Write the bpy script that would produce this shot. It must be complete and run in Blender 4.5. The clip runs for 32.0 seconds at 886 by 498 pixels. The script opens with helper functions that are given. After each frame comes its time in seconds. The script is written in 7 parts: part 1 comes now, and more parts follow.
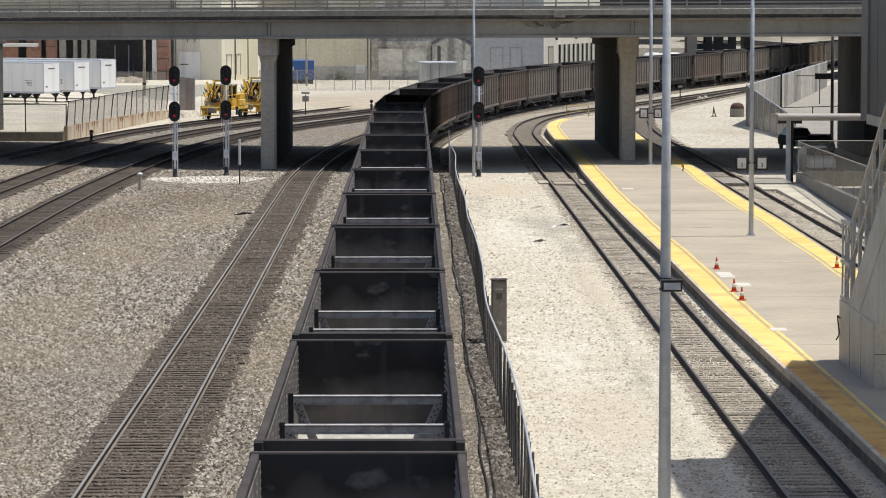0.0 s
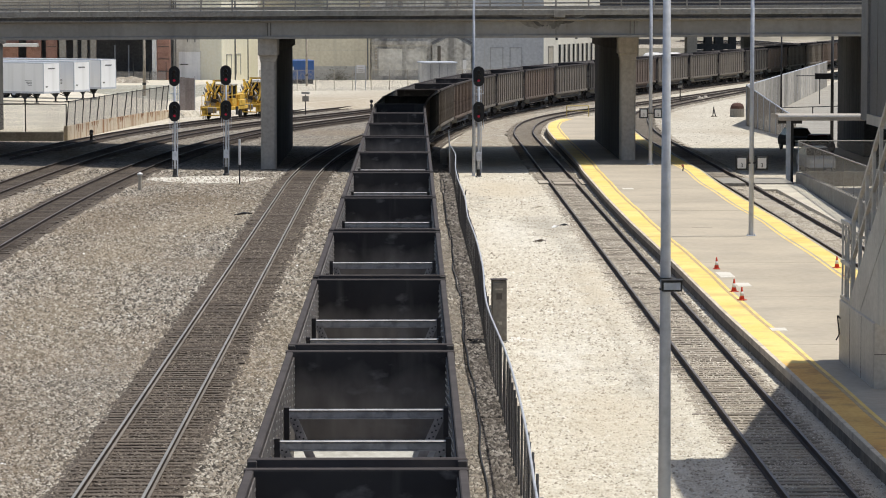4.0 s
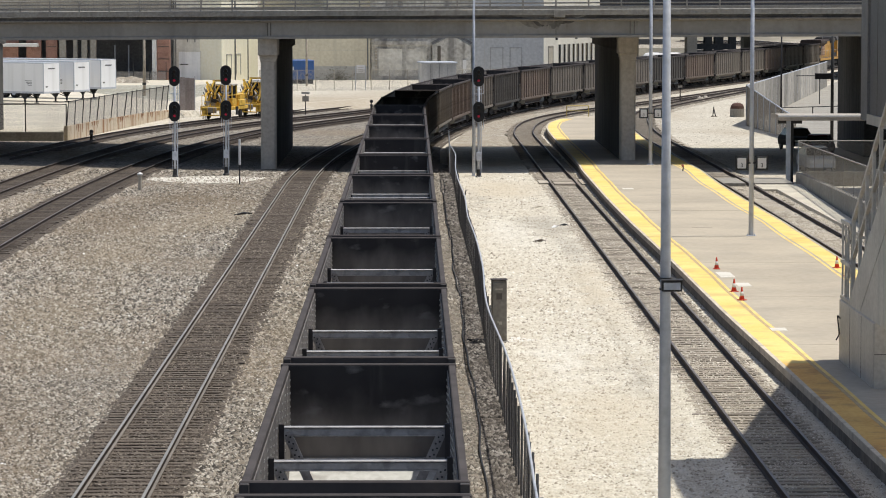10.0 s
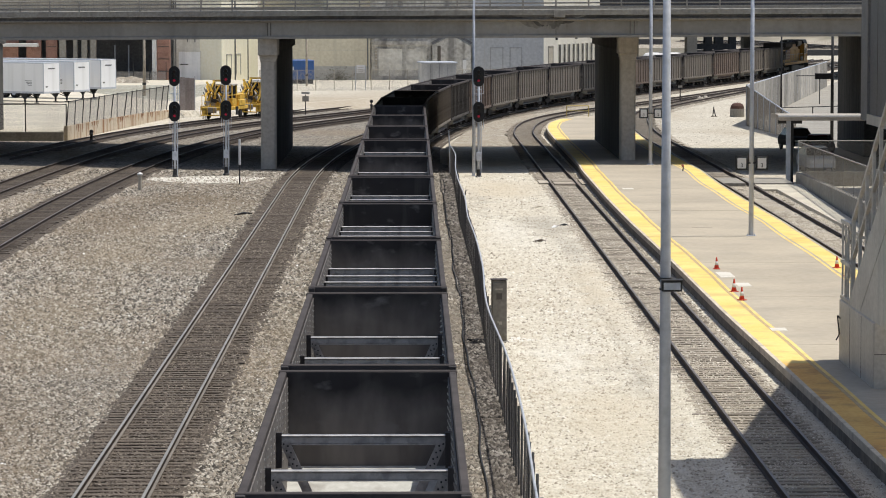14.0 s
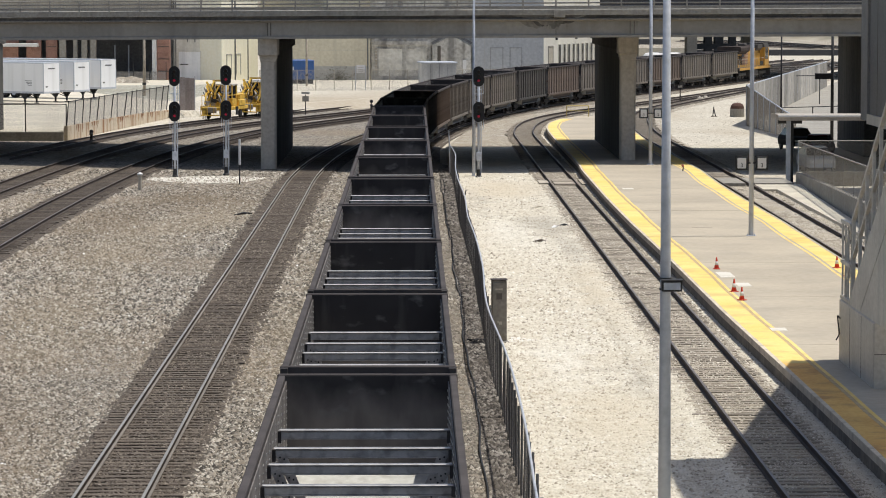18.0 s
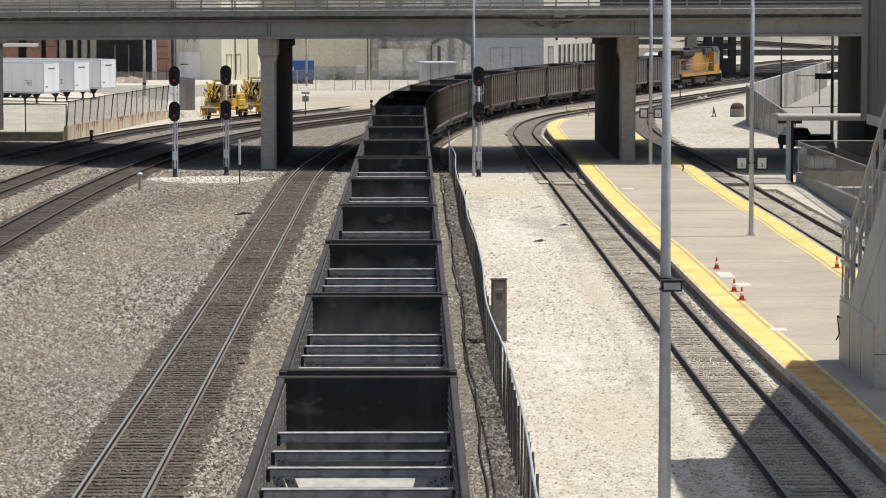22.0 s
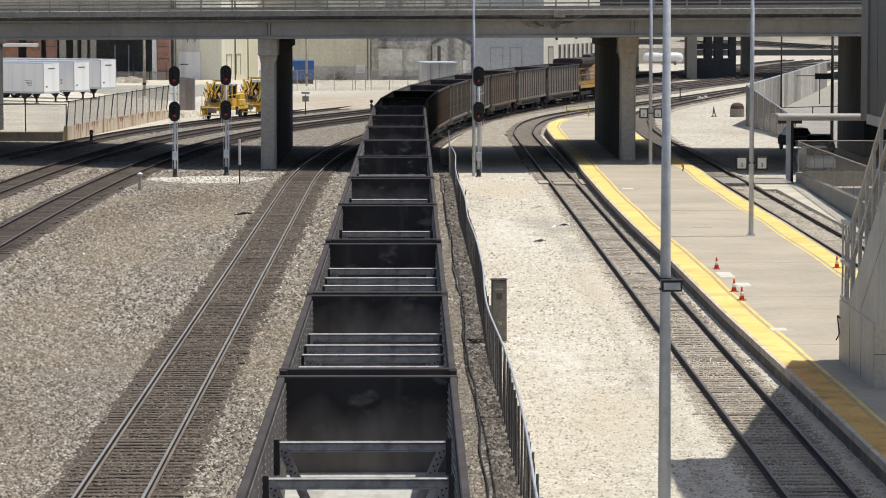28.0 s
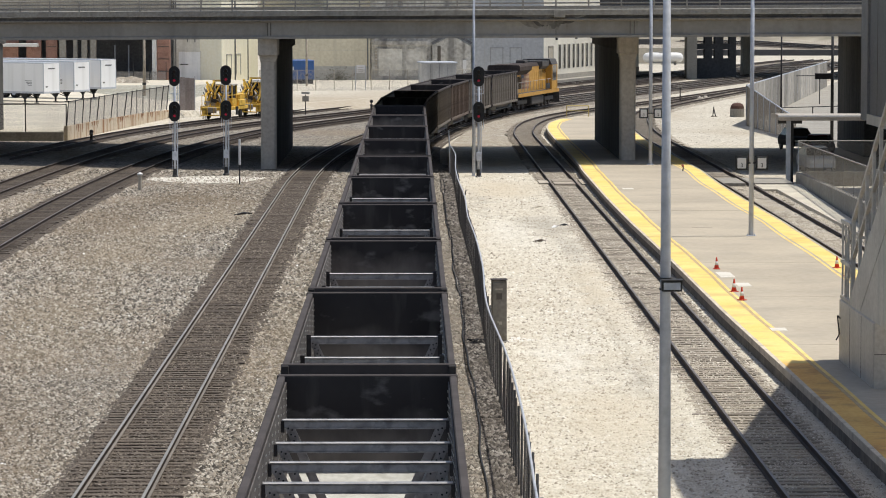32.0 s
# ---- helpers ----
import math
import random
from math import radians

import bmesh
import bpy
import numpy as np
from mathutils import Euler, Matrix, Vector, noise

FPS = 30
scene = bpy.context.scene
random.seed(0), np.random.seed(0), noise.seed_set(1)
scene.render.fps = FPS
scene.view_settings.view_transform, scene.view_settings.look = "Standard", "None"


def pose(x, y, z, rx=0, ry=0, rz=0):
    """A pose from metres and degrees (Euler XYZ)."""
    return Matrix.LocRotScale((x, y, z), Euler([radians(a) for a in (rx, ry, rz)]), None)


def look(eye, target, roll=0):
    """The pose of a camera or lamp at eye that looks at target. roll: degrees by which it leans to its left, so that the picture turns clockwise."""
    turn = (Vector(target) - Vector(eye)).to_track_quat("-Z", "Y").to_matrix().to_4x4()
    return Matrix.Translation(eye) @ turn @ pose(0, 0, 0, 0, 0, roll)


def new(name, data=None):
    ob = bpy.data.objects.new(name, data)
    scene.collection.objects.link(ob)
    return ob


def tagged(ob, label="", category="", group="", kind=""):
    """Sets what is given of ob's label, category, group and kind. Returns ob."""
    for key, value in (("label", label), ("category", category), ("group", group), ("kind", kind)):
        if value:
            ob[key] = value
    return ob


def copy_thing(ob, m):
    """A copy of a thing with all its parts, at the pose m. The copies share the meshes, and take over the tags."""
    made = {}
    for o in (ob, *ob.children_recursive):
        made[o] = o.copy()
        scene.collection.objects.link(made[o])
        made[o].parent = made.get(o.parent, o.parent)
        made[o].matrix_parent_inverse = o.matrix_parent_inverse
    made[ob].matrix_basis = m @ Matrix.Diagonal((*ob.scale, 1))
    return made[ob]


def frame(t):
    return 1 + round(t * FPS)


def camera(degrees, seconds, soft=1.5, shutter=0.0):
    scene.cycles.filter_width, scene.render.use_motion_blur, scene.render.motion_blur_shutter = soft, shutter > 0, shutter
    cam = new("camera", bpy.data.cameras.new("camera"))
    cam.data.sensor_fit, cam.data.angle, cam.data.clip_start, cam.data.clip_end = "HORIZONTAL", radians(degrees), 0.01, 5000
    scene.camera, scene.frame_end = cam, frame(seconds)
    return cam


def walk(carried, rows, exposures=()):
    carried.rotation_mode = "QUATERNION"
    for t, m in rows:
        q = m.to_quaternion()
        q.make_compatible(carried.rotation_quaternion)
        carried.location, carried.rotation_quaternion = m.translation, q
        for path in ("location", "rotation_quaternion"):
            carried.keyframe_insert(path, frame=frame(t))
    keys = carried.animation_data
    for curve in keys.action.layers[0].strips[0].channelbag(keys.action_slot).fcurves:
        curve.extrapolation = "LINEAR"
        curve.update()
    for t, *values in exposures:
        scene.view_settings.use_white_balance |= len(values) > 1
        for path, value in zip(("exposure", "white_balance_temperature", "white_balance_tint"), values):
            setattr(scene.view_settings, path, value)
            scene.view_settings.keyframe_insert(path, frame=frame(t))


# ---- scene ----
# ---- the camera: it stands still on a footbridge over the yard ----
cam = camera(15.53, 32.0, soft=1.0)
EYE = pose(0.0, 0.0, 10.75, 85.535, 0.0, -0.538)
walk(cam, [(0.0, EYE), (32.0, EYE)], exposures=[(0.0, 0.0), (32.0, 0.0)])

# ---- sun and sky ----
SUN_WAY = Vector((0.35, 0.05, 1.0)).normalized()
sun = new("sun", bpy.data.lights.new("sun", "SUN"))
sun.data.energy, sun.data.angle, sun.data.color = 3.82, radians(0.53), (1.0, 0.97, 0.897)
sun.matrix_world = look((60, 40, 190), Vector((60, 40, 190)) - SUN_WAY)
world = bpy.data.worlds.new("sky")
scene.world = world
world.use_nodes = True
sky = world.node_tree.nodes.new("ShaderNodeTexSky")
sky.sky_type, sky.sun_disc = "NISHITA", False
sky.dust_density, sky.ozone_density = 2.0, 0.8
sky.sun_elevation, sky.sun_rotation = math.asin(SUN_WAY.z), math.atan2(SUN_WAY.x, SUN_WAY.y)
back = world.node_tree.nodes["Background"]
back.inputs["Strength"].default_value = 0.103
world.node_tree.links.new(sky.outputs[0], back.inputs["Color"])


# ---- materials ----
def surface(name, c1, c2, rough=0.8, metal=0.0, big=0.5, small=9.0, bump=0.25, stain=None, streak=0.0, amount=0.5, grain=0.25, vary=0.0, spec=0.4):
    """A worn surface: two colours mixed by large blotches, fine grain, stains or upright streaks, and a fine relief."""
    m = bpy.data.materials.new(name)
    m.use_nodes = True
    t = m.node_tree
    n, lk = t.nodes, t.links.new
    b = n["Principled BSDF"]
    b.inputs["Roughness"].default_value, b.inputs["Metallic"].default_value = rough, metal
    b.inputs["Specular IOR Level"].default_value = spec
    tc = n.new("ShaderNodeTexCoord")

    def noise_at(scale, detail=4.0, stretch=None):
        k = n.new("ShaderNodeTexNoise")
        k.inputs["Scale"].default_value, k.inputs["Detail"].default_value = scale, detail
        if stretch:
            mp = n.new("ShaderNodeMapping")
            mp.inputs["Scale"].default_value = stretch
            lk(tc.outputs["Object"], mp.inputs["Vector"])
            lk(mp.outputs["Vector"], k.inputs["Vector"])
        else:
            lk(tc.outputs["Object"], k.inputs["Vector"])
        return k

    def ramp(src, lo, hi):
        r = n.new("ShaderNodeMapRange")
        r.inputs["From Min"].default_value, r.inputs["From Max"].default_value = lo, hi
        lk(src, r.inputs["Value"])
        return r.outputs["Result"]

    def mix(fac, a, bcol, kind="MIX"):
        x = n.new("ShaderNodeMix")
        x.data_type, x.blend_type = "RGBA", kind
        for sock, v in ((x.inputs["Factor"], fac), (x.inputs["A"], a), (x.inputs["B"], bcol)):
            if isinstance(v, (tuple, float, int)):
                sock.default_value = (*v, 1) if isinstance(v, tuple) else v
            else:
                lk(v, sock)
        return x.outputs["Result"]

    col = mix(ramp(noise_at(big).outputs["Fac"], 0.35, 0.65), c1, c2)
    fine = noise_at(small, 6.0)
    f = ramp(fine.outputs["Fac"], 0.3, 0.7)
    col = mix(grain, col, mix(f, (0.0, 0.0, 0.0), (1.0, 1.0, 1.0)), "SOFT_LIGHT")
    if stain:
        src = noise_at(1.0, 5.0, (streak, streak, streak * 0.06)) if streak else noise_at(big * 3.1, 6.0)
        s = n.new("ShaderNodeMath")
        s.operation = "MULTIPLY"
        s.inputs[1].default_value = amount
        lk(ramp(src.outputs["Fac"], 0.5, 0.68), s.inputs[0])
        col = mix(s.outputs[0], col, stain)
    if vary:
        oi = n.new("ShaderNodeObjectInfo")
        hv = n.new("ShaderNodeHueSaturation")
        r = n.new("ShaderNodeMapRange")
        r.inputs["To Min"].default_value, r.inputs["To Max"].default_value = 1 - vary, 1 + vary
        lk(oi.outputs["Random"], r.inputs["Value"])
        lk(r.outputs["Result"], hv.inputs["Value"])
        lk(col, hv.inputs["Color"])
        col = hv.outputs["Color"]
    lk(col, b.inputs["Base Color"])
    if bump:
        bp = n.new("ShaderNodeBump")
        bp.inputs["Strength"].default_value, bp.inputs["Distance"].default_value = bump, 0.03
        lk(fine.outputs["Fac"], bp.inputs["Height"])
        lk(bp.outputs["Normal"], b.inputs["Normal"])
    return m


def blotched(n, lk, tc, col, spots):
    """Lays soft-edged patches of soil over a colour, each (x, y, half width, half length, strength, colour)."""
    wob = n.new("ShaderNodeTexNoise")
    wob.inputs["Scale"].default_value, wob.inputs["Detail"].default_value = 0.45, 6.0
    lk(tc.outputs["Object"], wob.inputs["Vector"])
    mv = n.new("ShaderNodeVectorMath")
    mv.operation = "MULTIPLY_ADD"
    mv.inputs[1].default_value = (5.0, 14.0, 0.0)
    lk(wob.outputs["Color"], mv.inputs[0])
    lk(tc.outputs["Object"], mv.inputs[2])
    for x, y, rx, ry, much, soil in spots:
        q = n.new("ShaderNodeVectorMath")
        q.operation = "SUBTRACT"
        q.inputs[1].default_value = (x + 2.5, y + 7.0, 0.0)
        lk(mv.outputs["Vector"], q.inputs[0])
        w = n.new("ShaderNodeVectorMath")
        w.operation = "MULTIPLY"
        w.inputs[1].default_value = (1.0 / rx, 1.0 / ry, 0.0)
        lk(q.outputs["Vector"], w.inputs[0])
        d = n.new("ShaderNodeVectorMath")
        d.operation = "LENGTH"
        lk(w.outputs["Vector"], d.inputs[0])
        r = n.new("ShaderNodeMapRange")
        r.inputs["From Min"].default_value, r.inputs["From Max"].default_value = 1.15, 0.25
        r.inputs["To Max"].default_value = much
        lk(d.outputs["Value"], r.inputs["Value"])
        x_ = n.new("ShaderNodeMix")
        x_.data_type = "RGBA"
        lk(r.outputs["Result"], x_.inputs["Factor"])
        lk(col, x_.inputs["A"])
        x_.inputs["B"].default_value = (*soil, 1)
        col = x_.outputs["Result"]
    return col


def stones(name, tones, dirt, per_metre=13.0, bump=0.8, patch=0.08, dirt_amount=0.6, spots=()):
    """Loose stone: every stone its own tone, with gaps, relief and large dirty patches."""
    m = bpy.data.materials.new(name)
    m.use_nodes = True
    t = m.node_tree
    n, lk = t.nodes, t.links.new
    b = n["Principled BSDF"]
    b.inputs["Roughness"].default_value, b.inputs["Specular IOR Level"].default_value = 0.95, 0.15
    tc = n.new("ShaderNodeTexCoord")
    v = n.new("ShaderNodeTexVoronoi")
    v.inputs["Scale"].default_value = per_metre
    lk(tc.outputs["Object"], v.inputs["Vector"])
    sep = n.new("ShaderNodeSeparateColor")
    lk(v.outputs["Color"], sep.inputs["Color"])
    cr = n.new("ShaderNodeValToRGB")
    cr.color_ramp.interpolation = "CONSTANT"
    el = cr.color_ramp.elements
    while len(el) < len(tones):
        el.new(0.5)
    for i, c in enumerate(tones):
        el[i].position, el[i].color = i / len(tones), (*c, 1)
    lk(sep.outputs["Red"], cr.inputs["Fac"])
    # clusters of many stones, so that the grain shows at several sizes
    k2 = n.new("ShaderNodeTexNoise")
    k2.inputs["Scale"].default_value, k2.inputs["Detail"].default_value = 2.6, 5.0
    lk(tc.outputs["Object"], k2.inputs["Vector"])
    mr2 = n.new("ShaderNodeMapRange")
    mr2.inputs["From Min"].default_value, mr2.inputs["From Max"].default_value = 0.3, 0.7
    lk(k2.outputs["Fac"], mr2.inputs["Value"])
    g2 = n.new("ShaderNodeMix")
    g2.data_type, g2.blend_type = "RGBA", "SOFT_LIGHT"
    g2.inputs["Factor"].default_value = 0.5
    lk(cr.outputs["Color"], g2.inputs["A"])
    lk(mr2.outputs["Result"], g2.inputs["B"])
    k = n.new("ShaderNodeTexNoise")
    k.inputs["Scale"].default_value, k.inputs["Detail"].default_value = patch, 5.0
    lk(tc.outputs["Object"], k.inputs["Vector"])
    mr = n.new("ShaderNodeMapRange")
    mr.inputs["From Min"].default_value, mr.inputs["From Max"].default_value = 0.42, 0.66
    mr.inputs["To Max"].default_value = dirt_amount
    lk(k.outputs["Fac"], mr.inputs["Value"])
    d = n.new("ShaderNodeMix")
    d.data_type = "RGBA"
    lk(mr.outputs["Result"], d.inputs["Factor"])
    lk(g2.outputs["Result"], d.inputs["A"])
    d.inputs["B"].default_value = (*dirt, 1)
    lk(blotched(n, lk, tc, d.outputs["Result"], spots), b.inputs["Base Color"])
    inv = n.new("ShaderNodeMath")
    inv.operation = "SUBTRACT"
    inv.inputs[0].default_value = 1.0
    lk(v.outputs["Distance"], inv.inputs[1])
    bp = n.new("ShaderNodeBump")
    bp.inputs["Strength"].default_value, bp.inputs["Distance"].default_value = bump, 0.06
    lk(inv.outputs[0], bp.inputs["Height"])
    lk(bp.outputs["Normal"], b.inputs["Normal"])
    return m


def plain(name, c, rough=0.6, metal=0.0):
    m = bpy.data.materials.new(name)
    m.use_nodes = True
    b = m.node_tree.nodes["Principled BSDF"]
    b.inputs["Base Color"].default_value = (*c, 1)
    b.inputs["Roughness"].default_value, b.inputs["Metallic"].default_value = rough, metal
    return m


def glowing(name, c, strength):
    m = plain(name, c, 0.4)
    b = m.node_tree.nodes["Principled BSDF"]
    b.inputs["Emission Color"].default_value, b.inputs["Emission Strength"].default_value = (*c, 1), strength
    return m


def mesh_wire(name, c, size=0.06, wire=0.16):
    """Chain-link netting: thin crossed wires with open diamonds between them."""
    m = plain(name, c, 0.5, 0.6)
    t = m.node_tree
    n, lk = t.nodes, t.links.new
    tc = n.new("ShaderNodeTexCoord")
    sep = n.new("ShaderNodeSeparateXYZ")
    lk(tc.outputs["Object"], sep.inputs[0])

    def op(kind, a, bb=None):
        o = n.new("ShaderNodeMath")
        o.operation = kind
        for i, val in enumerate((a, bb)):
            if val is None:
                continue
            if isinstance(val, (int, float)):
                o.inputs[i].default_value = val
            else:
                lk(val, o.inputs[i])
        return o.outputs[0]

    run = op("ADD", sep.outputs["X"], sep.outputs["Y"])
    lines = []
    for sign in ("ADD", "SUBTRACT"):
        u = op("FRACT", op("DIVIDE", op(sign, run, sep.outputs["Z"]), size))
        lines.append(op("LESS_THAN", u, wire))
    lk(op("MAXIMUM", lines[0], lines[1]), n["Principled BSDF"].inputs["Alpha"])
    return m


BROWN, TAN, GREY = (0.165, 0.122, 0.078), (0.31, 0.255, 0.182), (0.2, 0.187, 0.168)
YARD_SPOTS = [(-11.4, 176.0, 4.2, 13.0, 0.5, BROWN), (-9.9, 162.0, 2.6, 13.0, 0.5, TAN), (-12.6, 143.0, 2.6, 20.0, 0.42, TAN), (-14.9, 160.0, 2.4, 16.0, 0.45, BROWN),
              (-12.6, 110.0, 2.8, 14.0, 0.4, TAN), (-9.0, 92.0, 2.2, 14.0, 0.22, GREY), (-9.0, 130.0, 1.8, 20.0, 0.22, GREY), (-3.8, 110.0, 1.0, 30.0, 0.25, TAN), (-10.5, 80.0, 2.0, 10.0, 0.3, BROWN), (1.25, 120.0, 0.9, 90.0, 0.55, (0.19, 0.172, 0.148))]
SANDY, SOOTY, CHALK = (0.58, 0.5, 0.38), (0.33, 0.3, 0.255), (0.74, 0.71, 0.64)
LIME_SPOTS = [(5.2, 184.0, 2.4, 9.0, 0.7, SANDY), (6.3, 154.0, 1.4, 9.0, 0.55, SOOTY), (7.2, 140.0, 0.9, 8.0, 0.5, SOOTY), (4.4, 150.0, 1.2, 12.0, 0.45, CHALK), (6.9, 120.0, 0.9, 14.0, 0.5, SANDY),
              (4.4, 97.0, 1.2, 7.0, 0.45, CHALK), (5.2, 84.0, 1.5, 8.0, 0.35, SANDY), (6.4, 92.0, 0.8, 4.0, 0.4, SOOTY), (3.3, 172.0, 0.7, 12.0, 0.4, SOOTY)]
ballast = stones("ballast", [(0.24, 0.215, 0.18), (0.17, 0.152, 0.13), (0.31, 0.28, 0.24), (0.1, 0.09, 0.078), (0.26, 0.228, 0.185), (0.36, 0.33, 0.29)], (0.25, 0.195, 0.135), 7.0, patch=0.06, dirt_amount=0.5, spots=YARD_SPOTS)
dirty_ballast = stones("dirty_ballast", [(0.17, 0.145, 0.125), (0.11, 0.095, 0.085), (0.24, 0.21, 0.19), (0.08, 0.07, 0.065), (0.30, 0.27, 0.24)], (0.12, 0.1, 0.085), 13.0, patch=0.3)
limestone = stones("limestone", [(0.62, 0.575, 0.48), (0.58, 0.535, 0.445), (0.66, 0.615, 0.515), (0.52, 0.475, 0.39), (0.63, 0.585, 0.49)], (0.54, 0.48, 0.38), 11.0, bump=0.35, patch=0.12, dirt_amount=0.5, spots=LIME_SPOTS)
bed_stone = stones("bed_stone", [(0.12, 0.1, 0.082), (0.085, 0.07, 0.058), (0.16, 0.136, 0.113), (0.055, 0.046, 0.039)], (0.1, 0.08, 0.063), 10.0, bump=0.5, patch=0.4)
yard_bed = stones("yard_bed", [(0.42, 0.38, 0.315), (0.33, 0.295, 0.24), (0.5, 0.455, 0.38), (0.22, 0.19, 0.155)], (0.34, 0.285, 0.22), 14.0, bump=0.5, patch=0.4)
DUST_SPOTS = [(-8.0, 322.0, 11.0, 20.0, 0.6, (0.38, 0.31, 0.225)), (0.0, 342.0, 7.0, 16.0, 0.5, (0.4, 0.33, 0.25)), (-17.0, 278.0, 3.0, 9.0, 0.5, (0.5, 0.42, 0.31)), (26.0, 262.0, 2.5, 8.0, 0.45, (0.42, 0.35, 0.26)), (24.0, 300.0, 2.0, 12.0, 0.4, (0.4, 0.33, 0.24)), (21.0, 330.0, 3.0, 10.0, 0.4, (0.42, 0.36, 0.28))]
dust = stones("dust", [(0.565, 0.52, 0.435), (0.515, 0.47, 0.39), (0.61, 0.565, 0.48), (0.47, 0.43, 0.355)], (0.43, 0.375, 0.29), 5.0, bump=0.08, patch=0.1, dirt_amount=0.4, spots=DUST_SPOTS)
lot_concrete = surface("lot_concrete", (0.66, 0.60, 0.485), (0.57, 0.52, 0.425), 0.9, big=0.15, small=3, stain=(0.38, 0.35, 0.3), bump=0.1)
tie_wood = surface("tie_wood", (0.135, 0.108, 0.085), (0.09, 0.072, 0.058), 0.95, big=1.4, small=22, bump=0.5, stain=(0.2, 0.17, 0.14), vary=0.28)
pale_tie = surface("pale_tie", (0.43, 0.375, 0.305), (0.31, 0.268, 0.215), 0.95, big=1.4, small=22, bump=0.5, stain=(0.18, 0.15, 0.12), vary=0.25)
rail_side = surface("rail_side", (0.085, 0.064, 0.053), (0.06, 0.048, 0.042), 0.8, 0.2, small=14)
rail_lit = surface("rail_lit", (0.24, 0.215, 0.19), (0.17, 0.152, 0.135), 0.7, 0.2, small=14)
rail_top = surface("rail_top", (0.38, 0.36, 0.33), (0.3, 0.28, 0.255), 0.45, 0.35, small=14, bump=0.05, grain=0.1)
rust_top = surface("rust_top", (0.22, 0.185, 0.17), (0.15, 0.125, 0.112), 0.45, 0.4, small=14, bump=0.05, grain=0.1)
concrete = surface("concrete", (0.36, 0.335, 0.29), (0.30, 0.28, 0.245), 0.9, big=0.35, small=5, stain=(0.2, 0.185, 0.165), streak=2.0, amount=0.45, bump=0.15)
bridge_concrete = surface("bridge_concrete", (0.34, 0.318, 0.282), (0.28, 0.262, 0.232), 0.9, big=0.2, small=4, stain=(0.2, 0.185, 0.165), streak=0.9, amount=0.45, bump=0.06, grain=0.1)
platform_concrete = surface("platform_concrete", (0.515, 0.447, 0.345), (0.43, 0.371, 0.288), 0.9, big=0.16, small=4, stain=(0.36, 0.315, 0.255), amount=0.45, bump=0.08, grain=0.12)
yellow_strip = surface("yellow_strip", (0.9, 0.69, 0.25), (0.83, 0.6, 0.17), 0.7, big=0.3, small=9, stain=(0.55, 0.39, 0.17), amount=0.5, bump=0.15, grain=0.15)
kerb_edge = surface("kerb_edge", (0.5, 0.45, 0.37), (0.42, 0.38, 0.31), 0.9, big=0.7, small=7, stain=(0.3, 0.26, 0.21))
joint_dark = plain("joint_dark", (0.12, 0.105, 0.09), 0.95)
joint_pale = plain("joint_pale", (0.41, 0.355, 0.285), 0.95)
coal_black = surface("coal_black", (0.05, 0.045, 0.045), (0.036, 0.032, 0.032), 0.8, 0.0, big=0.45, small=7, stain=(0.13, 0.118, 0.11), streak=1.5, amount=0.5, bump=0.15, vary=0.3, grain=0.2)
chord_grey = surface("chord_grey", (0.085, 0.075, 0.074), (0.06, 0.053, 0.053), 0.9, 0.0, big=0.8, small=8, stain=(0.1, 0.088, 0.084), amount=0.4, bump=0.0, spec=0.15, grain=0.08)
floor_worn = surface("floor_worn", (0.56, 0.55, 0.5), (0.47, 0.46, 0.42), 0.6, 0.0, big=0.8, small=6, stain=(0.28, 0.25, 0.22), amount=0.5, bump=0.1)
web_steel = surface("web_steel", (0.56, 0.53, 0.5), (0.44, 0.41, 0.385), 0.85, 0.0, big=1.2, small=9, stain=(0.055, 0.05, 0.048), amount=0.5, bump=0.1, spec=0.1)
bar_steel = surface("bar_steel", (0.46, 0.45, 0.45), (0.34, 0.33, 0.33), 0.42, 0.6, big=1.2, small=9, stain=(0.14, 0.13, 0.125), amount=0.5, bump=0.1)
car_side = surface("car_side", (0.205, 0.178, 0.149), (0.16, 0.139, 0.117), 0.75, 0.1, big=0.5, small=6, stain=(0.12, 0.108, 0.095), streak=2.0, amount=0.5, bump=0.15, vary=0.08)
car_dark = surface("car_dark", (0.085, 0.077, 0.07), (0.062, 0.056, 0.051), 0.75, 0.1, big=0.5, small=6, stain=(0.1, 0.09, 0.08), streak=2.0, amount=0.4, bump=0.15, vary=0.08)
car_brown = surface("car_brown", (0.18, 0.136, 0.108), (0.14, 0.106, 0.086), 0.75, 0.1, big=0.5, small=6, stain=(0.075, 0.06, 0.052), streak=2.0, amount=0.5, bump=0.15, vary=0.08)
running_gear = surface("running_gear", (0.045, 0.04, 0.038), (0.03, 0.027, 0.026), 0.85, 0.1, small=9)
wheel_steel = surface("wheel_steel", (0.08, 0.07, 0.065), (0.055, 0.05, 0.047), 0.6, 0.5, small=12)
galvanised = surface("galvanised", (0.54, 0.565, 0.62), (0.46, 0.485, 0.535), 0.5, 0.15, big=1.2, small=12, bump=0.05, grain=0.12, stain=(0.3, 0.32, 0.35), amount=0.4)
dark_steel = surface("dark_steel", (0.045, 0.044, 0.046), (0.03, 0.03, 0.032), 0.6, 0.3, small=12)
signal_black = surface("signal_black", (0.012, 0.012, 0.013), (0.018, 0.018, 0.02), 0.6, small=12)
red_lamp = glowing("red_lamp", (0.6, 0.012, 0.06), 0.09)
dark_lens = plain("dark_lens", (0.03, 0.02, 0.02), 0.15)
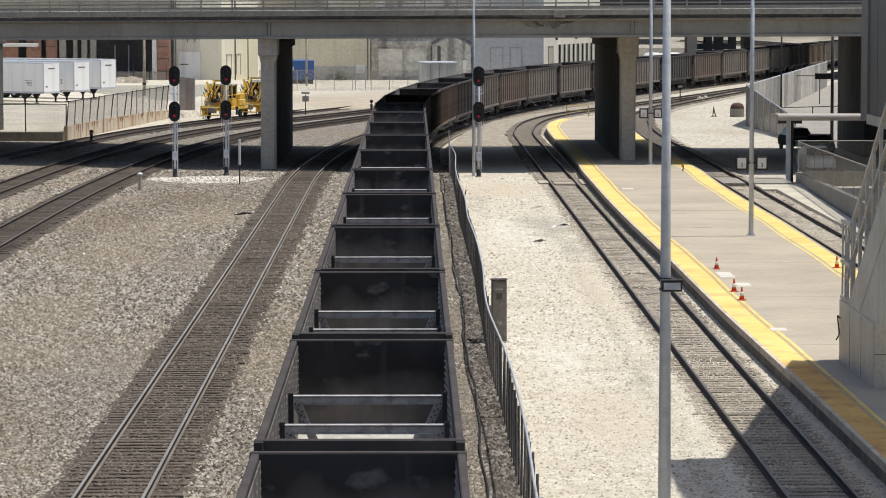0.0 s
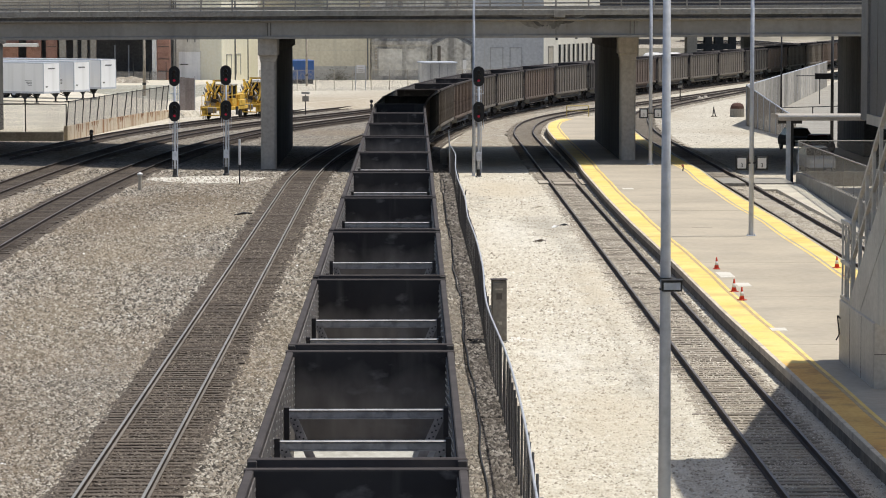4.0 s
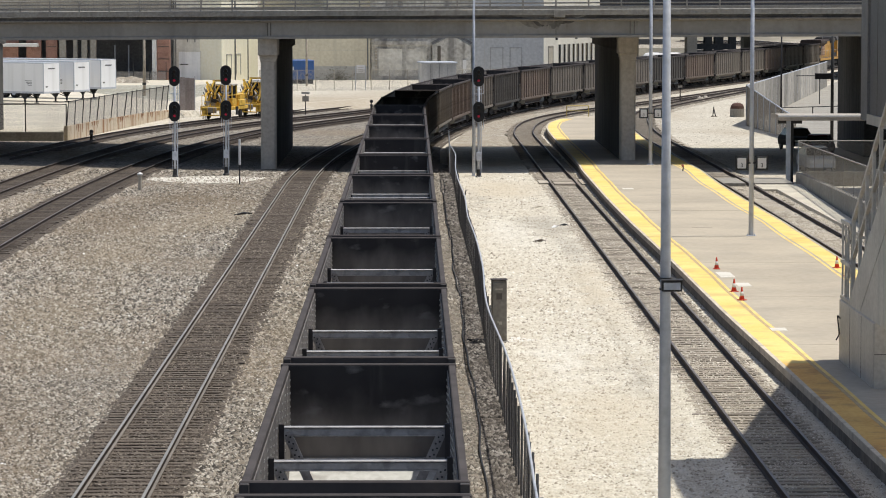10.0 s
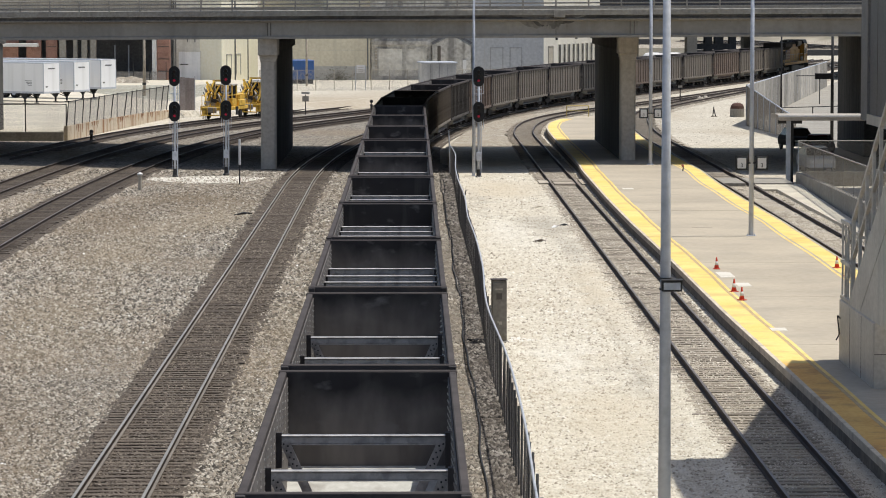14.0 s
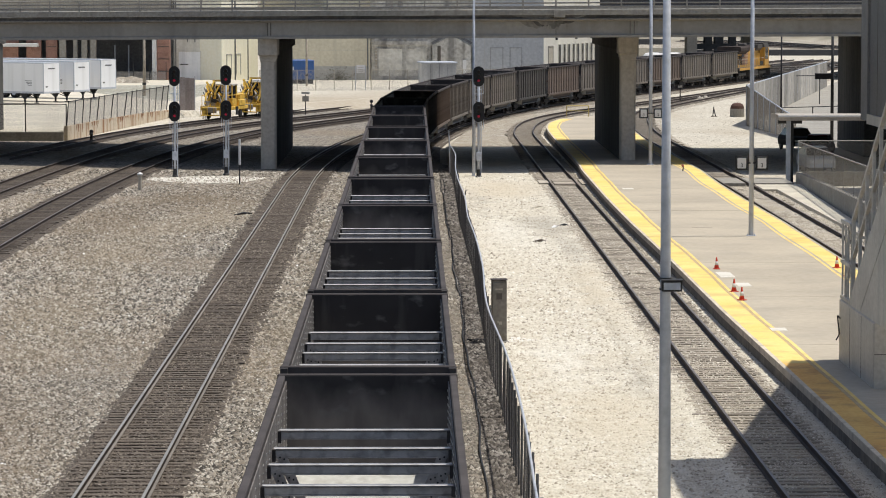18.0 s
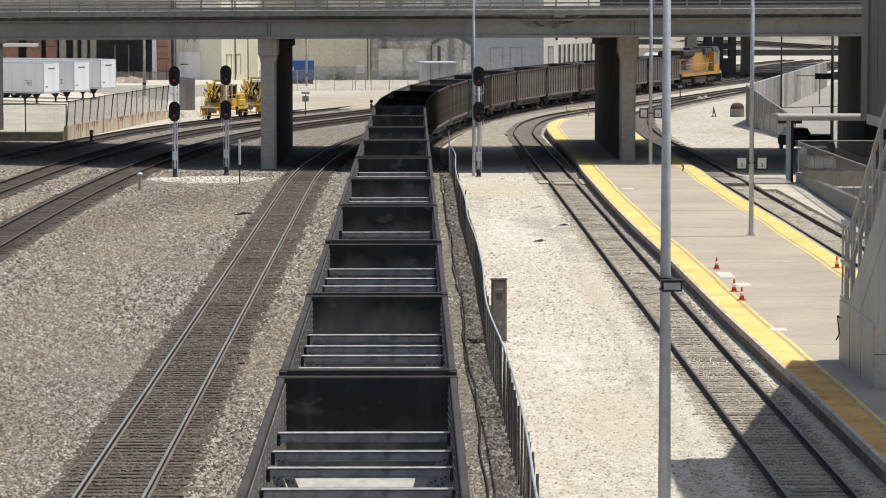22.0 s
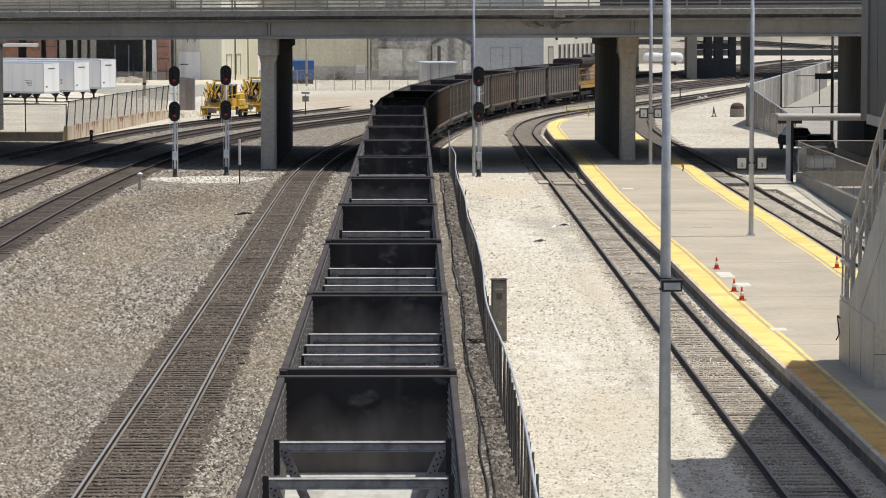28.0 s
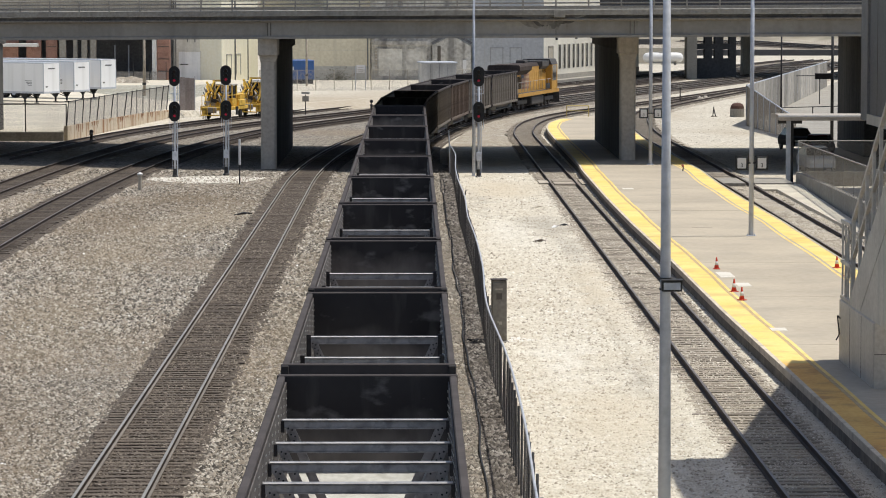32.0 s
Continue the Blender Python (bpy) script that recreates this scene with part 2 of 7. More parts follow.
white_paint = surface("white_paint", (0.78, 0.77, 0.75), (0.72, 0.71, 0.69), 0.5, big=0.6, small=8, stain=(0.55, 0.53, 0.5), amount=0.3, bump=0.04, grain=0.1)
trailer_white = surface("trailer_white", (0.88, 0.88, 0.88), (0.84, 0.845, 0.85), 0.4, big=0.3, small=8, stain=(0.6, 0.6, 0.58), streak=1.5, amount=0.3, bump=0.03, grain=0.08)
machine_yellow = surface("machine_yellow", (0.86, 0.56, 0.1), (0.72, 0.44, 0.06), 0.5, big=0.9, small=9, stain=(0.2, 0.12, 0.04), amount=0.5, bump=0.1)
loco_yellow = surface("loco_yellow", (0.62, 0.335, 0.06), (0.53, 0.285, 0.05), 0.5, big=0.6, small=7, stain=(0.36, 0.21, 0.07), streak=2.0, amount=0.45, bump=0.08)
loco_grey = surface("loco_grey", (0.1, 0.09, 0.085), (0.075, 0.07, 0.066), 0.6, 0.1, big=0.6, small=8, stain=(0.06, 0.055, 0.05), amount=0.5)
faded_red = surface("faded_red", (0.36, 0.12, 0.09), (0.3, 0.1, 0.08), 0.6, small=9)
faded_white = surface("faded_white", (0.5, 0.45, 0.4), (0.43, 0.39, 0.35), 0.6, small=9)
faded_blue = surface("faded_blue", (0.09, 0.1, 0.16), (0.07, 0.08, 0.13), 0.6, small=9)
black_glass = plain("black_glass", (0.015, 0.016, 0.018), 0.08)
tower_grey = surface("tower_grey", (0.6, 0.555, 0.485), (0.52, 0.482, 0.422), 0.55, 0.1, big=0.5, small=8, stain=(0.36, 0.345, 0.315), streak=2.5, amount=0.4, bump=0.06)
bridge_rail = surface("bridge_rail", (0.36, 0.335, 0.3), (0.29, 0.27, 0.24), 0.7, 0.1, big=0.6, small=9)
tower_dark = surface("tower_dark", (0.15, 0.15, 0.155), (0.125, 0.125, 0.13), 0.5, 0.1, big=0.4, small=8, bump=0.05)
rust = surface("rust", (0.30, 0.15, 0.075), (0.22, 0.11, 0.06), 0.95, big=0.8, small=9)
wall_stained = surface("wall_stained", (0.64, 0.56, 0.44), (0.54, 0.45, 0.33), 0.95, big=0.6, small=6, stain=(0.27, 0.11, 0.04), streak=1.3, amount=0.9)
cone_orange = surface("cone_orange", (0.62, 0.07, 0.035), (0.55, 0.06, 0.03), 0.5, small=12, bump=0.03)
netting = mesh_wire("netting", (0.42, 0.39, 0.35), 0.075, 0.16)
lot_net = mesh_wire("lot_net", (0.34, 0.32, 0.3), 0.075, 0.34)
rusty_net = mesh_wire("rusty_net", (0.17, 0.14, 0.112), 0.09, 0.42)
brick_red = surface("brick_red", (0.42, 0.24, 0.185), (0.32, 0.18, 0.14), 0.9, big=0.5, small=10, stain=(0.16, 0.08, 0.06), amount=0.5)


def loose(name, tones, dirt, dirt_amount=0.6, patch=0.08, spots=(), clump=0.4):
    """Single loose stones: each its own tone, the ground's large dirty patches over them."""
    m = bpy.data.materials.new(name)
    m.use_nodes = True
    t = m.node_tree
    n, lk = t.nodes, t.links.new
    bs = n["Principled BSDF"]
    bs.inputs["Roughness"].default_value, bs.inputs["Specular IOR Level"].default_value = 0.95, 0.15
    geo = n.new("ShaderNodeNewGeometry")
    cr = n.new("ShaderNodeValToRGB")
    cr.color_ramp.interpolation = "CONSTANT"
    el = cr.color_ramp.elements
    while len(el) < len(tones):
        el.new(0.5)
    for i, c in enumerate(tones):
        el[i].position, el[i].color = i / len(tones), (*c, 1)
    lk(geo.outputs["Random Per Island"], cr.inputs["Fac"])
    tc = n.new("ShaderNodeTexCoord")
    k = n.new("ShaderNodeTexNoise")
    k.inputs["Scale"].default_value, k.inputs["Detail"].default_value = patch, 5.0
    lk(tc.outputs["Object"], k.inputs["Vector"])
    mr = n.new("ShaderNodeMapRange")
    mr.inputs["From Min"].default_value, mr.inputs["From Max"].default_value, mr.inputs["To Max"].default_value = 0.42, 0.66, dirt_amount
    lk(k.outputs["Fac"], mr.inputs["Value"])
    d = n.new("ShaderNodeMix")
    d.data_type = "RGBA"
    lk(mr.outputs["Result"], d.inputs["Factor"])
    tuft, spread, soft_mix = n.new("ShaderNodeTexNoise"), n.new("ShaderNodeMapRange"), n.new("ShaderNodeMix")
    tuft.inputs["Scale"].default_value, tuft.inputs["Detail"].default_value = 3.5, 4.0
    spread.inputs["From Min"].default_value, spread.inputs["From Max"].default_value = 0.32, 0.68
    soft_mix.data_type, soft_mix.blend_type = "RGBA", "SOFT_LIGHT"
    soft_mix.inputs["Factor"].default_value = clump
    lk(tc.outputs["Object"], tuft.inputs["Vector"])
    lk(tuft.outputs["Fac"], spread.inputs["Value"])
    lk(cr.outputs["Color"], soft_mix.inputs["A"])
    lk(spread.outputs["Result"], soft_mix.inputs["B"])
    lk(soft_mix.outputs["Result"], d.inputs["A"])
    d.inputs["B"].default_value = (*dirt, 1)
    lk(blotched(n, lk, tc, d.outputs["Result"], spots), bs.inputs["Base Color"])
    return m


loose_ballast = loose("loose_ballast", [(0.27, 0.242, 0.205), (0.13, 0.117, 0.1), (0.4, 0.365, 0.312), (0.06, 0.053, 0.046), (0.31, 0.266, 0.212), (0.52, 0.475, 0.41), (0.23, 0.2, 0.162), (0.1, 0.089, 0.075)], (0.29, 0.228, 0.16), 0.4, 0.07, YARD_SPOTS, 0.35)
loose_speckle = loose("loose_speckle", [(0.075, 0.067, 0.058), (0.5, 0.46, 0.4), (0.1, 0.09, 0.078), (0.42, 0.39, 0.345), (0.08, 0.072, 0.062), (0.3, 0.255, 0.205)], (0.25, 0.2, 0.145), 0.3, 0.07)
loose_dirty = loose("loose_dirty", [(0.17, 0.15, 0.13), (0.1, 0.09, 0.08), (0.25, 0.225, 0.195), (0.06, 0.055, 0.05), (0.36, 0.33, 0.29)], (0.13, 0.11, 0.09), 0.5, 0.3)
loose_lime = loose("loose_lime", [(0.62, 0.57, 0.48), (0.56, 0.51, 0.425), (0.68, 0.63, 0.54), (0.6, 0.55, 0.46), (0.66, 0.61, 0.52), (0.5, 0.45, 0.37), (0.3, 0.265, 0.215), (0.67, 0.62, 0.53), (0.4, 0.355, 0.285), (0.72, 0.69, 0.62)], (0.5, 0.43, 0.33), 0.45, 0.22, LIME_SPOTS)
loose_grey = loose("loose_grey", [(0.5, 0.455, 0.38), (0.43, 0.385, 0.315), (0.56, 0.51, 0.43), (0.3, 0.265, 0.21), (0.46, 0.41, 0.34), (0.62, 0.57, 0.49)], (0.42, 0.365, 0.285), 0.6, 0.25)
# The shade under the bridge deck is put into this dark base colour.
shaded_concrete = surface("shaded_concrete", (0.085, 0.08, 0.075), (0.06, 0.057, 0.055), 0.95, big=0.4, small=4, stain=(0.14, 0.13, 0.12), streak=1.5, amount=0.5, bump=0.15)
loose_bed = loose("loose_bed", [(0.145, 0.122, 0.1), (0.09, 0.076, 0.063), (0.24, 0.205, 0.17), (0.055, 0.046, 0.039), (0.12, 0.1, 0.082), (0.17, 0.145, 0.12)], (0.14, 0.115, 0.095), 0.5, 0.3)
rivet_steel = plain("rivet_steel", (0.6, 0.58, 0.55), 0.4, 0.4)


def coal_wall(name):
    """Coal-blackened plate: grey dust clinging in smears, turning paler and browner lower down, more on some cars than
    on others.
    """
    m = bpy.data.materials.new(name)
    m.use_nodes = True
    n, lk = m.node_tree.nodes, m.node_tree.links.new
    bs = n["Principled BSDF"]
    bs.inputs["Roughness"].default_value, bs.inputs["Specular IOR Level"].default_value = 0.8, 0.25
    tc, oi = n.new("ShaderNodeTexCoord"), n.new("ShaderNodeObjectInfo")
    off = n.new("ShaderNodeVectorMath")
    off.operation = "MULTIPLY_ADD"
    off.inputs[1].default_value = (71.0, 37.0, 0.0)
    lk(oi.outputs["Random"], off.inputs[0])
    lk(tc.outputs["Object"], off.inputs[2])

    def cloud(scale, stretch, lo, hi, top=1.0):
        mp, k, r = n.new("ShaderNodeMapping"), n.new("ShaderNodeTexNoise"), n.new("ShaderNodeMapRange")
        mp.inputs["Scale"].default_value = stretch
        k.inputs["Scale"].default_value, k.inputs["Detail"].default_value = scale, 6.0
        r.inputs["From Min"].default_value, r.inputs["From Max"].default_value, r.inputs["To Max"].default_value = lo, hi, top
        lk(off.outputs["Vector"], mp.inputs["Vector"])
        lk(mp.outputs["Vector"], k.inputs["Vector"])
        lk(k.outputs["Fac"], r.inputs["Value"])
        return r.outputs["Result"]

    def op(kind, a, c):
        o = n.new("ShaderNodeMath")
        o.operation = kind
        for i, v in enumerate((a, c)):
            if isinstance(v, float):
                o.inputs[i].default_value = v
            else:
                lk(v, o.inputs[i])
        return o.outputs[0]

    def mix(fac, a, c):
        x = n.new("ShaderNodeMix")
        x.data_type = "RGBA"
        lk(fac, x.inputs["Factor"])
        for sock, v in ((x.inputs["A"], a), (x.inputs["B"], c)):
            if isinstance(v, tuple):
                sock.default_value = (*v, 1)
            else:
                lk(v, sock)
        return x.outputs["Result"]

    sep = n.new("ShaderNodeSeparateXYZ")
    lk(tc.outputs["Object"], sep.inputs[0])
    edge = op("ADD", sep.outputs["Z"], op("MULTIPLY", cloud(1.1, (1.0, 1.0, 0.8), 0.3, 0.7), 0.5))
    edge = op("ADD", edge, op("MULTIPLY", oi.outputs["Random"], 0.9))
    lower_tone = n.new("ShaderNodeMapRange")
    lower_tone.inputs["From Min"].default_value, lower_tone.inputs["From Max"].default_value = 4.05, 3.42
    lk(edge, lower_tone.inputs["Value"])
    col = mix(cloud(0.9, (1.0, 1.0, 1.0), 0.35, 0.65), (0.045, 0.041, 0.041), (0.03, 0.027, 0.028))
    col = mix(op("MULTIPLY", lower_tone.outputs["Result"], 0.85), col, mix(cloud(2.5, (1.0, 1.0, 0.3), 0.35, 0.65), (0.24, 0.215, 0.197), (0.16, 0.143, 0.131)))
    col = mix(cloud(1.0, (2.2, 2.2, 0.35), 0.56, 0.72, 0.45), col, (0.12, 0.108, 0.102))
    col = mix(cloud(1.7, (0.8, 0.8, 1.4), 0.6, 0.72, 0.6), col, (0.22, 0.205, 0.2))
    lk(col, bs.inputs["Base Color"])
    return m


end_worn = coal_wall("end_worn")
lining_worn = surface("lining_worn", (0.2, 0.18, 0.168), (0.13, 0.117, 0.11), 0.7, 0.1, big=0.9, small=11, stain=(0.07, 0.062, 0.058), streak=1.8, amount=0.6, bump=0.1, vary=0.25)
dark_wall = surface("dark_wall", (0.085, 0.085, 0.09), (0.07, 0.07, 0.075), 0.9, big=0.2, small=3.0, bump=0.1, stain=(0.05, 0.05, 0.052), streak=1.2, amount=0.3)
pier_concrete = surface("pier_concrete", (0.54, 0.485, 0.41), (0.45, 0.405, 0.345), 0.9, big=0.3, small=5, stain=(0.26, 0.235, 0.2), streak=1.6, amount=0.45, bump=0.12)
soot = surface("soot", (0.2, 0.195, 0.2), (0.14, 0.138, 0.142), 0.95, big=0.3, small=4.0, bump=0.1)


# ---- helpers for building ----
class Build:
    """Collects faces, then becomes one mesh."""

    def __init__(self):
        self.v, self.f, self.s = [], [], []

    def face(self, pts, slot=0):
        k = len(self.v)
        self.v += [tuple(p) for p in pts]
        self.f.append(tuple(range(k, k + len(pts))))
        self.s.append(slot)

    def grid(self, rings, closed=True, slot=0, caps=False, loop=False):
        k, n = len(self.v), len(rings[0])
        for r in rings:
            self.v += [tuple(p) for p in r]
        rows = len(rings)
        for i in range(rows if loop else rows - 1):
            a, b = k + i * n, k + ((i + 1) % rows) * n
            for j in range(n if closed else n - 1):
                j2 = (j + 1) % n
                self.f.append((a + j, a + j2, b + j2, b + j))
                self.s.append(slot)
        if caps:
            self.f.append(tuple(k + j for j in reversed(range(n))))
            self.f.append(tuple(k + (rows - 1) * n + j for j in range(n)))
            self.s += [slot, slot]
        return self

    def box(self, x0, x1, y0, y1, z0, z1, slot=0, chamfer=0.0, m=None):
        c = chamfer
        if c <= 0:
            rings = [[(x0, y0, z), (x1, y0, z), (x1, y1, z), (x0, y1, z)] for z in (z0, z1)]
        else:
            rings = []
            for z, d in ((z0, c), (z0 + c, 0), (z1 - c, 0), (z1, c)):
                rings.append([(x0 + d + c, y0 + d, z), (x1 - d - c, y0 + d, z), (x1 - d, y0 + d + c, z), (x1 - d, y1 - d - c, z),
                              (x1 - d - c, y1 - d, z), (x0 + d + c, y1 - d, z), (x0 + d, y1 - d - c, z), (x0 + d, y0 + d + c, z)])
        if m is not None:
            rings = [[m @ Vector(p) for p in r] for r in rings]
        return self.grid(rings, slot=slot, caps=True)

    def rod(self, a, b, r0, r1=None, n=8, slot=0, caps=True):
        a, b = Vector(a), Vector(b)
        r1 = r0 if r1 is None else r1
        q = (b - a).to_track_quat("Z", "Y")
        ring = [Vector((math.cos(2 * math.pi * (i + 0.5) / n), math.sin(2 * math.pi * (i + 0.5) / n), 0)) for i in range(n)]
        return self.grid([[a + q @ (p * r0) for p in ring], [b + q @ (p * r1) for p in ring]], slot=slot, caps=caps)

    def beam(self, a, b, w, h, slot=0):
        """A square bar from a to b: w across, h upright."""
        a, b = Vector(a), Vector(b)
        d = (b - a).normalized()
        side = d.cross(Vector((0, 0, 1)))
        side = side.normalized() if side.length > 1e-4 else Vector((1, 0, 0))
        up = side.cross(d)
        o = [side * (w / 2) * i + up * (h / 2) * j for i, j in ((-1, -1), (1, -1), (1, 1), (-1, 1))]
        return self.grid([[a + p for p in o], [b + p for p in o]], slot=slot, caps=True)

    def lathe(self, profile, n=16, slot=0, m=None):
        rings = []
        for r, z in profile:
            ring = [Vector((r * math.cos(2 * math.pi * i / n), r * math.sin(2 * math.pi * i / n), z)) for i in range(n)]
            rings.append([m @ p for p in ring] if m is not None else ring)
        return self.grid(rings, slot=slot, caps=True)

    def prism(self, outline, y0, y1, slot=0):
        """An outline of (x, z) pushed along y."""
        return self.grid([[(x, y0, z) for x, z in outline], [(x, y1, z) for x, z in outline]], slot=slot, caps=True)

    def slab(self, outline, z0, z1, slot=0):
        """An outline of (x, y) pushed upward."""
        return self.grid([[(x, y, z0) for x, y in outline], [(x, y, z1) for x, y in outline]], slot=slot, caps=True)

    def mesh(self, name, mats, smooth=False):
        me = bpy.data.meshes.new(name)
        me.from_pydata(self.v, [], self.f)
        for m in mats if isinstance(mats, (list, tuple)) else [mats]:
            me.materials.append(m)
        me.polygons.foreach_set("material_index", self.s)
        bm = bmesh.new()
        bm.from_mesh(me)
        bmesh.ops.recalc_face_normals(bm, faces=bm.faces[:])
        bm.to_mesh(me)
        bm.free()
        if smooth:
            me.shade_smooth()
        me.update()
        return me


def part(name, b, mats, parent, label="", at=None, smooth=False):
    """Links a Build (or a finished mesh) as one mesh object under a thing or a part."""
    ob = new(name, b.mesh(name, mats, smooth) if isinstance(b, Build) else b)
    ob.parent = parent
    if at is not None:
        ob.matrix_basis = at if isinstance(at, Matrix) else Matrix.Translation(at)
    return tagged(ob, label)


def thing(name, m, label, category, group="", kind=""):
    """An Empty at the base of a thing, which carries its parts."""
    ob = new(name)
    ob.empty_display_size = 0.3
    ob.matrix_basis = m if isinstance(m, Matrix) else Matrix.Translation(m)
    return tagged(ob, label, category, group, kind)


def solid(name, b, mats, m, label, category, group="", kind="", smooth=False):
    """A thing of one mesh."""
    ob = new(name, b.mesh(name, mats, smooth))
    ob.matrix_basis = m if isinstance(m, Matrix) else Matrix.Translation(m)
    return tagged(ob, label, category, group, kind)


class Line:
    """A track's centre line, from its heading (radians to the right of straight ahead) along its length."""

    def __init__(self, x, y, knots, turns, length):
        self.y0, self.step = y, 1.0
        s = np.arange(y, y + length, self.step)
        self.h = np.interp(s, knots, turns)
        self.x = x + np.concatenate([[0], np.cumsum(np.sin(self.h)[:-1])]) * self.step
        self.y = y + np.concatenate([[0], np.cumsum(np.cos(self.h)[:-1])]) * self.step
        self.s = s

    def at(self, s, side=0.0):
        x, y, h = (float(np.interp(s, self.s, a)) for a in (self.x, self.y, self.h))
        return x + side * math.cos(h), y - side * math.sin(h), h

    def sweep(self, b, profile, s0, s1, step=4.0, slot=0, closed=True):
        n = max(2, int((s1 - s0) / step) + 1)
        rings = []
        for s in np.linspace(s0, s1, n):
            rings.append([(*self.at(s, u)[:2], z) for u, z in profile])
        return b.grid(rings, closed=closed, slot=slot, caps=closed)


# ---- the plan: tracks ----
TRAIN = Line(-0.83, -330, [200, 220, 240, 260, 280, 300, 320, 340, 360, 380, 400, 420, 440, 460, 900], [0, 0.031, 0.066, 0.104, 0.148, 0.195, 0.243, 0.282, 0.306, 0.313, 0.307, 0.293, 0.279, 0.269, 0.285], 1050)
TRACKS = [
    # name, line, from, to, bed, tie, rail head, label
    ("main", TRAIN, -320, 660, bed_stone, tie_wood, rail_top, "main track under the coal train on dark ballast"),
    ("inner", Line(-6.55, -40, [185, 235, 300, 345, 400, 460, 900], [0, 0.075, 0.2, 0.3, 0.31, 0.27, 0.285], 720), -38, 640, bed_stone, tie_wood, rail_top, "empty main track with dark wooden ties and polished rails"),
    ("third", Line(-18.85, 60, [150, 190, 215, 245, 275, 900], [0.004, 0.03, 0.055, 0.12, 0.27, 0.285], 600), 70, 560, bed_stone, tie_wood, rust_top, "rusty track on dark ballast curving under the road bridge"),
    ("fourth", Line(-25.4, 60, [60, 150, 195, 225, 255, 280, 900], [0.01, 0.02, 0.035, 0.07, 0.16, 0.30, 0.285], 600), 100, 560, ballast, tie_wood, rust_top, "rusty track sunk in pale ballast"),
    ("fifth", Line(-27.6, 215, [215, 250, 280, 300, 900], [0.09, 0.13, 0.26, 0.3, 0.285], 420), 216, 560, ballast, tie_wood, rust_top, "rusty track beside the retaining wall"),
    ("platform", Line(8.87, 30, [30, 248, 275, 310, 345, 900], [-0.001, -0.001, 0.10, 0.33, 0.29, 0.285], 640), 40, 560, yard_bed, pale_tie, rust_top, "platform track with sun-bleached ties and rusty rails"),
    ("siding", Line(18.62, 60, [60, 150, 240, 280, 330, 900], [0, 0.0, -0.004, 0.06, 0.25, 0.285], 600), 80, 480, yard_bed, pale_tie, rust_top, "side track behind the platform, half buried in pale gravel"),
]

# ---- the ground ----
b = Build()
b.grid([[(-2500, -900, -0.34), (2500, -900, -0.34)], [(-2500, 4500, -0.34), (2500, 4500, -0.34)]], closed=False)
solid("ground", b, dust, (0, 0, 0), "pale dusty gravel ground of the rail yard", "ground", kind="structure")


def sheet(name, outline, z, m, label):
    b = Build()
    b.slab(outline, -0.4, z)
    return solid(name, b, m, (0, 0, 0), label, "ground", kind="structure")


sheet("ground_ballast", [(-70, -330), (1.75, -330), (1.75, 205), (2.0, 240), (6.5, 285), (24, 345), (52, 450), (-10, 330), (-17, 300), (-30, 262), (-70, 250)], -0.262, ballast, "grey and tan crushed stone ballast between the tracks")
sheet("ground_cinders", [(1.62, 12), (2.55, 12), (2.62, 130), (2.3, 210), (1.7, 214), (1.64, 205)], -0.236, dirty_ballast, "dirty dark ballast strip along the fence")
sheet("ground_gravel", [(2.45, 12), (10.6, 12), (10.2, 262), (7.8, 270), (5.2, 262), (2.4, 235), (2.35, 208), (2.6, 130)], -0.224, limestone, "pale crushed limestone yard between fence and platform track")

def shoulder(inner, edge, low, m, label):
    """Gravel heaped in a low slope against the tie ends, with a ragged edge."""
    b = Build()
    b.grid([[(inner, y, low), (inner * 0.55 + edge * 0.45, y, -0.2), (edge - 0.0009 * y + 0.07 * math.sin(1.9 * y) + 0.05 * math.sin(5.3 * y + 1.0), y, -0.194), (edge - 0.0009 * y, y, -0.3)] for y in [60 + 0.5 * k for k in range(262)]], closed=False)
    solid("gravel_shoulder", b, m, (0, 0, 0), label, "ground", kind="structure")


shoulder(6.1, 7.68, -0.23, limestone, "pale gravel heaped up to the tie ends")
shoulder(10.7, 10.12, -0.21, limestone, "dusty gravel heaped between the ties and the platform")
sheet("ground_grey", [(2.5, 236), (8.2, 236), (8.2, 263), (9.4, 275), (12.4, 290), (20.5, 315), (33, 352), (27, 352), (15.5, 318), (7.2, 285), (4.3, 262)], -0.212, yard_bed, "grey gravel between the curving tracks")
RAIL = [(-0.07, -0.17), (0.07, -0.17), (0.07, -0.155), (0.012, -0.135), (0.012, -0.045), (0.036, -0.035), (0.036, -0.004), (0.028, 0.0), (-0.028, 0.0), (-0.036, -0.004), (-0.036, -0.035), (-0.012, -0.045), (-0.012, -0.135), (-0.07, -0.155)]


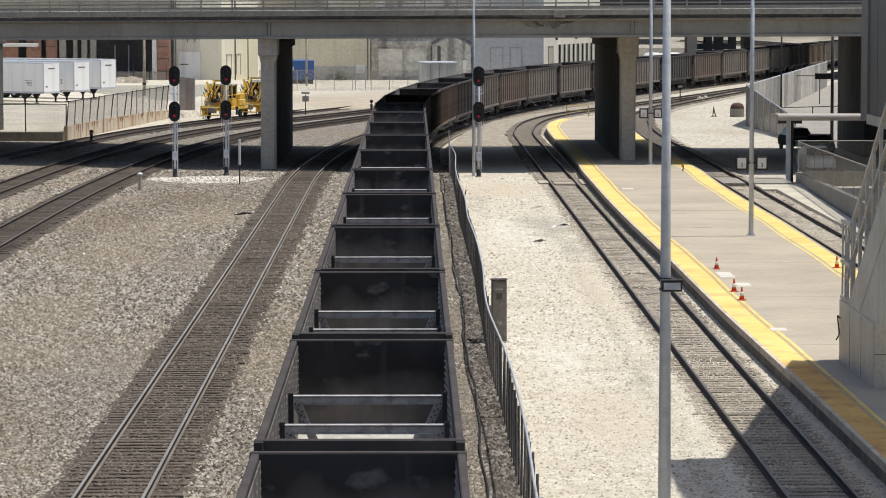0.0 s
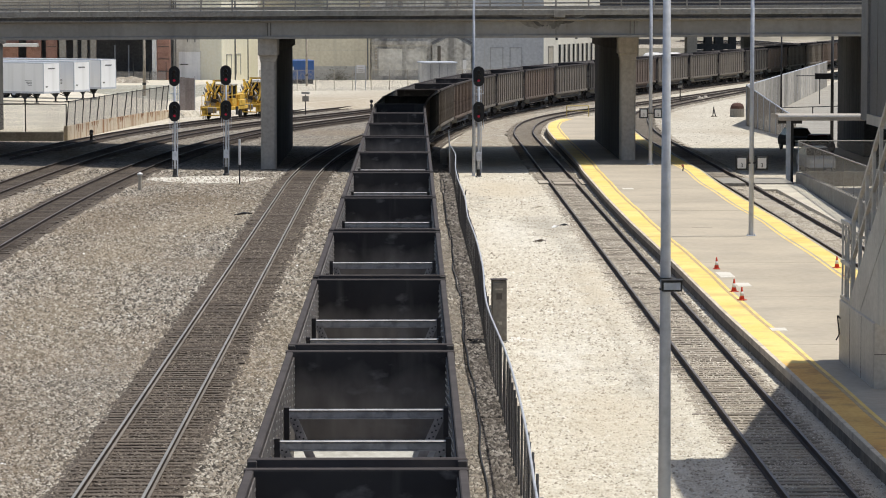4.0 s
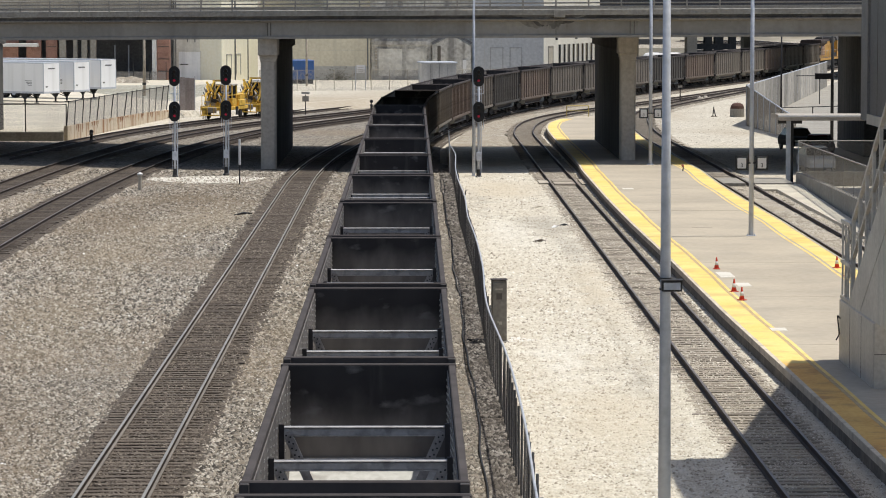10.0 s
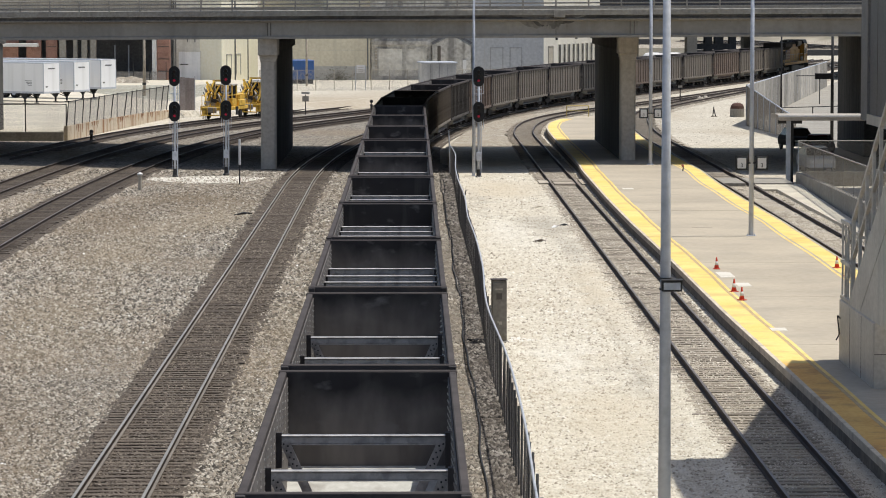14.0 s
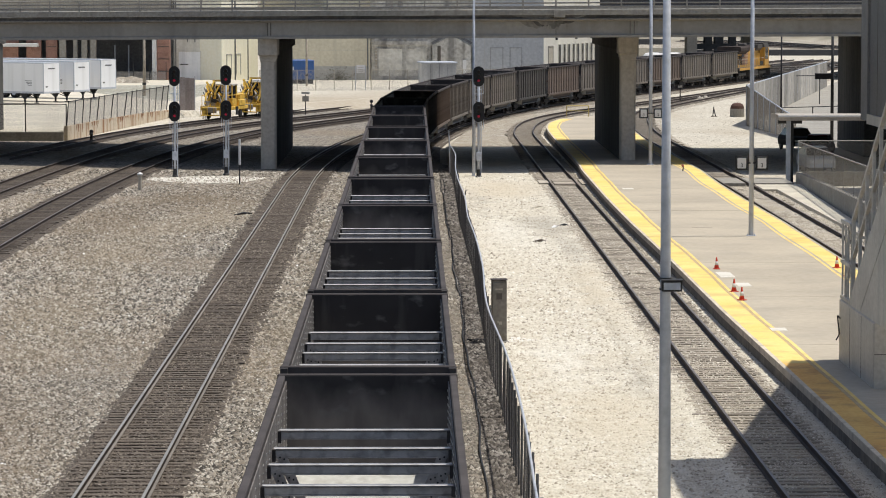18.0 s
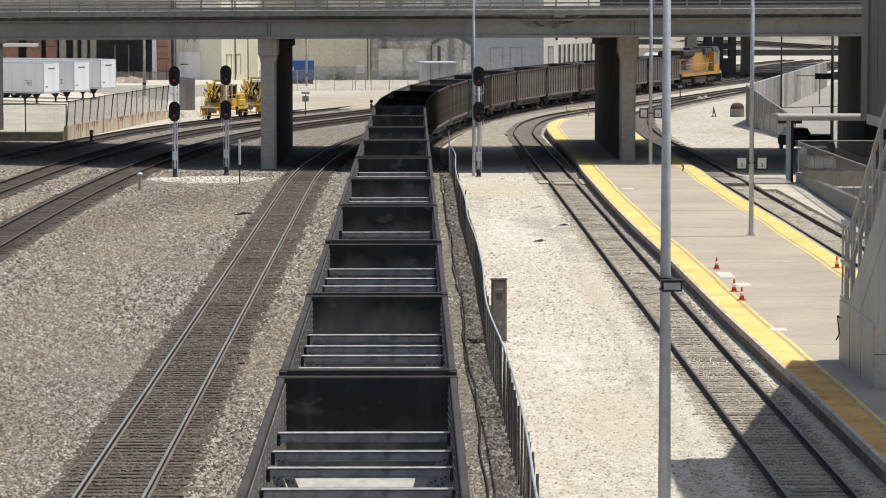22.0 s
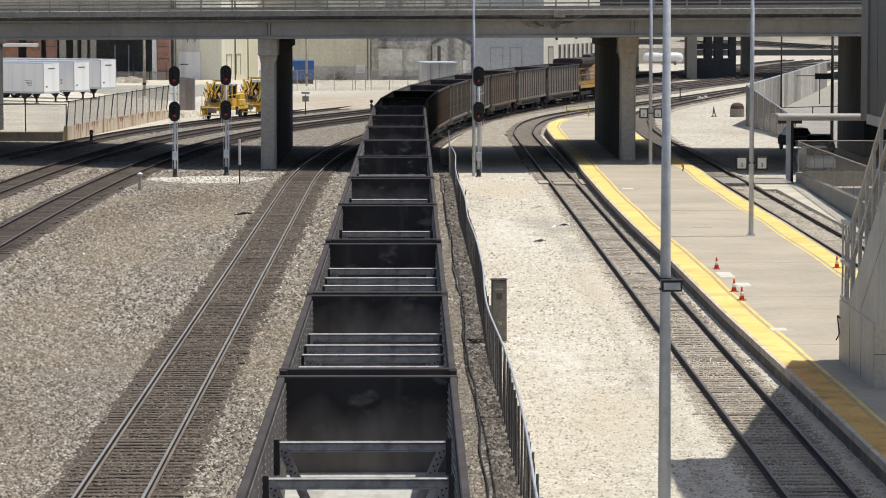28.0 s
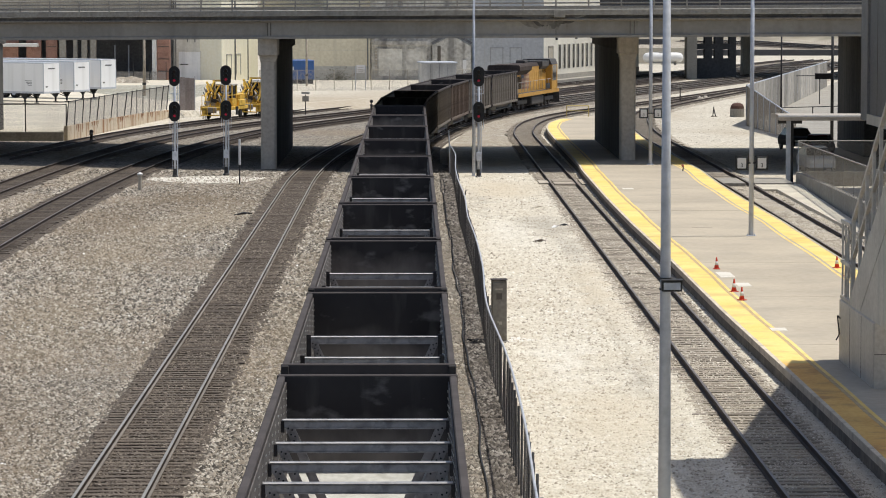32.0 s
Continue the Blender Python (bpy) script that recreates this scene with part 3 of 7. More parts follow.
def railway_track(name, line, s0, s1, bed, tie, head, label):
    tr = thing("railway_track", (0, 0, 0), label, "railway track", "yard tracks", "structure")
    b = Build()
    line.sweep(b, [(-1.95, -0.33), (-1.42, -0.222), (1.42, -0.222), (1.95, -0.33)], s0, s1, closed=False)
    part("ballast_bed", b, bed, tr)
    for side in (-0.7525, 0.7525):
        b = Build()
        line.sweep(b, [(u + side, z) for u, z in RAIL], s0, s1)
        top = Build()
        line.sweep(top, [(side - 0.034, 0.0), (side - 0.026, 0.004), (side + 0.026, 0.004), (side + 0.034, 0.0)], s0, s1)
        rl = part("rail", b, rail_side, tr)
        # Foot strips paler than the web: sunlight on the foot painted as colour.
        if head is rail_top:
            foot = Build()
            for sx in (-1, 1):
                line.sweep(foot, [(side + sx * 0.071, -0.153), (side + sx * 0.018, -0.131), (side + sx * 0.018, -0.137), (side + sx * 0.071, -0.159)], s0, s1)
            part("rail_foot", foot, rail_lit, rl, "rail foot with sunlight in its colour")
        part("running_surface", top, head, rl)
    return tr


LAID = [railway_track(*row) for row in TRACKS]


def strew(name, zone, count, size, z, m, label, seed):
    """Loose stones as real pieces: low eight-sided lumps thrown over a zone given as a test of (x, y)."""
    rg = np.random.default_rng(seed)
    (x0, x1, y0, y1), keep = zone
    # thrown evenly as the eye sees the ground: thinner with distance
    y = 1.0 / (1.0 / y0 + rg.random(count) * (1.0 / y1 - 1.0 / y0))
    x = x0 + rg.random(count) * (x1 - x0)
    ok = keep(x, y)
    x, y = x[ok], y[ok]
    n = len(x)
    s = size * (0.55 + 0.9 * rg.random(n) ** 2) * np.clip(y / 95.0, 0.9, 1.25)
    a = rg.random(n) * 6.283
    shape = np.array([(1, 0, 0), (0, 1, 0), (-1, 0, 0), (0, -1, 0), (0, 0, 0.8), (0, 0, -0.5)], float)
    p = shape[None] * (0.7 + 0.6 * rg.random((n, 6, 1))) * s[:, None, None]
    p[..., 2] += 0.25 * p[..., 0] * (rg.random((n, 1)) - 0.5)
    ca, sa = np.cos(a)[:, None], np.sin(a)[:, None]
    v = np.stack([p[..., 0] * ca - p[..., 1] * sa + x[:, None], p[..., 0] * sa + p[..., 1] * ca + y[:, None], p[..., 2] + z], -1).reshape(-1, 3)
    tri = np.array([(0, 1, 4), (1, 2, 4), (2, 3, 4), (3, 0, 4)])
    f = (tri[None] + 6 * np.arange(n)[:, None, None]).reshape(-1, 3)
    me = bpy.data.meshes.new(name)
    me.vertices.add(len(v))
    me.vertices.foreach_set("co", v.ravel())
    me.loops.add(f.size)
    me.loops.foreach_set("vertex_index", f.ravel().astype(np.int32))
    me.polygons.add(len(f))
    me.polygons.foreach_set("loop_start", np.arange(0, f.size, 3, dtype=np.int32))
    me.update(calc_edges=True)
    me.materials.append(m)
    return tagged(new(name, me), label, "stones", kind="stuff")


def clear_of(*bands):
    """Keeps what lies outside the bands of x."""
    def keep(x, y):
        ok = np.ones(len(x), bool)
        for a, c in bands:
            ok &= (x < a) | (x > c)
        return ok
    return keep


strew("ballast_stones", ((-16.0, 1.75, 66.0, 205.0), clear_of((-7.85, -5.25), (-2.2, 0.5))), 130000, 0.056, -0.257, loose_ballast, "loose grey and tan ballast stones", 1)
strew("ballast_stones", ((-16.0, 0.9, 66.0, 205.0), clear_of((-7.9, -5.2), (-2.2, 0.5))), 24000, 0.042, -0.25, loose_speckle, "scattered darker and paler ballast stones", 16)

strew("ballast_stones", ((-16.0, -8.0, 70.0, 135.0), clear_of()), 6000, 0.045, -0.25, loose_speckle, "scattered coarse ballast stones", 17)


def off_tracks(x, y):
    """Keeps what lies clear of the two rusty tracks."""
    ok = np.ones(len(x), bool)
    for row in (TRACKS[2], TRACKS[3]):
        ok &= np.abs(x - np.interp(y, row[1].y, row[1].x)) > 1.62
    return ok


strew("ballast_stones", ((-30.0, -15.9, 110.0, 206.0), off_tracks), 50000, 0.065, -0.258, loose_ballast, "loose grey and tan ballast stones by the rusty tracks", 14)
strew("dirty_stones", ((1.7, 2.5, 66.0, 205.0), clear_of()), 7000, 0.06, -0.232, loose_dirty, "loose dirty ballast stones", 2)
strew("lime_stones", ((2.5, 7.9, 66.0, 200.0), clear_of()), 30000, 0.05, -0.226, loose_lime, "loose pale limestone gravel", 3)
strew("bed_stones", ((-7.95, -5.15, 66.0, 190.0), clear_of()), 16000, 0.03, -0.208, loose_bed, "small brown stones between the ties", 4)
strew("rubble_stones", ((19.9, 29.0, 205.0, 345.0), clear_of()), 500, 0.035, -0.335, loose_dirty, "scattered dirty stones on the pale ground", 12)
strew("rubble_stones", ((19.9, 29.0, 205.0, 345.0), clear_of()), 2500, 0.03, -0.335, loose_lime, "scattered pale stones on the dusty ground", 13)
strew("bed_stones", ((7.3, 10.3, 66.0, 200.0), clear_of()), 12000, 0.032, -0.212, loose_grey, "pale gravel between the sun-bleached ties", 6)
strew("lime_stones", ((6.4, 7.7, 66.0, 190.0), clear_of()), 7000, 0.04, -0.198, loose_lime, "loose pale gravel along the tie ends", 15)
strew("lime_stones", ((9.9, 10.6, 66.0, 180.0), clear_of()), 5000, 0.04, -0.2, loose_lime, "loose dusty gravel along the platform wall", 5)


def filled_cribs(share):
    """Keeps stones where the gap between two ties is filled up with them."""
    def keep(x, y):
        wave = 0.5 + 0.1 * np.sin(0.9 * y + 1.7 * np.sin(0.31 * y) + 0.8 * x) + 0.12 * np.sin(2.3 * x + 0.37 * y + np.sin(1.3 * y)) + 0.1 * np.sin(5.1 * x - 3.7 * y)
        return wave + 0.6 * ((np.sin(127.1 * x + 311.7 * y) * 43758.5453) % 1.0 - 0.5) < share
    return keep


strew("crib_stones", ((-7.9, -5.2, 66.0, 190.0), filled_cribs(0.46)), 40000, 0.036, -0.184, loose_bed, "brown stones filling the gaps between ties", 7)
strew("crib_stones", ((7.5, 10.2, 66.0, 200.0), filled_cribs(0.44)), 60000, 0.027, -0.186, loose_grey, "pale gravel filling the gaps between ties", 8)
strew("crib_stones", ((16.95, 20.25, 128.0, 185.5), filled_cribs(0.52)), 40000, 0.032, -0.185, loose_grey, "pale gravel burying the side track", 9)
strew("ballast_stones", ((-15.5, 0.6, 66.0, 200.0), clear_of((-8.2, -5.0), (-2.3, 0.5))), 170, 0.042, -0.235, white_paint, "scattered white stones on the ballast", 10)


# ---- the platform ----
def left_edge(y):
    return float(np.interp(y, [20, 79, 91, 107, 131, 150, 168, 195, 201, 235, 250, 258, 263, 268, 272, 276, 279, 282], [10.9, 10.6, 10.5, 10.33, 10.25, 10.1, 10.07, 10.2, 10.35, 10.4, 10.5, 10.68, 10.93, 11.32, 11.85, 12.6, 13.4, 14.5]))


def right_edge(y):
    return float(np.interp(y, [20, 121, 150, 168, 181, 195, 201, 235, 262, 276, 282], [17.0, 17.05, 17.2, 17.1, 17.12, 17.35, 17.25, 16.95, 17.3, 17.0, 15.6]))


PLAT = thing("platform", (0, 0, 0), "long concrete station platform with yellow safety edges", "platform", kind="structure")
ys = [20 + 2 * i for i in range(120)] + [258, 262, 265, 268, 271, 274, 276, 278, 280, 282]
ys = sorted(set(ys))
b = Build()
b.grid([[(left_edge(y), y, -0.4), (left_edge(y), y, 0.285), (right_edge(y), y, 0.285), (right_edge(y), y, -0.4)] for y in ys], closed=False)
b.face([(left_edge(282), 282, -0.4), (left_edge(282), 282, 0.285), (right_edge(282), 282, 0.285), (right_edge(282), 282, -0.4)])
part("platform_slab", b, platform_concrete, PLAT)


strip_gap = surface("strip_gap", (0.55, 0.4, 0.22), (0.5, 0.36, 0.2), 0.85, big=0.8, small=8)
patch_white = surface("patch_white", (0.72, 0.68, 0.6), (0.64, 0.6, 0.52), 0.9, big=0.8, small=7)


def edge_strip(name, inner, outer, m, z=0.289, low=0.283, stop=260.0, label=""):
    b = Build()
    b.grid([[(inner(y), y, low), (inner(y), y, z), (outer(y), y, z), (outer(y), y, low)] for y in ys if y <= stop], closed=True, caps=True)
    part(name, b, m, PLAT, label)


def inset(y):
    """The wavering inner border of the strip on the track side."""
    return left_edge(y) + 1.06 + 0.02 * math.sin(0.21 * y) + 0.015 * math.sin(0.53 * y)


# Platform side turned from the sun: its shade is mixed into the dirty brown.
shaded_dirty_face = surface("shaded_dirty_face", (0.2, 0.168, 0.132), (0.13, 0.11, 0.088), 0.95, big=0.5, small=6, stain=(0.3, 0.26, 0.21), streak=1.5, amount=0.5)
edge_strip("platform_face", lambda y: left_edge(y) - 0.05, lambda y: left_edge(y) - 0.004, shaded_dirty_face, 0.16, -0.35, 283, "dirty brown concrete face below the edge, shade in its colour")
kerb_pale = surface("kerb_pale", (0.66, 0.58, 0.46), (0.55, 0.475, 0.37), 0.9, big=0.7, small=7, stain=(0.38, 0.32, 0.25), amount=0.6)
edge_strip("kerb", lambda y: left_edge(y) - 0.055, lambda y: left_edge(y) + 0.07, kerb_pale, 0.293, 0.09, 283)
edge_strip("safety_strip", lambda y: left_edge(y) + 0.075, lambda y: inset(y) - 0.24, yellow_strip, stop=277, label="worn yellow tactile strip")
# Covers just the tower-shaded stretch; its browner shade tone is put into colour.
rusty_strip = surface("rusty_strip", (0.82, 0.52, 0.15), (0.66, 0.36, 0.1), 0.8, big=0.35, small=9, stain=(0.4, 0.2, 0.08), amount=0.6, bump=0.15)
edge_strip("rusty_strip", lambda y: left_edge(y) + 0.08, lambda y: inset(y) - 0.245, rusty_strip, 0.293, 0.2895, 92.0, "rust-stained end of the yellow strip, tower shade in its colour")
edge_strip("worn_line", lambda y: inset(y) - 0.235, lambda y: inset(y) - 0.125, strip_gap, stop=277, label="brown worn line between the yellow strips")
edge_strip("safety_line", lambda y: inset(y) - 0.12, lambda y: inset(y) - 0.01, yellow_strip, stop=277)
edge_strip("kerb", lambda y: right_edge(y) - 0.07, lambda y: right_edge(y) + 0.03, kerb_edge, 0.293, 0.1, 283)
edge_strip("safety_strip", lambda y: right_edge(y) - 0.86 + 0.04 * math.sin(0.3 * y), lambda y: right_edge(y) - 0.075, yellow_strip, stop=277, label="worn yellow tactile strip")
edge_strip("safety_line", lambda y: right_edge(y) - 1.08 + 0.04 * math.sin(0.3 * y), lambda y: right_edge(y) - 0.97 + 0.04 * math.sin(0.3 * y), yellow_strip, stop=277)
joint = Build().box(-0.5, 0.5, -0.009, 0.009, 0, 0.003)
joint_mesh = joint.mesh("slab_joint", joint_pale)
for y in (97.0, 112.5, 127.0, 140.6, 158.0, 176.0, 205.0, 232.0, 250.0):
    w = right_edge(y) - 1.1 - (inset(y) + 0.05)
    part("slab_joint", joint_mesh, None, PLAT, at=Matrix.Translation((inset(y) + 0.05 + w / 2, y, 0.286)) @ Matrix.Diagonal((w, 1, 1, 1)))
# pale repair patches
for x, y, w, d in ((11.75, 121.5, 0.55, 2.4), (12.0, 117.3, 0.5, 1.5), (11.5, 101.5, 0.5, 0.9), (13.1, 146.5, 0.9, 0.35), (11.7, 176.0, 0.6, 1.2)):
    part("repair_patch", Build().box(-w / 2, w / 2, -d / 2, d / 2, 0, 0.004), patch_white if x < 13 else joint_pale, PLAT, at=(x, y, 0.286))

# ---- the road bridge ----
# Serves the soot stains and the painted shade of the parapet recess.
shade_grime = surface("shade_grime", (0.12, 0.11, 0.1), (0.075, 0.07, 0.065), 0.95, big=0.5, small=5, stain=(0.2, 0.185, 0.165), amount=0.5)
sooty_concrete = surface("sooty_concrete", (0.2, 0.187, 0.166), (0.15, 0.14, 0.125), 0.95, big=0.5, small=5)
stain_grey = surface("stain_grey", (0.27, 0.248, 0.215), (0.22, 0.202, 0.177), 0.95, big=0.5, small=5)
BR = thing("road_bridge", (0, 0, 0), "grey concrete road bridge with steel railings on wide piers", "bridge", kind="structure")
NEAR, FAR = 201.6, 236.6


def bent(x, y, z):
    """A point of the bridge, whose road curves away and falls towards the lot."""
    o = float(np.interp(x, [-130, -60, -40, -27, -18, -9, 0, 6, 150], [76, 34, 21, 12.3, 7.9, 3.9, 1.0, 0, 0]))
    if y > 215:
        o *= 0.72
    z += 0.0045 * x
    return x, y + o, z - (10.75 - z) * o / y


XS = [-130, -95, -75, -60, -50, -40, -33, -27, -22.5, -18, -13.5, -9, -4.5, 0, 3, 6, 150]


def along(name, outline, m, label=""):
    """A profile of (y, z) along the bridge."""
    b = Build()
    b.grid([[bent(x, y, z) for y, z in outline] for x in XS], caps=True)
    return part(name, b, m, BR, label)


along("girder", [(NEAR + 0.25, 8.09), (NEAR + 0.95, 8.09), (NEAR + 0.95, 9.15), (NEAR + 0.25, 9.15)], bridge_concrete)
along("girder_flange", [(NEAR + 0.14, 8.09), (NEAR + 0.24, 8.09), (NEAR + 0.24, 8.3), (NEAR + 0.14, 8.24)], bridge_concrete)
along("girder", [(FAR - 0.95, 8.09), (FAR - 0.25, 8.09), (FAR - 0.25, 9.15), (FAR - 0.95, 9.15)], bridge_concrete)
for i in range(6):
    y = NEAR + 5.5 + i * 4.6
    along("girder", [(y, 8.12), (y + 0.6, 8.12), (y + 0.6, 9.15), (y, 9.15)], bridge_concrete)
along("deck", [(NEAR + 0.1, 9.155), (FAR - 0.1, 9.155), (FAR - 0.1, 9.4), (NEAR + 0.1, 9.4)], bridge_concrete)
# Dark along its whole length: the parapet's shade is painted on this strip.
along("recess", [(NEAR + 0.02, 9.3), (NEAR + 0.095, 9.3), (NEAR + 0.095, 9.5), (NEAR + 0.02, 9.5)], shade_grime, label="recess under the parapet, shade and soot in its colour")
along("ledge", [(NEAR - 0.1, 9.2), (NEAR + 0.095, 9.12), (NEAR + 0.095, 9.295), (NEAR - 0.1, 9.27)], stain_grey)
along("parapet", [(NEAR - 0.16, 9.505), (NEAR + 0.2, 9.505), (NEAR + 0.2, 9.86), (NEAR - 0.16, 9.82)], concrete)
along("parapet", [(FAR - 0.2, 9.405), (FAR + 0.1, 9.405), (FAR + 0.1, 9.86), (FAR - 0.2, 9.86)], concrete)
for z in (10.02, 10.24, 10.46):
    b = Build()
    for x0, x1 in zip(XS, XS[1:]):
        b.rod(bent(x0, NEAR, z), bent(x1, NEAR, z), 0.045, n=6)
    part("handrail", b, bridge_rail, BR)
post = Build().box(-0.05, 0.05, -0.06, 0.06, 0, 0.72, chamfer=0.01).mesh("rail_post", bridge_rail)
for i in range(-14, 22):
    x = -23.6 + (i + 0) * 2.03 * 1.0
    part("rail_post", post, None, BR, at=bent(x, NEAR, 9.84))
# joints and drains on the girder
drip = random.Random(41)
for k in range(22):
    cx, spread, top = (8.8, 0.5, 9.1) if k < 11 else ((-9.05, 0.2, 9.1) if k < 14 else ((13.6, 0.3, 9.1) if k < 18 else (drip.uniform(-24, 26), 0.5, 9.1)))
    x, w, h = cx + drip.gauss(0, spread), drip.uniform(0.03, 0.16), drip.uniform(0.1, 0.75) * (1.0 if k < 18 else 0.5)
    outline = ((-0.5, 1), (-0.35, 0.4), (0.0, 0.0), (0.3, 0.35), (0.5, 1))
    part("water_stain", Build().grid([[bent(x + u * w, y, top - h + v * h) for u, v in outline] for y in (NEAR + 0.2465, NEAR + 0.2495)], caps=True), stain_grey, BR)
for k in range(14):
    x, w, h = 8.6 + drip.gauss(0, 1.1), drip.uniform(0.8, 2.4), drip.uniform(0.1, 0.42)
    wave = [drip.uniform(0.75, 1.25) for _ in range(13)]
    rim = [(-0.5 + q / 12, 1.0 - math.sin(math.pi * q / 12) ** 0.8 * wave[q]) for q in range(13)]
    low, y0 = ((9.11, NEAR + 0.243), (9.5, NEAR + 0.017))[k % 2]
    h = h if k % 2 == 0 else 0.19
    part("soot_stain", Build().grid([[bent(x + u * w, y, low - h + max(v, -0.2) * h) for u, v in rim] for y in (y0 - 0.0004 * k, y0 + 0.0015)], caps=True), (stain_grey, shade_grime, sooty_concrete)[k % 3], BR, "dark soot below the joint")
for x, w in ((-9.15, 0.05), (-8.95, 0.05), (8.9, 0.04), (13.5, 0.05), (13.75, 0.05), (35.4, 0.05), (-32.0, 0.05)):
    part("expansion_joint", Build().box(-w / 2, w / 2, -0.012, 0.0, 0, 1.0), joint_dark, BR, at=bent(x, NEAR + 0.235, 8.12))
part("parapet_block", Build().box(-0.35, 0.35, -0.1, 0.1, 0, 0.42, chamfer=0.02), concrete, BR, at=(9.1, NEAR - 0.27, 9.38))


def pier(x, w0, w1, m=pier_concrete):
    """A bent: a row of columns under a cap beam that runs across the bridge."""
    p = part("pier", Build().box(-w0 / 2, w0 / 2, -0.08, 2.0, 6.95, 8.12, chamfer=0.09), m, BR, "concrete pier cap on a front column and a rear wall", at=(x, 206.2 + (bent(x, 206.2, 8)[1] - 206.2) * (x < -20), 0.0045 * x))
    part("column", Build().box(-w1 / 2, w1 / 2, 0.25, 1.55, -0.4, 6.95, chamfer=0.13), m, p, "pale concrete front column")
    # Cap and wall behind the column carry the deck's shade in their colour.
    part("old_cap", Build().box(-w0 / 2 - 0.01, w0 / 2 + 0.01, 2.3, 30.3, 7.18, 8.13, chamfer=0.05), shaded_concrete, p, "rear cap beam with the deck's shade painted in")
    part("pier_wall", Build().box(-w1 / 2 + 0.03, w1 / 2 - 0.03, 1.6, 29.8, -0.4, 7.18), shaded_concrete, p, "rear concrete pier wall with the deck's shade painted in")
    b = Build()
    for z, e in ((6.6, 0.02), (6.78, 0.06)):
        b.box(-w1 / 2 - e, w1 / 2 + e, 0.2 - e, 1.6 + e, z, z + 0.17, chamfer=0.01)
    part("corbel", b, m, p)


for x in (-32.1, -9.15, 13.7, 36.5, 59.0):
    pier(x, 1.28, 0.98)
# the broad pier at the street side, shade painted into its dark concrete
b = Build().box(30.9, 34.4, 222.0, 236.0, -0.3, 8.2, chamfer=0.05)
solid("bridge_pier", b, shaded_concrete, (0, 0, 0), "broad concrete bridge pier in the shade", "pier", kind="structure")


# ---- poles ----
def light_pole(x, y, z, h, r0, r1, label):
    p = thing("light_pole", (x, y, z), label, "light pole", "platform light poles")
    part("base_plate", Build().box(-0.2, 0.2, -0.2, 0.2, 0, 0.03, chamfer=0.006), galvanised, p)
    part("shaft", Build().rod((0, 0, 0.03), (0, 0, h), r0, r1, 14), galvanised, p, smooth=True)
    bolt = Build().rod((0, 0, 0.03), (0, 0, 0.09), 0.018, n=6).mesh("bolt", galvanised)
    for i, j in ((-1, -1), (1, -1), (1, 1), (-1, 1)):
        part("bolt", bolt, None, p, at=(0.15 * i, 0.15 * j, 0))
    part("lamp_arm", Build().beam((-0.9, 0, h - 0.05), (0.9, 0, h - 0.05), 0.07, 0.09), galvanised, p)
    for sx in (-1, 1):
        part("lamp_head", Build().box(-0.32, 0.32, -0.17, 0.17, -0.1, 0.08, chamfer=0.04), galvanised, p, at=(sx * 0.95, 0, h - 0.05))
    return p


def number_signs(p, y, z):
    """Two white track signs on a bracket either side of a pole."""
    part("bracket", Build().box(-0.5, 0.5, y + 0.05, y + 0.1, z - 0.03, z + 0.03), dark_steel, p)
    for sx in (-1, 1):
        s = part("track_sign", Build().box(-0.27, 0.27, -0.03, 0.03, -0.31, 0.31, chamfer=0.012), dark_steel, p, "white track number sign", at=(sx * 0.44, y, z))
        part("sign_face", Build().box(-0.19, 0.19, -0.036, -0.03, -0.23, 0.23), white_paint, s)
        c = bpy.data.curves.new("sign_number", "FONT")
        c.body, c.size, c.align_x, c.align_y, c.extrude = "3", 0.25, "CENTER", "CENTER", 0.002
        c.materials.append(signal_black)
        o = new("sign_number", c)
        o.parent = s
        o.matrix_basis = pose(0, -0.039, -0.1, 90, 0, 0)


near_pole = light_pole(4.69, 60.0, -0.24, 15.0, 0.128, 0.05, "tall tapered grey steel light pole with a small box on it")
cbx = part("control_box", Build().box(-0.19, 0.19, -0.1, 0.12, -0.1, 0.1, chamfer=0.012), dark_steel, near_pole, "dark-framed floodlight strapped to the pole", at=(0.105, -0.16, 5.63))
part("glass", Build().box(-0.155, 0.155, -0.112, -0.1, -0.065, 0.07, chamfer=0.004), galvanised, cbx)
part("visor", Build().box(-0.2, 0.2, -0.17, 0.13, 0.101, 0.125, chamfer=0.006), dark_steel, cbx)
for z in (5.54, 5.74):
    part("strap", Build().rod((0, 0, z), (0, 0, z + 0.035), 0.115, n=14), dark_steel, near_pole)
pole_2 = light_pole(14.77, 141.3, 0.287, 13.5, 0.11, 0.075, "grey light pole on the platform with two track signs")
number_signs(pole_2, -0.14, 3.18)
pole_3 = light_pole(14.74, 201.0, 0.287, 13.0, 0.12, 0.09, "grey light pole by the road bridge with two track signs")
number_signs(pole_3, -0.16, 3.19)
light_pole(3.72, 197.2, -0.24, 13.0, 0.1, 0.07, "thin grey light pole beside a signal mast")


# ---- the wire fence along the main track ----
def fence_x(y):
    return 2.34 + 0.05 * math.sin(y * 0.11) + 0.015 * math.sin(y * 0.31)


fence_steel = surface("fence_steel", (0.17, 0.168, 0.172), (0.12, 0.119, 0.123), 0.6, 0.2, small=12)
FENCE = thing("wire_fence", (0, 0, 0), "bent grey chain-link fence with a shiny top rail along the track", "fence")
fence_post = Build().rod((0, 0, 0), (0, 0, 1.84), 0.03, n=8).mesh("fence_post", fence_steel)
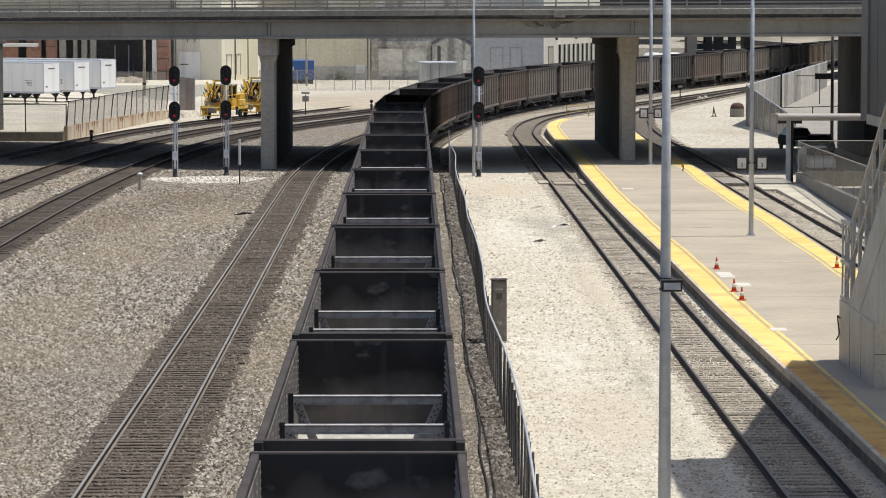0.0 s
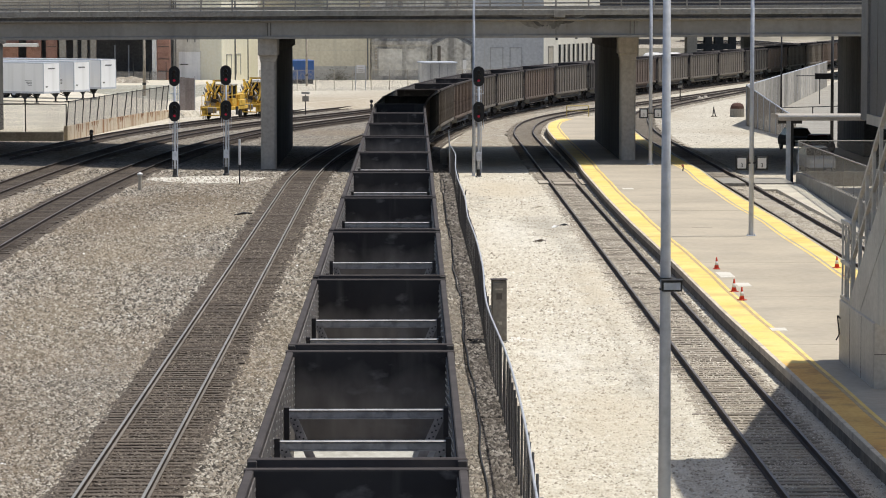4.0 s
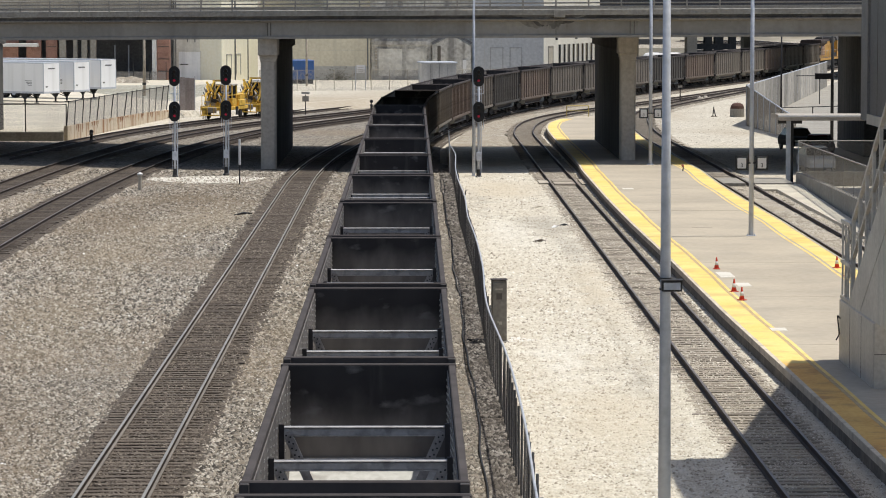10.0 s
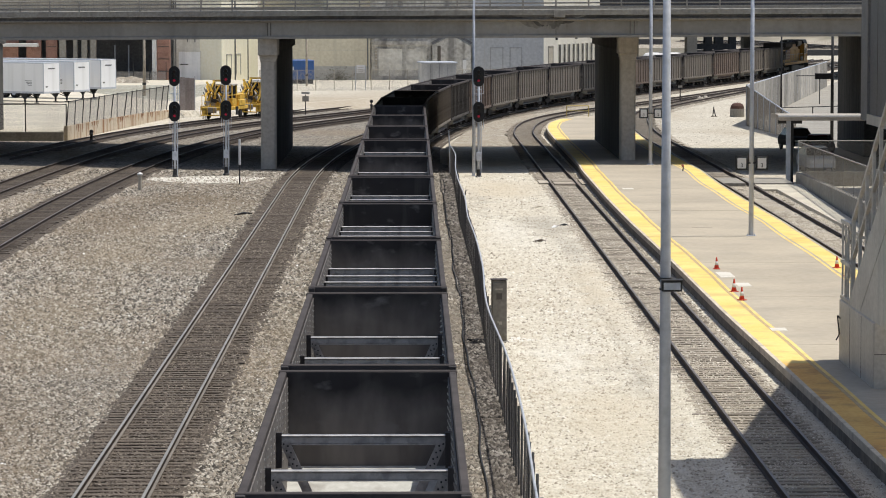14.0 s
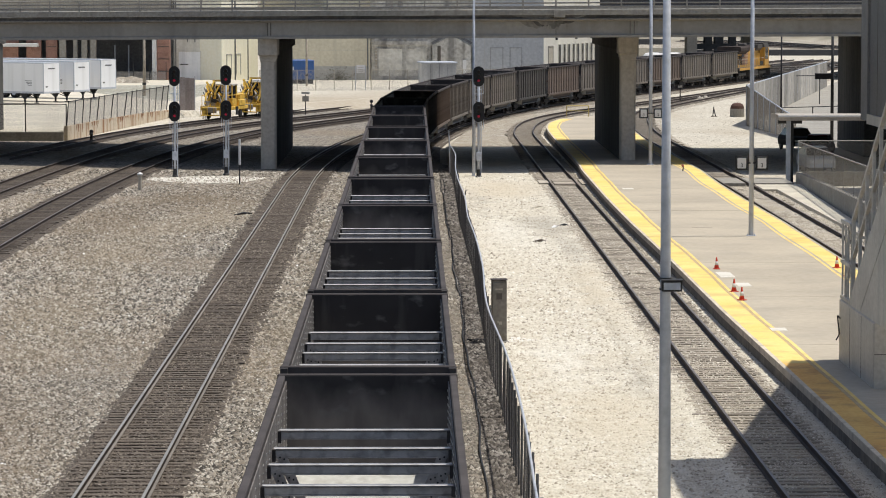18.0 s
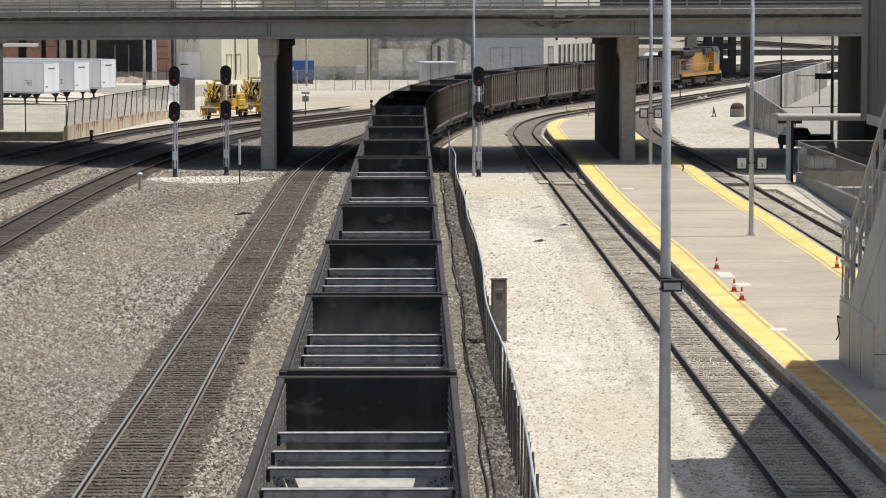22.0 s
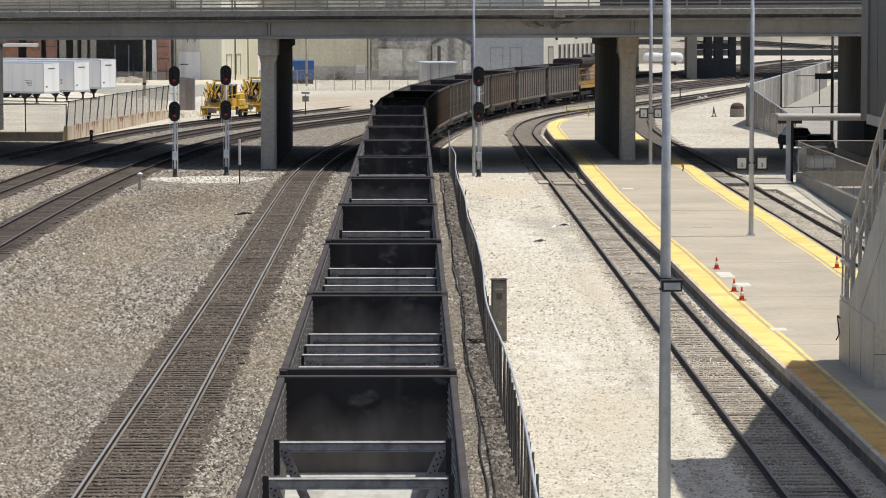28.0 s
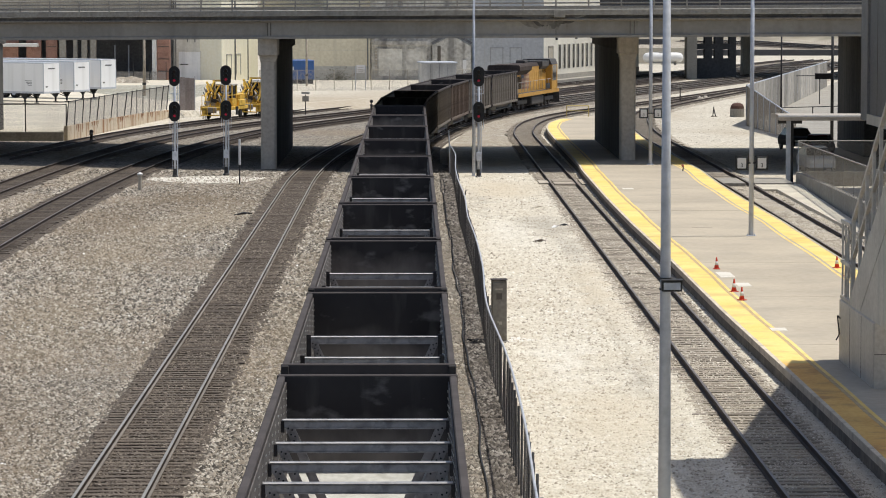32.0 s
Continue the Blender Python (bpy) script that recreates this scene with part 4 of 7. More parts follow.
fence_net = mesh_wire("fence_net", (0.5, 0.5, 0.5), 0.07, 0.14)
spots = [56 + 1.48 * i for i in range(98)]
rnd = random.Random(4)
for a, c in zip(spots, spots[1:]):
    lean = rnd.uniform(-0.6, 1.2)
    part("fence_post", fence_post, None, FENCE, at=pose(fence_x(a), a, -0.26, 0, lean, 0))
    top = lambda y: fence_x(y) + 0.07 * math.sin(y * 0.17 + 1.0)
    b = Build()
    b.grid([[(fence_x(y), y, -0.2), ((fence_x(y) + top(y)) / 2 + rnd.uniform(-0.02, 0.02), y, 0.7), (top(y), y, 1.56)] for y in (a, (a + c) / 2, c)], closed=False)
    part("netting", b, fence_net, FENCE)
    b = Build()
    b.rod((top(a), a, 1.58), (top(c), c, 1.58), 0.03, n=8)
    part("top_rail", b, galvanised, FENCE)
part("end_post", Build().rod((0, 0, 0), (-0.06, -0.1, 1.9), 0.045, 0.04).rod((-0.06, -0.1, 1.9), (-0.1, -0.2, 2.7), 0.04, 0.03), galvanised, FENCE, at=(2.33, 200.4, -0.26))
b = Build().rod((0, 0, 0), (0.12, 0, 0.22), 0.03).rod((0.12, 0, 0.22), (0.16, 0.1, 0.42), 0.025)
part("broken_rail", b, dark_steel, FENCE, at=(2.42, 156.0, 1.0))


# ---- trackside things ----
def hose(name, pts, r, m, label):
    b = Build()
    rings = []
    for i, p in enumerate(pts):
        q = Vector(pts[min(i + 1, len(pts) - 1)]) - Vector(pts[max(i - 1, 0)])
        side = q.cross(Vector((0, 0, 1))).normalized()
        up = side.cross(q).normalized()
        rings.append([Vector(p) + side * (r * math.cos(k * math.pi / 3)) + up * (r * math.sin(k * math.pi / 3)) for k in range(6)])
    b.grid(rings, caps=True)
    return solid(name, b, m, (0, 0, 0), label, "cable", smooth=True)


hose("cable", [(1.68 + 0.05 * math.sin(y * 0.23) + 0.03 * math.sin(y * 0.71), y, -0.2) for y in range(40, 196, 2)], 0.026, signal_black, "black cable lying on the ballast beside the train")
hose("cable", [(1.72 + 0.06 * i, 103.0 + 0.08 * math.sin(i * 1.3), -0.2) for i in range(12)], 0.04, signal_black, "short black cable across the dirty ballast")

cab_box = thing("trackside_cabinet", pose(2.74, 102.6, -0.23, 0, 0, 3), "tall weathered brown metal equipment cabinet in the gravel", "cabinet")
part("body", Build().box(-0.235, 0.235, -0.2, 0.2, 0.06, 1.98, chamfer=0.015), surface("cabinet_brown", (0.24, 0.215, 0.18), (0.2, 0.18, 0.15), 0.7, 0.1, big=1.2, small=8, stain=(0.22, 0.19, 0.15), amount=0.4), cab_box)
part("lid", Build().box(-0.26, 0.26, -0.23, 0.23, 1.985, 2.02, chamfer=0.01), chord_grey, cab_box)
door = part("door", Build().box(-0.205, 0.205, -0.222, -0.202, 0.2, 1.92, chamfer=0.006), surface("cabinet_door", (0.26, 0.235, 0.2), (0.22, 0.2, 0.17), 0.7, 0.1, big=1.2, small=8), cab_box)
part("plate", Build().box(-0.13, 0.1, -0.228, -0.223, 1.68, 1.73), kerb_edge, door)
part("vent", Build().box(-0.1, 0.08, -0.228, -0.223, 1.38, 1.58), joint_dark, door)
part("sticker", Build().box(-0.02, 0.08, -0.228, -0.223, 0.58, 0.68), kerb_edge, door)
part("sticker", Build().box(-0.07, -0.02, -0.228, -0.223, 0.63, 0.7), kerb_edge, door)
part("plinth", Build().box(-0.3, 0.3, -0.28, 0.26, 0, 0.055, chamfer=0.01), concrete, cab_box)
sheet("spilled_lime", [(3.0, 102.5), (3.5, 102.8), (4.0, 103.0), (3.7, 103.5), (3.3, 104.1), (3.0, 103.6)], -0.214, surface("lime", (0.75, 0.73, 0.68), (0.68, 0.65, 0.6), 0.95, big=2.0, small=14), "patch of white lime dust on the gravel")


def signal(x, y, zs, label):
    s = thing("signal_mast", (x, y, -0.25), label, "railway signal", "signal masts")
    part("base", Build().lathe([(0.2, 0), (0.2, 0.05), (0.13, 0.12), (0.11, 0.5)], 10), dark_steel, s)
    part("mast", Build().rod((0, 0, 0.4), (0, 0, zs[0] + 0.6), 0.075, n=10), galvanised, s, smooth=True)
    part("junction_box", Build().box(-0.15, 0.15, -0.2, -0.04, 1.05, 1.55, chamfer=0.02), galvanised, s)
    part("cable_pipe", Build().rod((0.14, 0, 0.1), (0.14, 0, zs[1] - 0.5), 0.028, n=6), galvanised, s)
    b = Build()
    for sx in (-0.17, 0.17):
        b.rod((sx, 0.2, 0.5), (sx, 0.2, zs[0] + 0.3), 0.014, n=5)
    for k in range(int((zs[0] - 0.4) / 0.33)):
        b.rod((-0.17, 0.2, 0.7 + 0.33 * k), (0.17, 0.2, 0.7 + 0.33 * k), 0.012, n=5)
    part("ladder", b, galvanised, s)
    for z in (zs[0] - 0.75, zs[1] - 0.75):
        b = Build()
        for sx in (-1, 1):
            b.rod((0.3 * sx, 0.1, z - 0.3), (0.3 * sx, 0.1, z + 0.35), 0.016, n=5)
            b.rod((0.3 * sx, 0.1, z - 0.3), (0, 0, z - 0.3), 0.016, n=5)
            b.rod((0.3 * sx, 0.1, z + 0.35), (0, 0, z + 0.35), 0.016, n=5)
        part("bracket", b, galvanised, s)
    for z in zs:
        outline = [(0.34 * math.cos(a), 0.34 * math.sin(a) + (0.27 if math.sin(a) >= 0 else -0.27)) for a in [math.pi * k / 9 for k in range(18)]]
        h = part("signal_head", Build().prism(outline, -0.16, -0.12), signal_black, s, "black oval signal head with a lit red lamp", at=(0, 0, z))
        part("lamp_case", Build().box(-0.14, 0.14, -0.115, 0.1, -0.4, 0.4, chamfer=0.03), signal_black, h)
        for k, zz in enumerate((0.26, -0.0, -0.26)):
            part("lens", Build().rod((0, -0.175, 0), (0, -0.162, 0), 0.08 if k == 2 else 0.075, n=14), red_lamp if k == 2 else dark_lens, h, "lit red lens" if k == 2 else "", at=(0, 0, zz))
            b = Build()
            ring = [(0.125 * math.cos(math.pi * q / 8), 0.125 * math.sin(math.pi * q / 8)) for q in range(-1, 10)]
            b.grid([[(u, y, w) for u, w in ring] for y in (-0.16, -0.4)], closed=False)
            part("hood", b, signal_black, h, at=(0, 0, zz + 0.0))
    return s


signal(-14.42, 197.2, (6.12, 3.98), "grey signal mast with two black heads, both red")
signal(-11.44, 199.5, (6.12, 3.98), "grey signal mast with two black heads, both red")
signal(4.0, 196.4, (6.12, 3.98), "grey signal mast with two black heads, both red")
chalk_gravel = stones("chalk_gravel", [(0.68, 0.65, 0.58), (0.62, 0.59, 0.52), (0.74, 0.71, 0.64), (0.55, 0.52, 0.45)], (0.56, 0.51, 0.43), 8.0, bump=0.2, patch=0.3, dirt_amount=0.4)
sheet("mast_gravel", [(-16.0, 196.6), (-12.0, 198.2), (-8.5, 196.8), (-10.2, 191.0), (-13.2, 190.2), (-15.9, 194.2)], -0.24, chalk_gravel, "patch of pale limestone round the signal masts")
mk = thing("marker_post", (-10.09, 189.5, -0.26), "white-topped dark marker post in the ballast", "post")
part("shaft", Build().rod((0, 0, 0), (0, 0, 1.3), 0.045), dark_steel, mk)
part("sleeve", Build().rod((0, 0, 1.15), (0, 0, 2.65), 0.07, n=10), white_paint, mk)
pv = thing("vent_pipe", (-15.44, 184.0, -0.26), "short grey pipe post with a cap", "pipe")
part("pipe", Build().rod((0, 0, 0), (0, 0, 0.9), 0.11, n=10), kerb_edge, pv)
part("cap", Build().lathe([(0.15, 0.85), (0.16, 0.93), (0.08, 1.0)], 10), white_paint, pv)
# switch stand by the shaded tracks
for x, y, tall in ((-24.2, 245.0, 0.0), (-3.9, 309.0, 0.2)):
    st = thing("switch_stand", (x, y, -0.3), "low black switch stand beside the track", "switch stand", "switch stands")
    part("base", Build().box(-0.45, 0.45, -0.15, 0.15, 0, 0.12), dark_steel, st)
    part("body", Build().lathe([(0.14, 0.1), (0.1, 0.5), (0.16, 0.62), (0.1, 0.75)], 10), dark_steel, st)
    part("lever", Build().rod((0, 0, 0.6), (0.45, 0, 0.15), 0.03), dark_steel, st)
    part("target", Build().rod((0, -0.02, 0.8 + tall), (0, 0.02, 0.8 + tall), 0.16, n=14).rod((0, 0, 0.6), (0, 0, 0.8 + tall), 0.03), dark_steel, st)


def traffic_cone(x, y, turn):
    c = thing("traffic_cone", pose(x, y, 0.287, 0, 0, turn), "orange traffic cone with a white band on the platform", "traffic cone", "traffic cones")
    part("foot", Build().box(-0.13, 0.13, -0.13, 0.13, 0, 0.03, chamfer=0.008), cone_orange, c)
    part("cone", Build().lathe([(0.095, 0.03), (0.022, 0.45), (0.014, 0.46)], 16), cone_orange, c, smooth=True)
    part("collar", Build().lathe([(0.074, 0.16), (0.05, 0.3)], 16), white_paint, c, "white reflective band", smooth=True)
    return c


for i, (x, y) in enumerate(((11.65, 123.98), (11.38, 114.45), (11.33, 111.24), (16.33, 124.46), (16.27, 120.92))):
    traffic_cone(x, y, 17 * i)
pk = thing("marker_post", (16.11, 193.4, 0.287), "short red and black stub post on the platform edge", "post")
part("shaft", Build().rod((0, 0, 0), (0.05, 0, 0.3), 0.035), dark_steel, pk)
part("cap", Build().lathe([(0.05, 0.26), (0.085, 0.33), (0.05, 0.42)], 10), faded_red, pk)
bar = thing("safety_barrier", pose(14.3, 281.2, 0.287, 0, 0, 0), "yellow pipe barrier at the end of the platform", "barrier")
b_y = surface("barrier_yellow", (0.55, 0.42, 0.14), (0.48, 0.36, 0.12), 0.6, small=10)
for x in (-0.95, 0.95):
    part("post", Build().rod((x, 0, 0), (x, 0, 0.95), 0.045), b_y, bar)
part("rail", Build().rod((-0.95, 0, 0.93), (0.95, 0, 0.93), 0.045), b_y, bar)
part("rail", Build().rod((-0.95, 0, 0.5), (0.95, 0, 0.5), 0.04), b_y, bar)

# crossing boards and walkway at the side track
cw = thing("track_crossing", (0, 0, 0), "grey board crossing over the side track", "crossing", kind="structure")
for i, (x0, x1) in enumerate(((17.3, 17.62), (17.85, 19.12), (19.4, 21.9))):
    part("board", Build().box(x0, x1, 186.0, 191.5, -0.2, 0.006, chamfer=0.01), concrete, cw)
sheet("walkway", [(20.3, 140.0), (20.78, 140.0), (21.3, 157.0), (22.0, 181.0), (20.36, 181.0)], -0.05, lot_concrete, "narrow pale concrete walkway beside the side track")
sheet("walkway_landing", [(19.6, 181.1), (22.1, 181.1), (22.25, 185.8), (19.6, 185.8)], -0.06, lot_concrete, "pale concrete landing at the crossing")
cr2 = thing("track_crossing", (0, 0, 0), "worn board crossing over the platform track", "crossing", kind="structure")
for x0, x1, y0, y1, m in ((7.35, 7.98, 188.2, 190.6, kerb_edge), (9.78, 10.18, 187.2, 192.0, pale_tie)):
    part("board", Build().box(x0, x1, y0, y1, -0.25, -0.09, chamfer=0.01), m, cr2)
for k in range(4):
    part("board", Build().box(8.2, 9.52, 186.9 + 1.3 * k, 188.1 + 1.3 * k, -0.25, -0.1 - 0.01 * (k % 2), chamfer=0.012), pale_tie, cr2)

# ---- ramp wall with railing ----
RW = thing("ramp_wall", (0, 0, 0), "concrete ramp wall with a wire railing", "wall", kind="structure")
b = Build()
b.grid([[(x, y, -0.4), (x + 0.25, y, -0.4), (x + 0.25, y, z), (x, y, z)] for x, y, z in ((22.35, 189.0, 0.5), (21.35, 157.0, 0.97), (20.5, 130.0, 1.3))], caps=True)
part("wall", b, concrete, RW)
part("wall", Build().box(22.62, 30.0, 188.7, 189.0, -0.4, 0.5), concrete, RW)
for k in range(12):
    y = 189.0 - 5.2 * k
    x = 22.35 - (189.0 - y) / 32.0 + 0.12
    z = 0.5 + (189.0 - y) * 0.0147
    part("railing_post", Build().rod((0, 0, 0), (0, 0, 1.75), 0.024), bridge_rail, RW, at=(x, y, z))
part("railing", Build().rod((22.47, 189, 2.25), (20.6, 130, 3.05), 0.035).rod((22.47, 189, 0.62), (20.6, 130, 1.4), 0.02), bridge_rail, RW)
b = Build().grid([[(22.47, 189, 0.52), (22.47, 189, 2.25)], [(20.6, 130, 1.3), (20.6, 130, 3.05)]], closed=False)
part("netting", b, netting, RW)
part("railing", Build().rod((22.47, 189, 2.3), (30, 189, 2.3), 0.035), bridge_rail, RW)
for x in (22.47, 27.6):
    part("railing_post", Build().rod((x, 188.85, 0.5), (x, 188.85, 2.3), 0.04), galvanised, RW)
b = Build().grid([[(22.5, 188.85, 0.5), (22.5, 188.85, 2.3)], [(30, 188.85, 0.5), (30, 188.85, 2.3)]], closed=False)
part("netting", b, netting, RW)

# ---- flat canopy ----
CN = thing("canopy", (0, 0, 0), "flat white-topped canopy on steel columns", "canopy", kind="structure")
part("roof", Build().box(21.55, 33.0, 191.0, 193.2, 3.66, 3.74, chamfer=0.02), faded_white, CN)
part("fascia", Build().box(21.65, 33.0, 190.9, 190.99, 3.4, 3.655, chamfer=0.01), faded_white, CN)
part("fascia", Build().box(21.6, 21.69, 191.0, 193.2, 3.4, 3.655), faded_white, CN)
part("edge_strip", Build().box(21.5, 33.0, 190.8, 190.95, 3.6, 3.7, chamfer=0.01), white_paint, CN)
part("bracket", Build().box(21.6, 23.0, 191.6, 191.9, 3.2, 3.44), dark_steel, CN)
for x in (22.2, 28.5):
    part("column", Build().box(x - 0.13, x + 0.13, 191.5, 191.8, -0.34, 3.45, chamfer=0.02), galvanised, CN)
    part("column", Build().box(x + 0.25, x + 0.42, 192.6, 192.8, -0.34, 3.45, chamfer=0.02), dark_steel, CN)

# ---- the stair tower, the unseen skywalk and the building behind ----
ST = thing("stair_tower", (0, 0, 0), "grey steel stair tower on a panelled concrete pedestal", "stair tower", kind="structure")
XL = 12.28
part("pedestal", Build().box(XL, 17.5, 86.0, 93.0, 0.25, 2.05, chamfer=0.03), tower_grey, ST, "grey panelled pedestal")
for y in (88.4, 90.7):
    part("panel_joint", Build().box(-0.006, 0.0, -0.012, 0.012, 0.3, 2.0), joint_dark, ST, at=(XL - 0.001, y, 0))
for x in (12.9, 14.4):
    part("panel_joint", Build().box(-0.012, 0.012, -0.006, 0.0, 0.3, 2.0), joint_dark, ST, at=(x, 85.999, 0))
part("panel_joint", Build().box(12.3, 17.4, -0.006, 0, -0.01, 0.01), joint_dark, ST, at=(0, 85.999, 1.2))
RISE = 0.55


def flight(name, x0, x1, y0, z0, y1, thick, m, label=""):
    """A sloping bar or plate that climbs towards smaller y."""
    b = Build()
    b.grid([[(x0, y, z - thick), (x1, y, z - thick), (x1, y, z), (x0, y, z)] for y, z in ((y0, z0), (y1, z0 + (y0 - y1) * RISE))], caps=True)
    return part(name, b, m, ST, label)


for x in (XL + 0.04, 14.6):
    flight("stringer", x, x + 0.16, 92.6, 1.38, 76.2, 1.3, tower_grey)
    flight("rail", x + 0.03, x + 0.13, 92.4, 2.66, 77.2, 0.13, tower_grey)
    flight("rail", x + 0.03, x + 0.13, 92.4, 3.75, 77.2, 0.14, tower_grey)
    for k in range(12):
        y = 92.2 - 1.28 * k
        z = 0.85 + (92.6 - y) * RISE
        part("stair_post", Build().box(x + 0.035, x + 0.125, -0.07, 0.07, z - 0.2, z + 2.72), tower_grey, ST, at=(0, y, 0))
roof_brown = surface("roof_brown", (0.24, 0.225, 0.21), (0.2, 0.19, 0.178), 0.7, small=8)
RISE = 0.6
# Roof and its posts stand out of view, added to cast the slanting shadow.
flight("stair_roof", 13.7, 17.4, 93.0, 8.45, 76.0, 0.16, roof_brown, "unseen sloping roof, added to cast the stair shadow")
for y in (92.0, 84.5):
    part("roof_post", Build().box(14.62, 14.74, y - 0.06, y + 0.06, 2.05, 8.3 + (93.0 - y) * RISE), tower_grey, ST)
RISE = 0.55
flight("stair_soffit", XL + 0.21, 14.59, 92.4, 0.35, 77.2, 0.05, tower_dark)
for k in range(33):
    y = 92.3 - 0.46 * k
    part("tread", Build().box(XL + 0.21, 14.59, -0.17, 0.14, -0.05, 0.0), tower_dark, ST, at=(0, y, 0.7 + (92.6 - y) * RISE))
b = Build().grid([[(x, 89.0, 2.052), (x, 76.0, 2.052), (x, 76.0, 9.15)] for x in (XL + 0.05, XL + 0.13)], caps=True)
part("side_plate", b, tower_grey, ST, "smooth grey plate closing the side below the stairs")
# landing cage at the foot
for k in range(4):
    part("stair_post", Build().box(XL + 0.05, XL + 0.1, -0.03, 0.03, 2.05, 4.3), tower_grey, ST, at=(0, 92.9 - 0.62 * k, 0))
for z in (2.12, 3.15, 4.3):
    part("rail", Build().box(XL + 0.02, XL + 0.13, 91.0, 93.0, z - 0.05, z + 0.05), tower_grey, ST)
hk = Build().rod((0, 0, 0), (-0.09, -0.02, 0.09), 0.025).rod((-0.09, -0.02, 0.09), (-0.03, 0, -0.45), 0.022).rod((-0.03, 0, -0.45), (-0.12, 0, -0.62), 0.02)
part("hook", hk, dark_steel, ST, at=(XL, 92.7, 1.5))
# The skywalk hangs above the view, added to cast the square-ended shadow.
SW = thing("skywalk", (0, 0, 0), "unseen grey skywalk above the platform, added for its shadow", "skywalk", kind="structure")
part("wall", Build().box(12.3, 17.6, 45.0, 77.1, 12.2, 17.6), tower_grey, SW)
part("roof", Build().box(12.2, 17.7, 45.0, 77.2, 17.605, 17.8), tower_dark, SW)
for y in (48.0, 62.0):
    part("column", Build().rod((16.8, y, 0.2), (16.8, y, 12.4), 0.3, n=14), tower_grey, SW)
corner_grey = surface("corner_grey", (0.2, 0.197, 0.195), (0.165, 0.163, 0.162), 0.6, 0.1, big=0.5, small=8, bump=0.05)
SB = thing("station_building", (0, 0, 0), "dark grey metal clad station building on columns", "building", kind="structure")
part("wall", Build().box(26.05, 40.0, 100.0, 187.4, 3.7, 12.0), tower_dark, SB, "dark grey metal cladding")
part("corner_column", Build().box(25.9, 26.5, 185.0, 187.6, 3.6, 12.0, chamfer=0.02), corner_grey, SB)
part("edge_beam", Build().box(25.88, 26.04, 100.0, 184.98, 3.45, 4.0), tower_grey, SB)
for k in range(16):
    part("cladding_joint", Build().box(26.036, 26.05, -0.03, 0.03, 4.01, 12.0), joint_dark, SB, at=(0, 182.0 - 4.0 * k, 0))
for y in (180.0, 160.0, 135.0, 110.0):
    part("column", Build().box(29.0, 29.8, y - 0.4, y + 0.4, -0.4, 3.7, chamfer=0.04), tower_grey, SB)

# scraps lying on the pale yard
for x, y, turn, w, d, m, label in ((7.2, 154.5, 25, 0.22, 0.6, signal_black, "black torn rubber strip on the pale gravel"), (6.75, 153.4, 70, 0.16, 0.9, white_paint, "white plastic scrap on the pale gravel"),
                                   (5.67, 144.6, 8, 0.1, 0.6, tie_wood, "dark splintered board on the pale gravel"), (6.5, 168.0, 60, 0.14, 1.2, kerb_edge, "weathered board lying on the pale gravel"),
                                   (-8.5, 163.0, 50, 0.12, 1.2, signal_black, "black bent scrap lying on the ballast")):
    sc = thing("scrap", pose(x, y, -0.225, 0, 0, turn), label, "debris")
    part("piece", Build().grid([[(-d / 2, -w / 2, 0), (-d / 2, w / 2, 0), (-d / 2, w / 2, 0.03), (-d / 2, -w / 2, 0.04)], [(0, -w / 2, 0), (0.1, w / 2, 0), (0.1, w / 2, 0.13), (0, -w / 2, 0.1)], [(d / 2, -w / 3, 0), (d / 2, w / 2, 0), (d / 2, w / 2, 0.05), (d / 2, -w / 3, 0.03)]], caps=True), m, sc)


# ---- the raised lot with its wall and fence ----
def lot_edge(y):
    return -26.2 + (y - 247.0) * 0.0965 + max(0.0, y - 292.0) * 0.45


lot_grit = stones("lot_grit", [(0.4, 0.385, 0.33), (0.33, 0.315, 0.265), (0.47, 0.45, 0.385), (0.27, 0.262, 0.215)], (0.3, 0.285, 0.22), 3.0, bump=0.1, patch=0.12, dirt_amount=0.6)
sheet("lot", [(-160, 247.3), (-26.25, 247.3), (-21.9, 292.0), (-10.0, 314.0), (6.0, 352.0), (6.0, 398.0), (-160, 398.0)], 0.42, lot_concrete, "pale sunlit concrete lot behind the tracks")
b = Build()
b.grid([[(-21.9, 292.0, 0.418), (-10.0, 314.0, 0.418), (6.0, 352.0, 0.418), (6.0, 398.0, 0.418)], [(-21.7, 291.2, -0.345), (-7.6, 310.0, -0.345), (11.5, 349.0, -0.345), (12.0, 398.0, -0.345)]], closed=False)
solid("lot_bank", b, dust, (0, 0, 0), "sandy bank at the edge of the lot", "ground", kind="structure")
sheet("lot_sand", [(-21.6, 293.0), (-10.1, 314.6), (5.7, 352.0), (5.7, 368.0), (-8.0, 366.0), (-17.5, 345.0), (-21.0, 320.0)], 0.426, dust, "tan sandy ground at the edge of the lot")
sheet("lot_gravel", [(-39.5, 372.0), (-24.0, 378.0), (-21.5, 345.0), (-22.5, 318.0), (-25.5, 322.0), (-30.5, 338.0), (-37.0, 352.0)], 0.4245, lot_grit, "grey weedy gravel on the lot before the hall")
rust_run = surface("rust_run", (0.45, 0.3, 0.18), (0.38, 0.23, 0.125), 0.95, big=1.5, small=7)
LW = thing("lot_wall", (0, 0, 0), "rust-stained low concrete retaining wall", "wall", kind="structure")
b = Build()
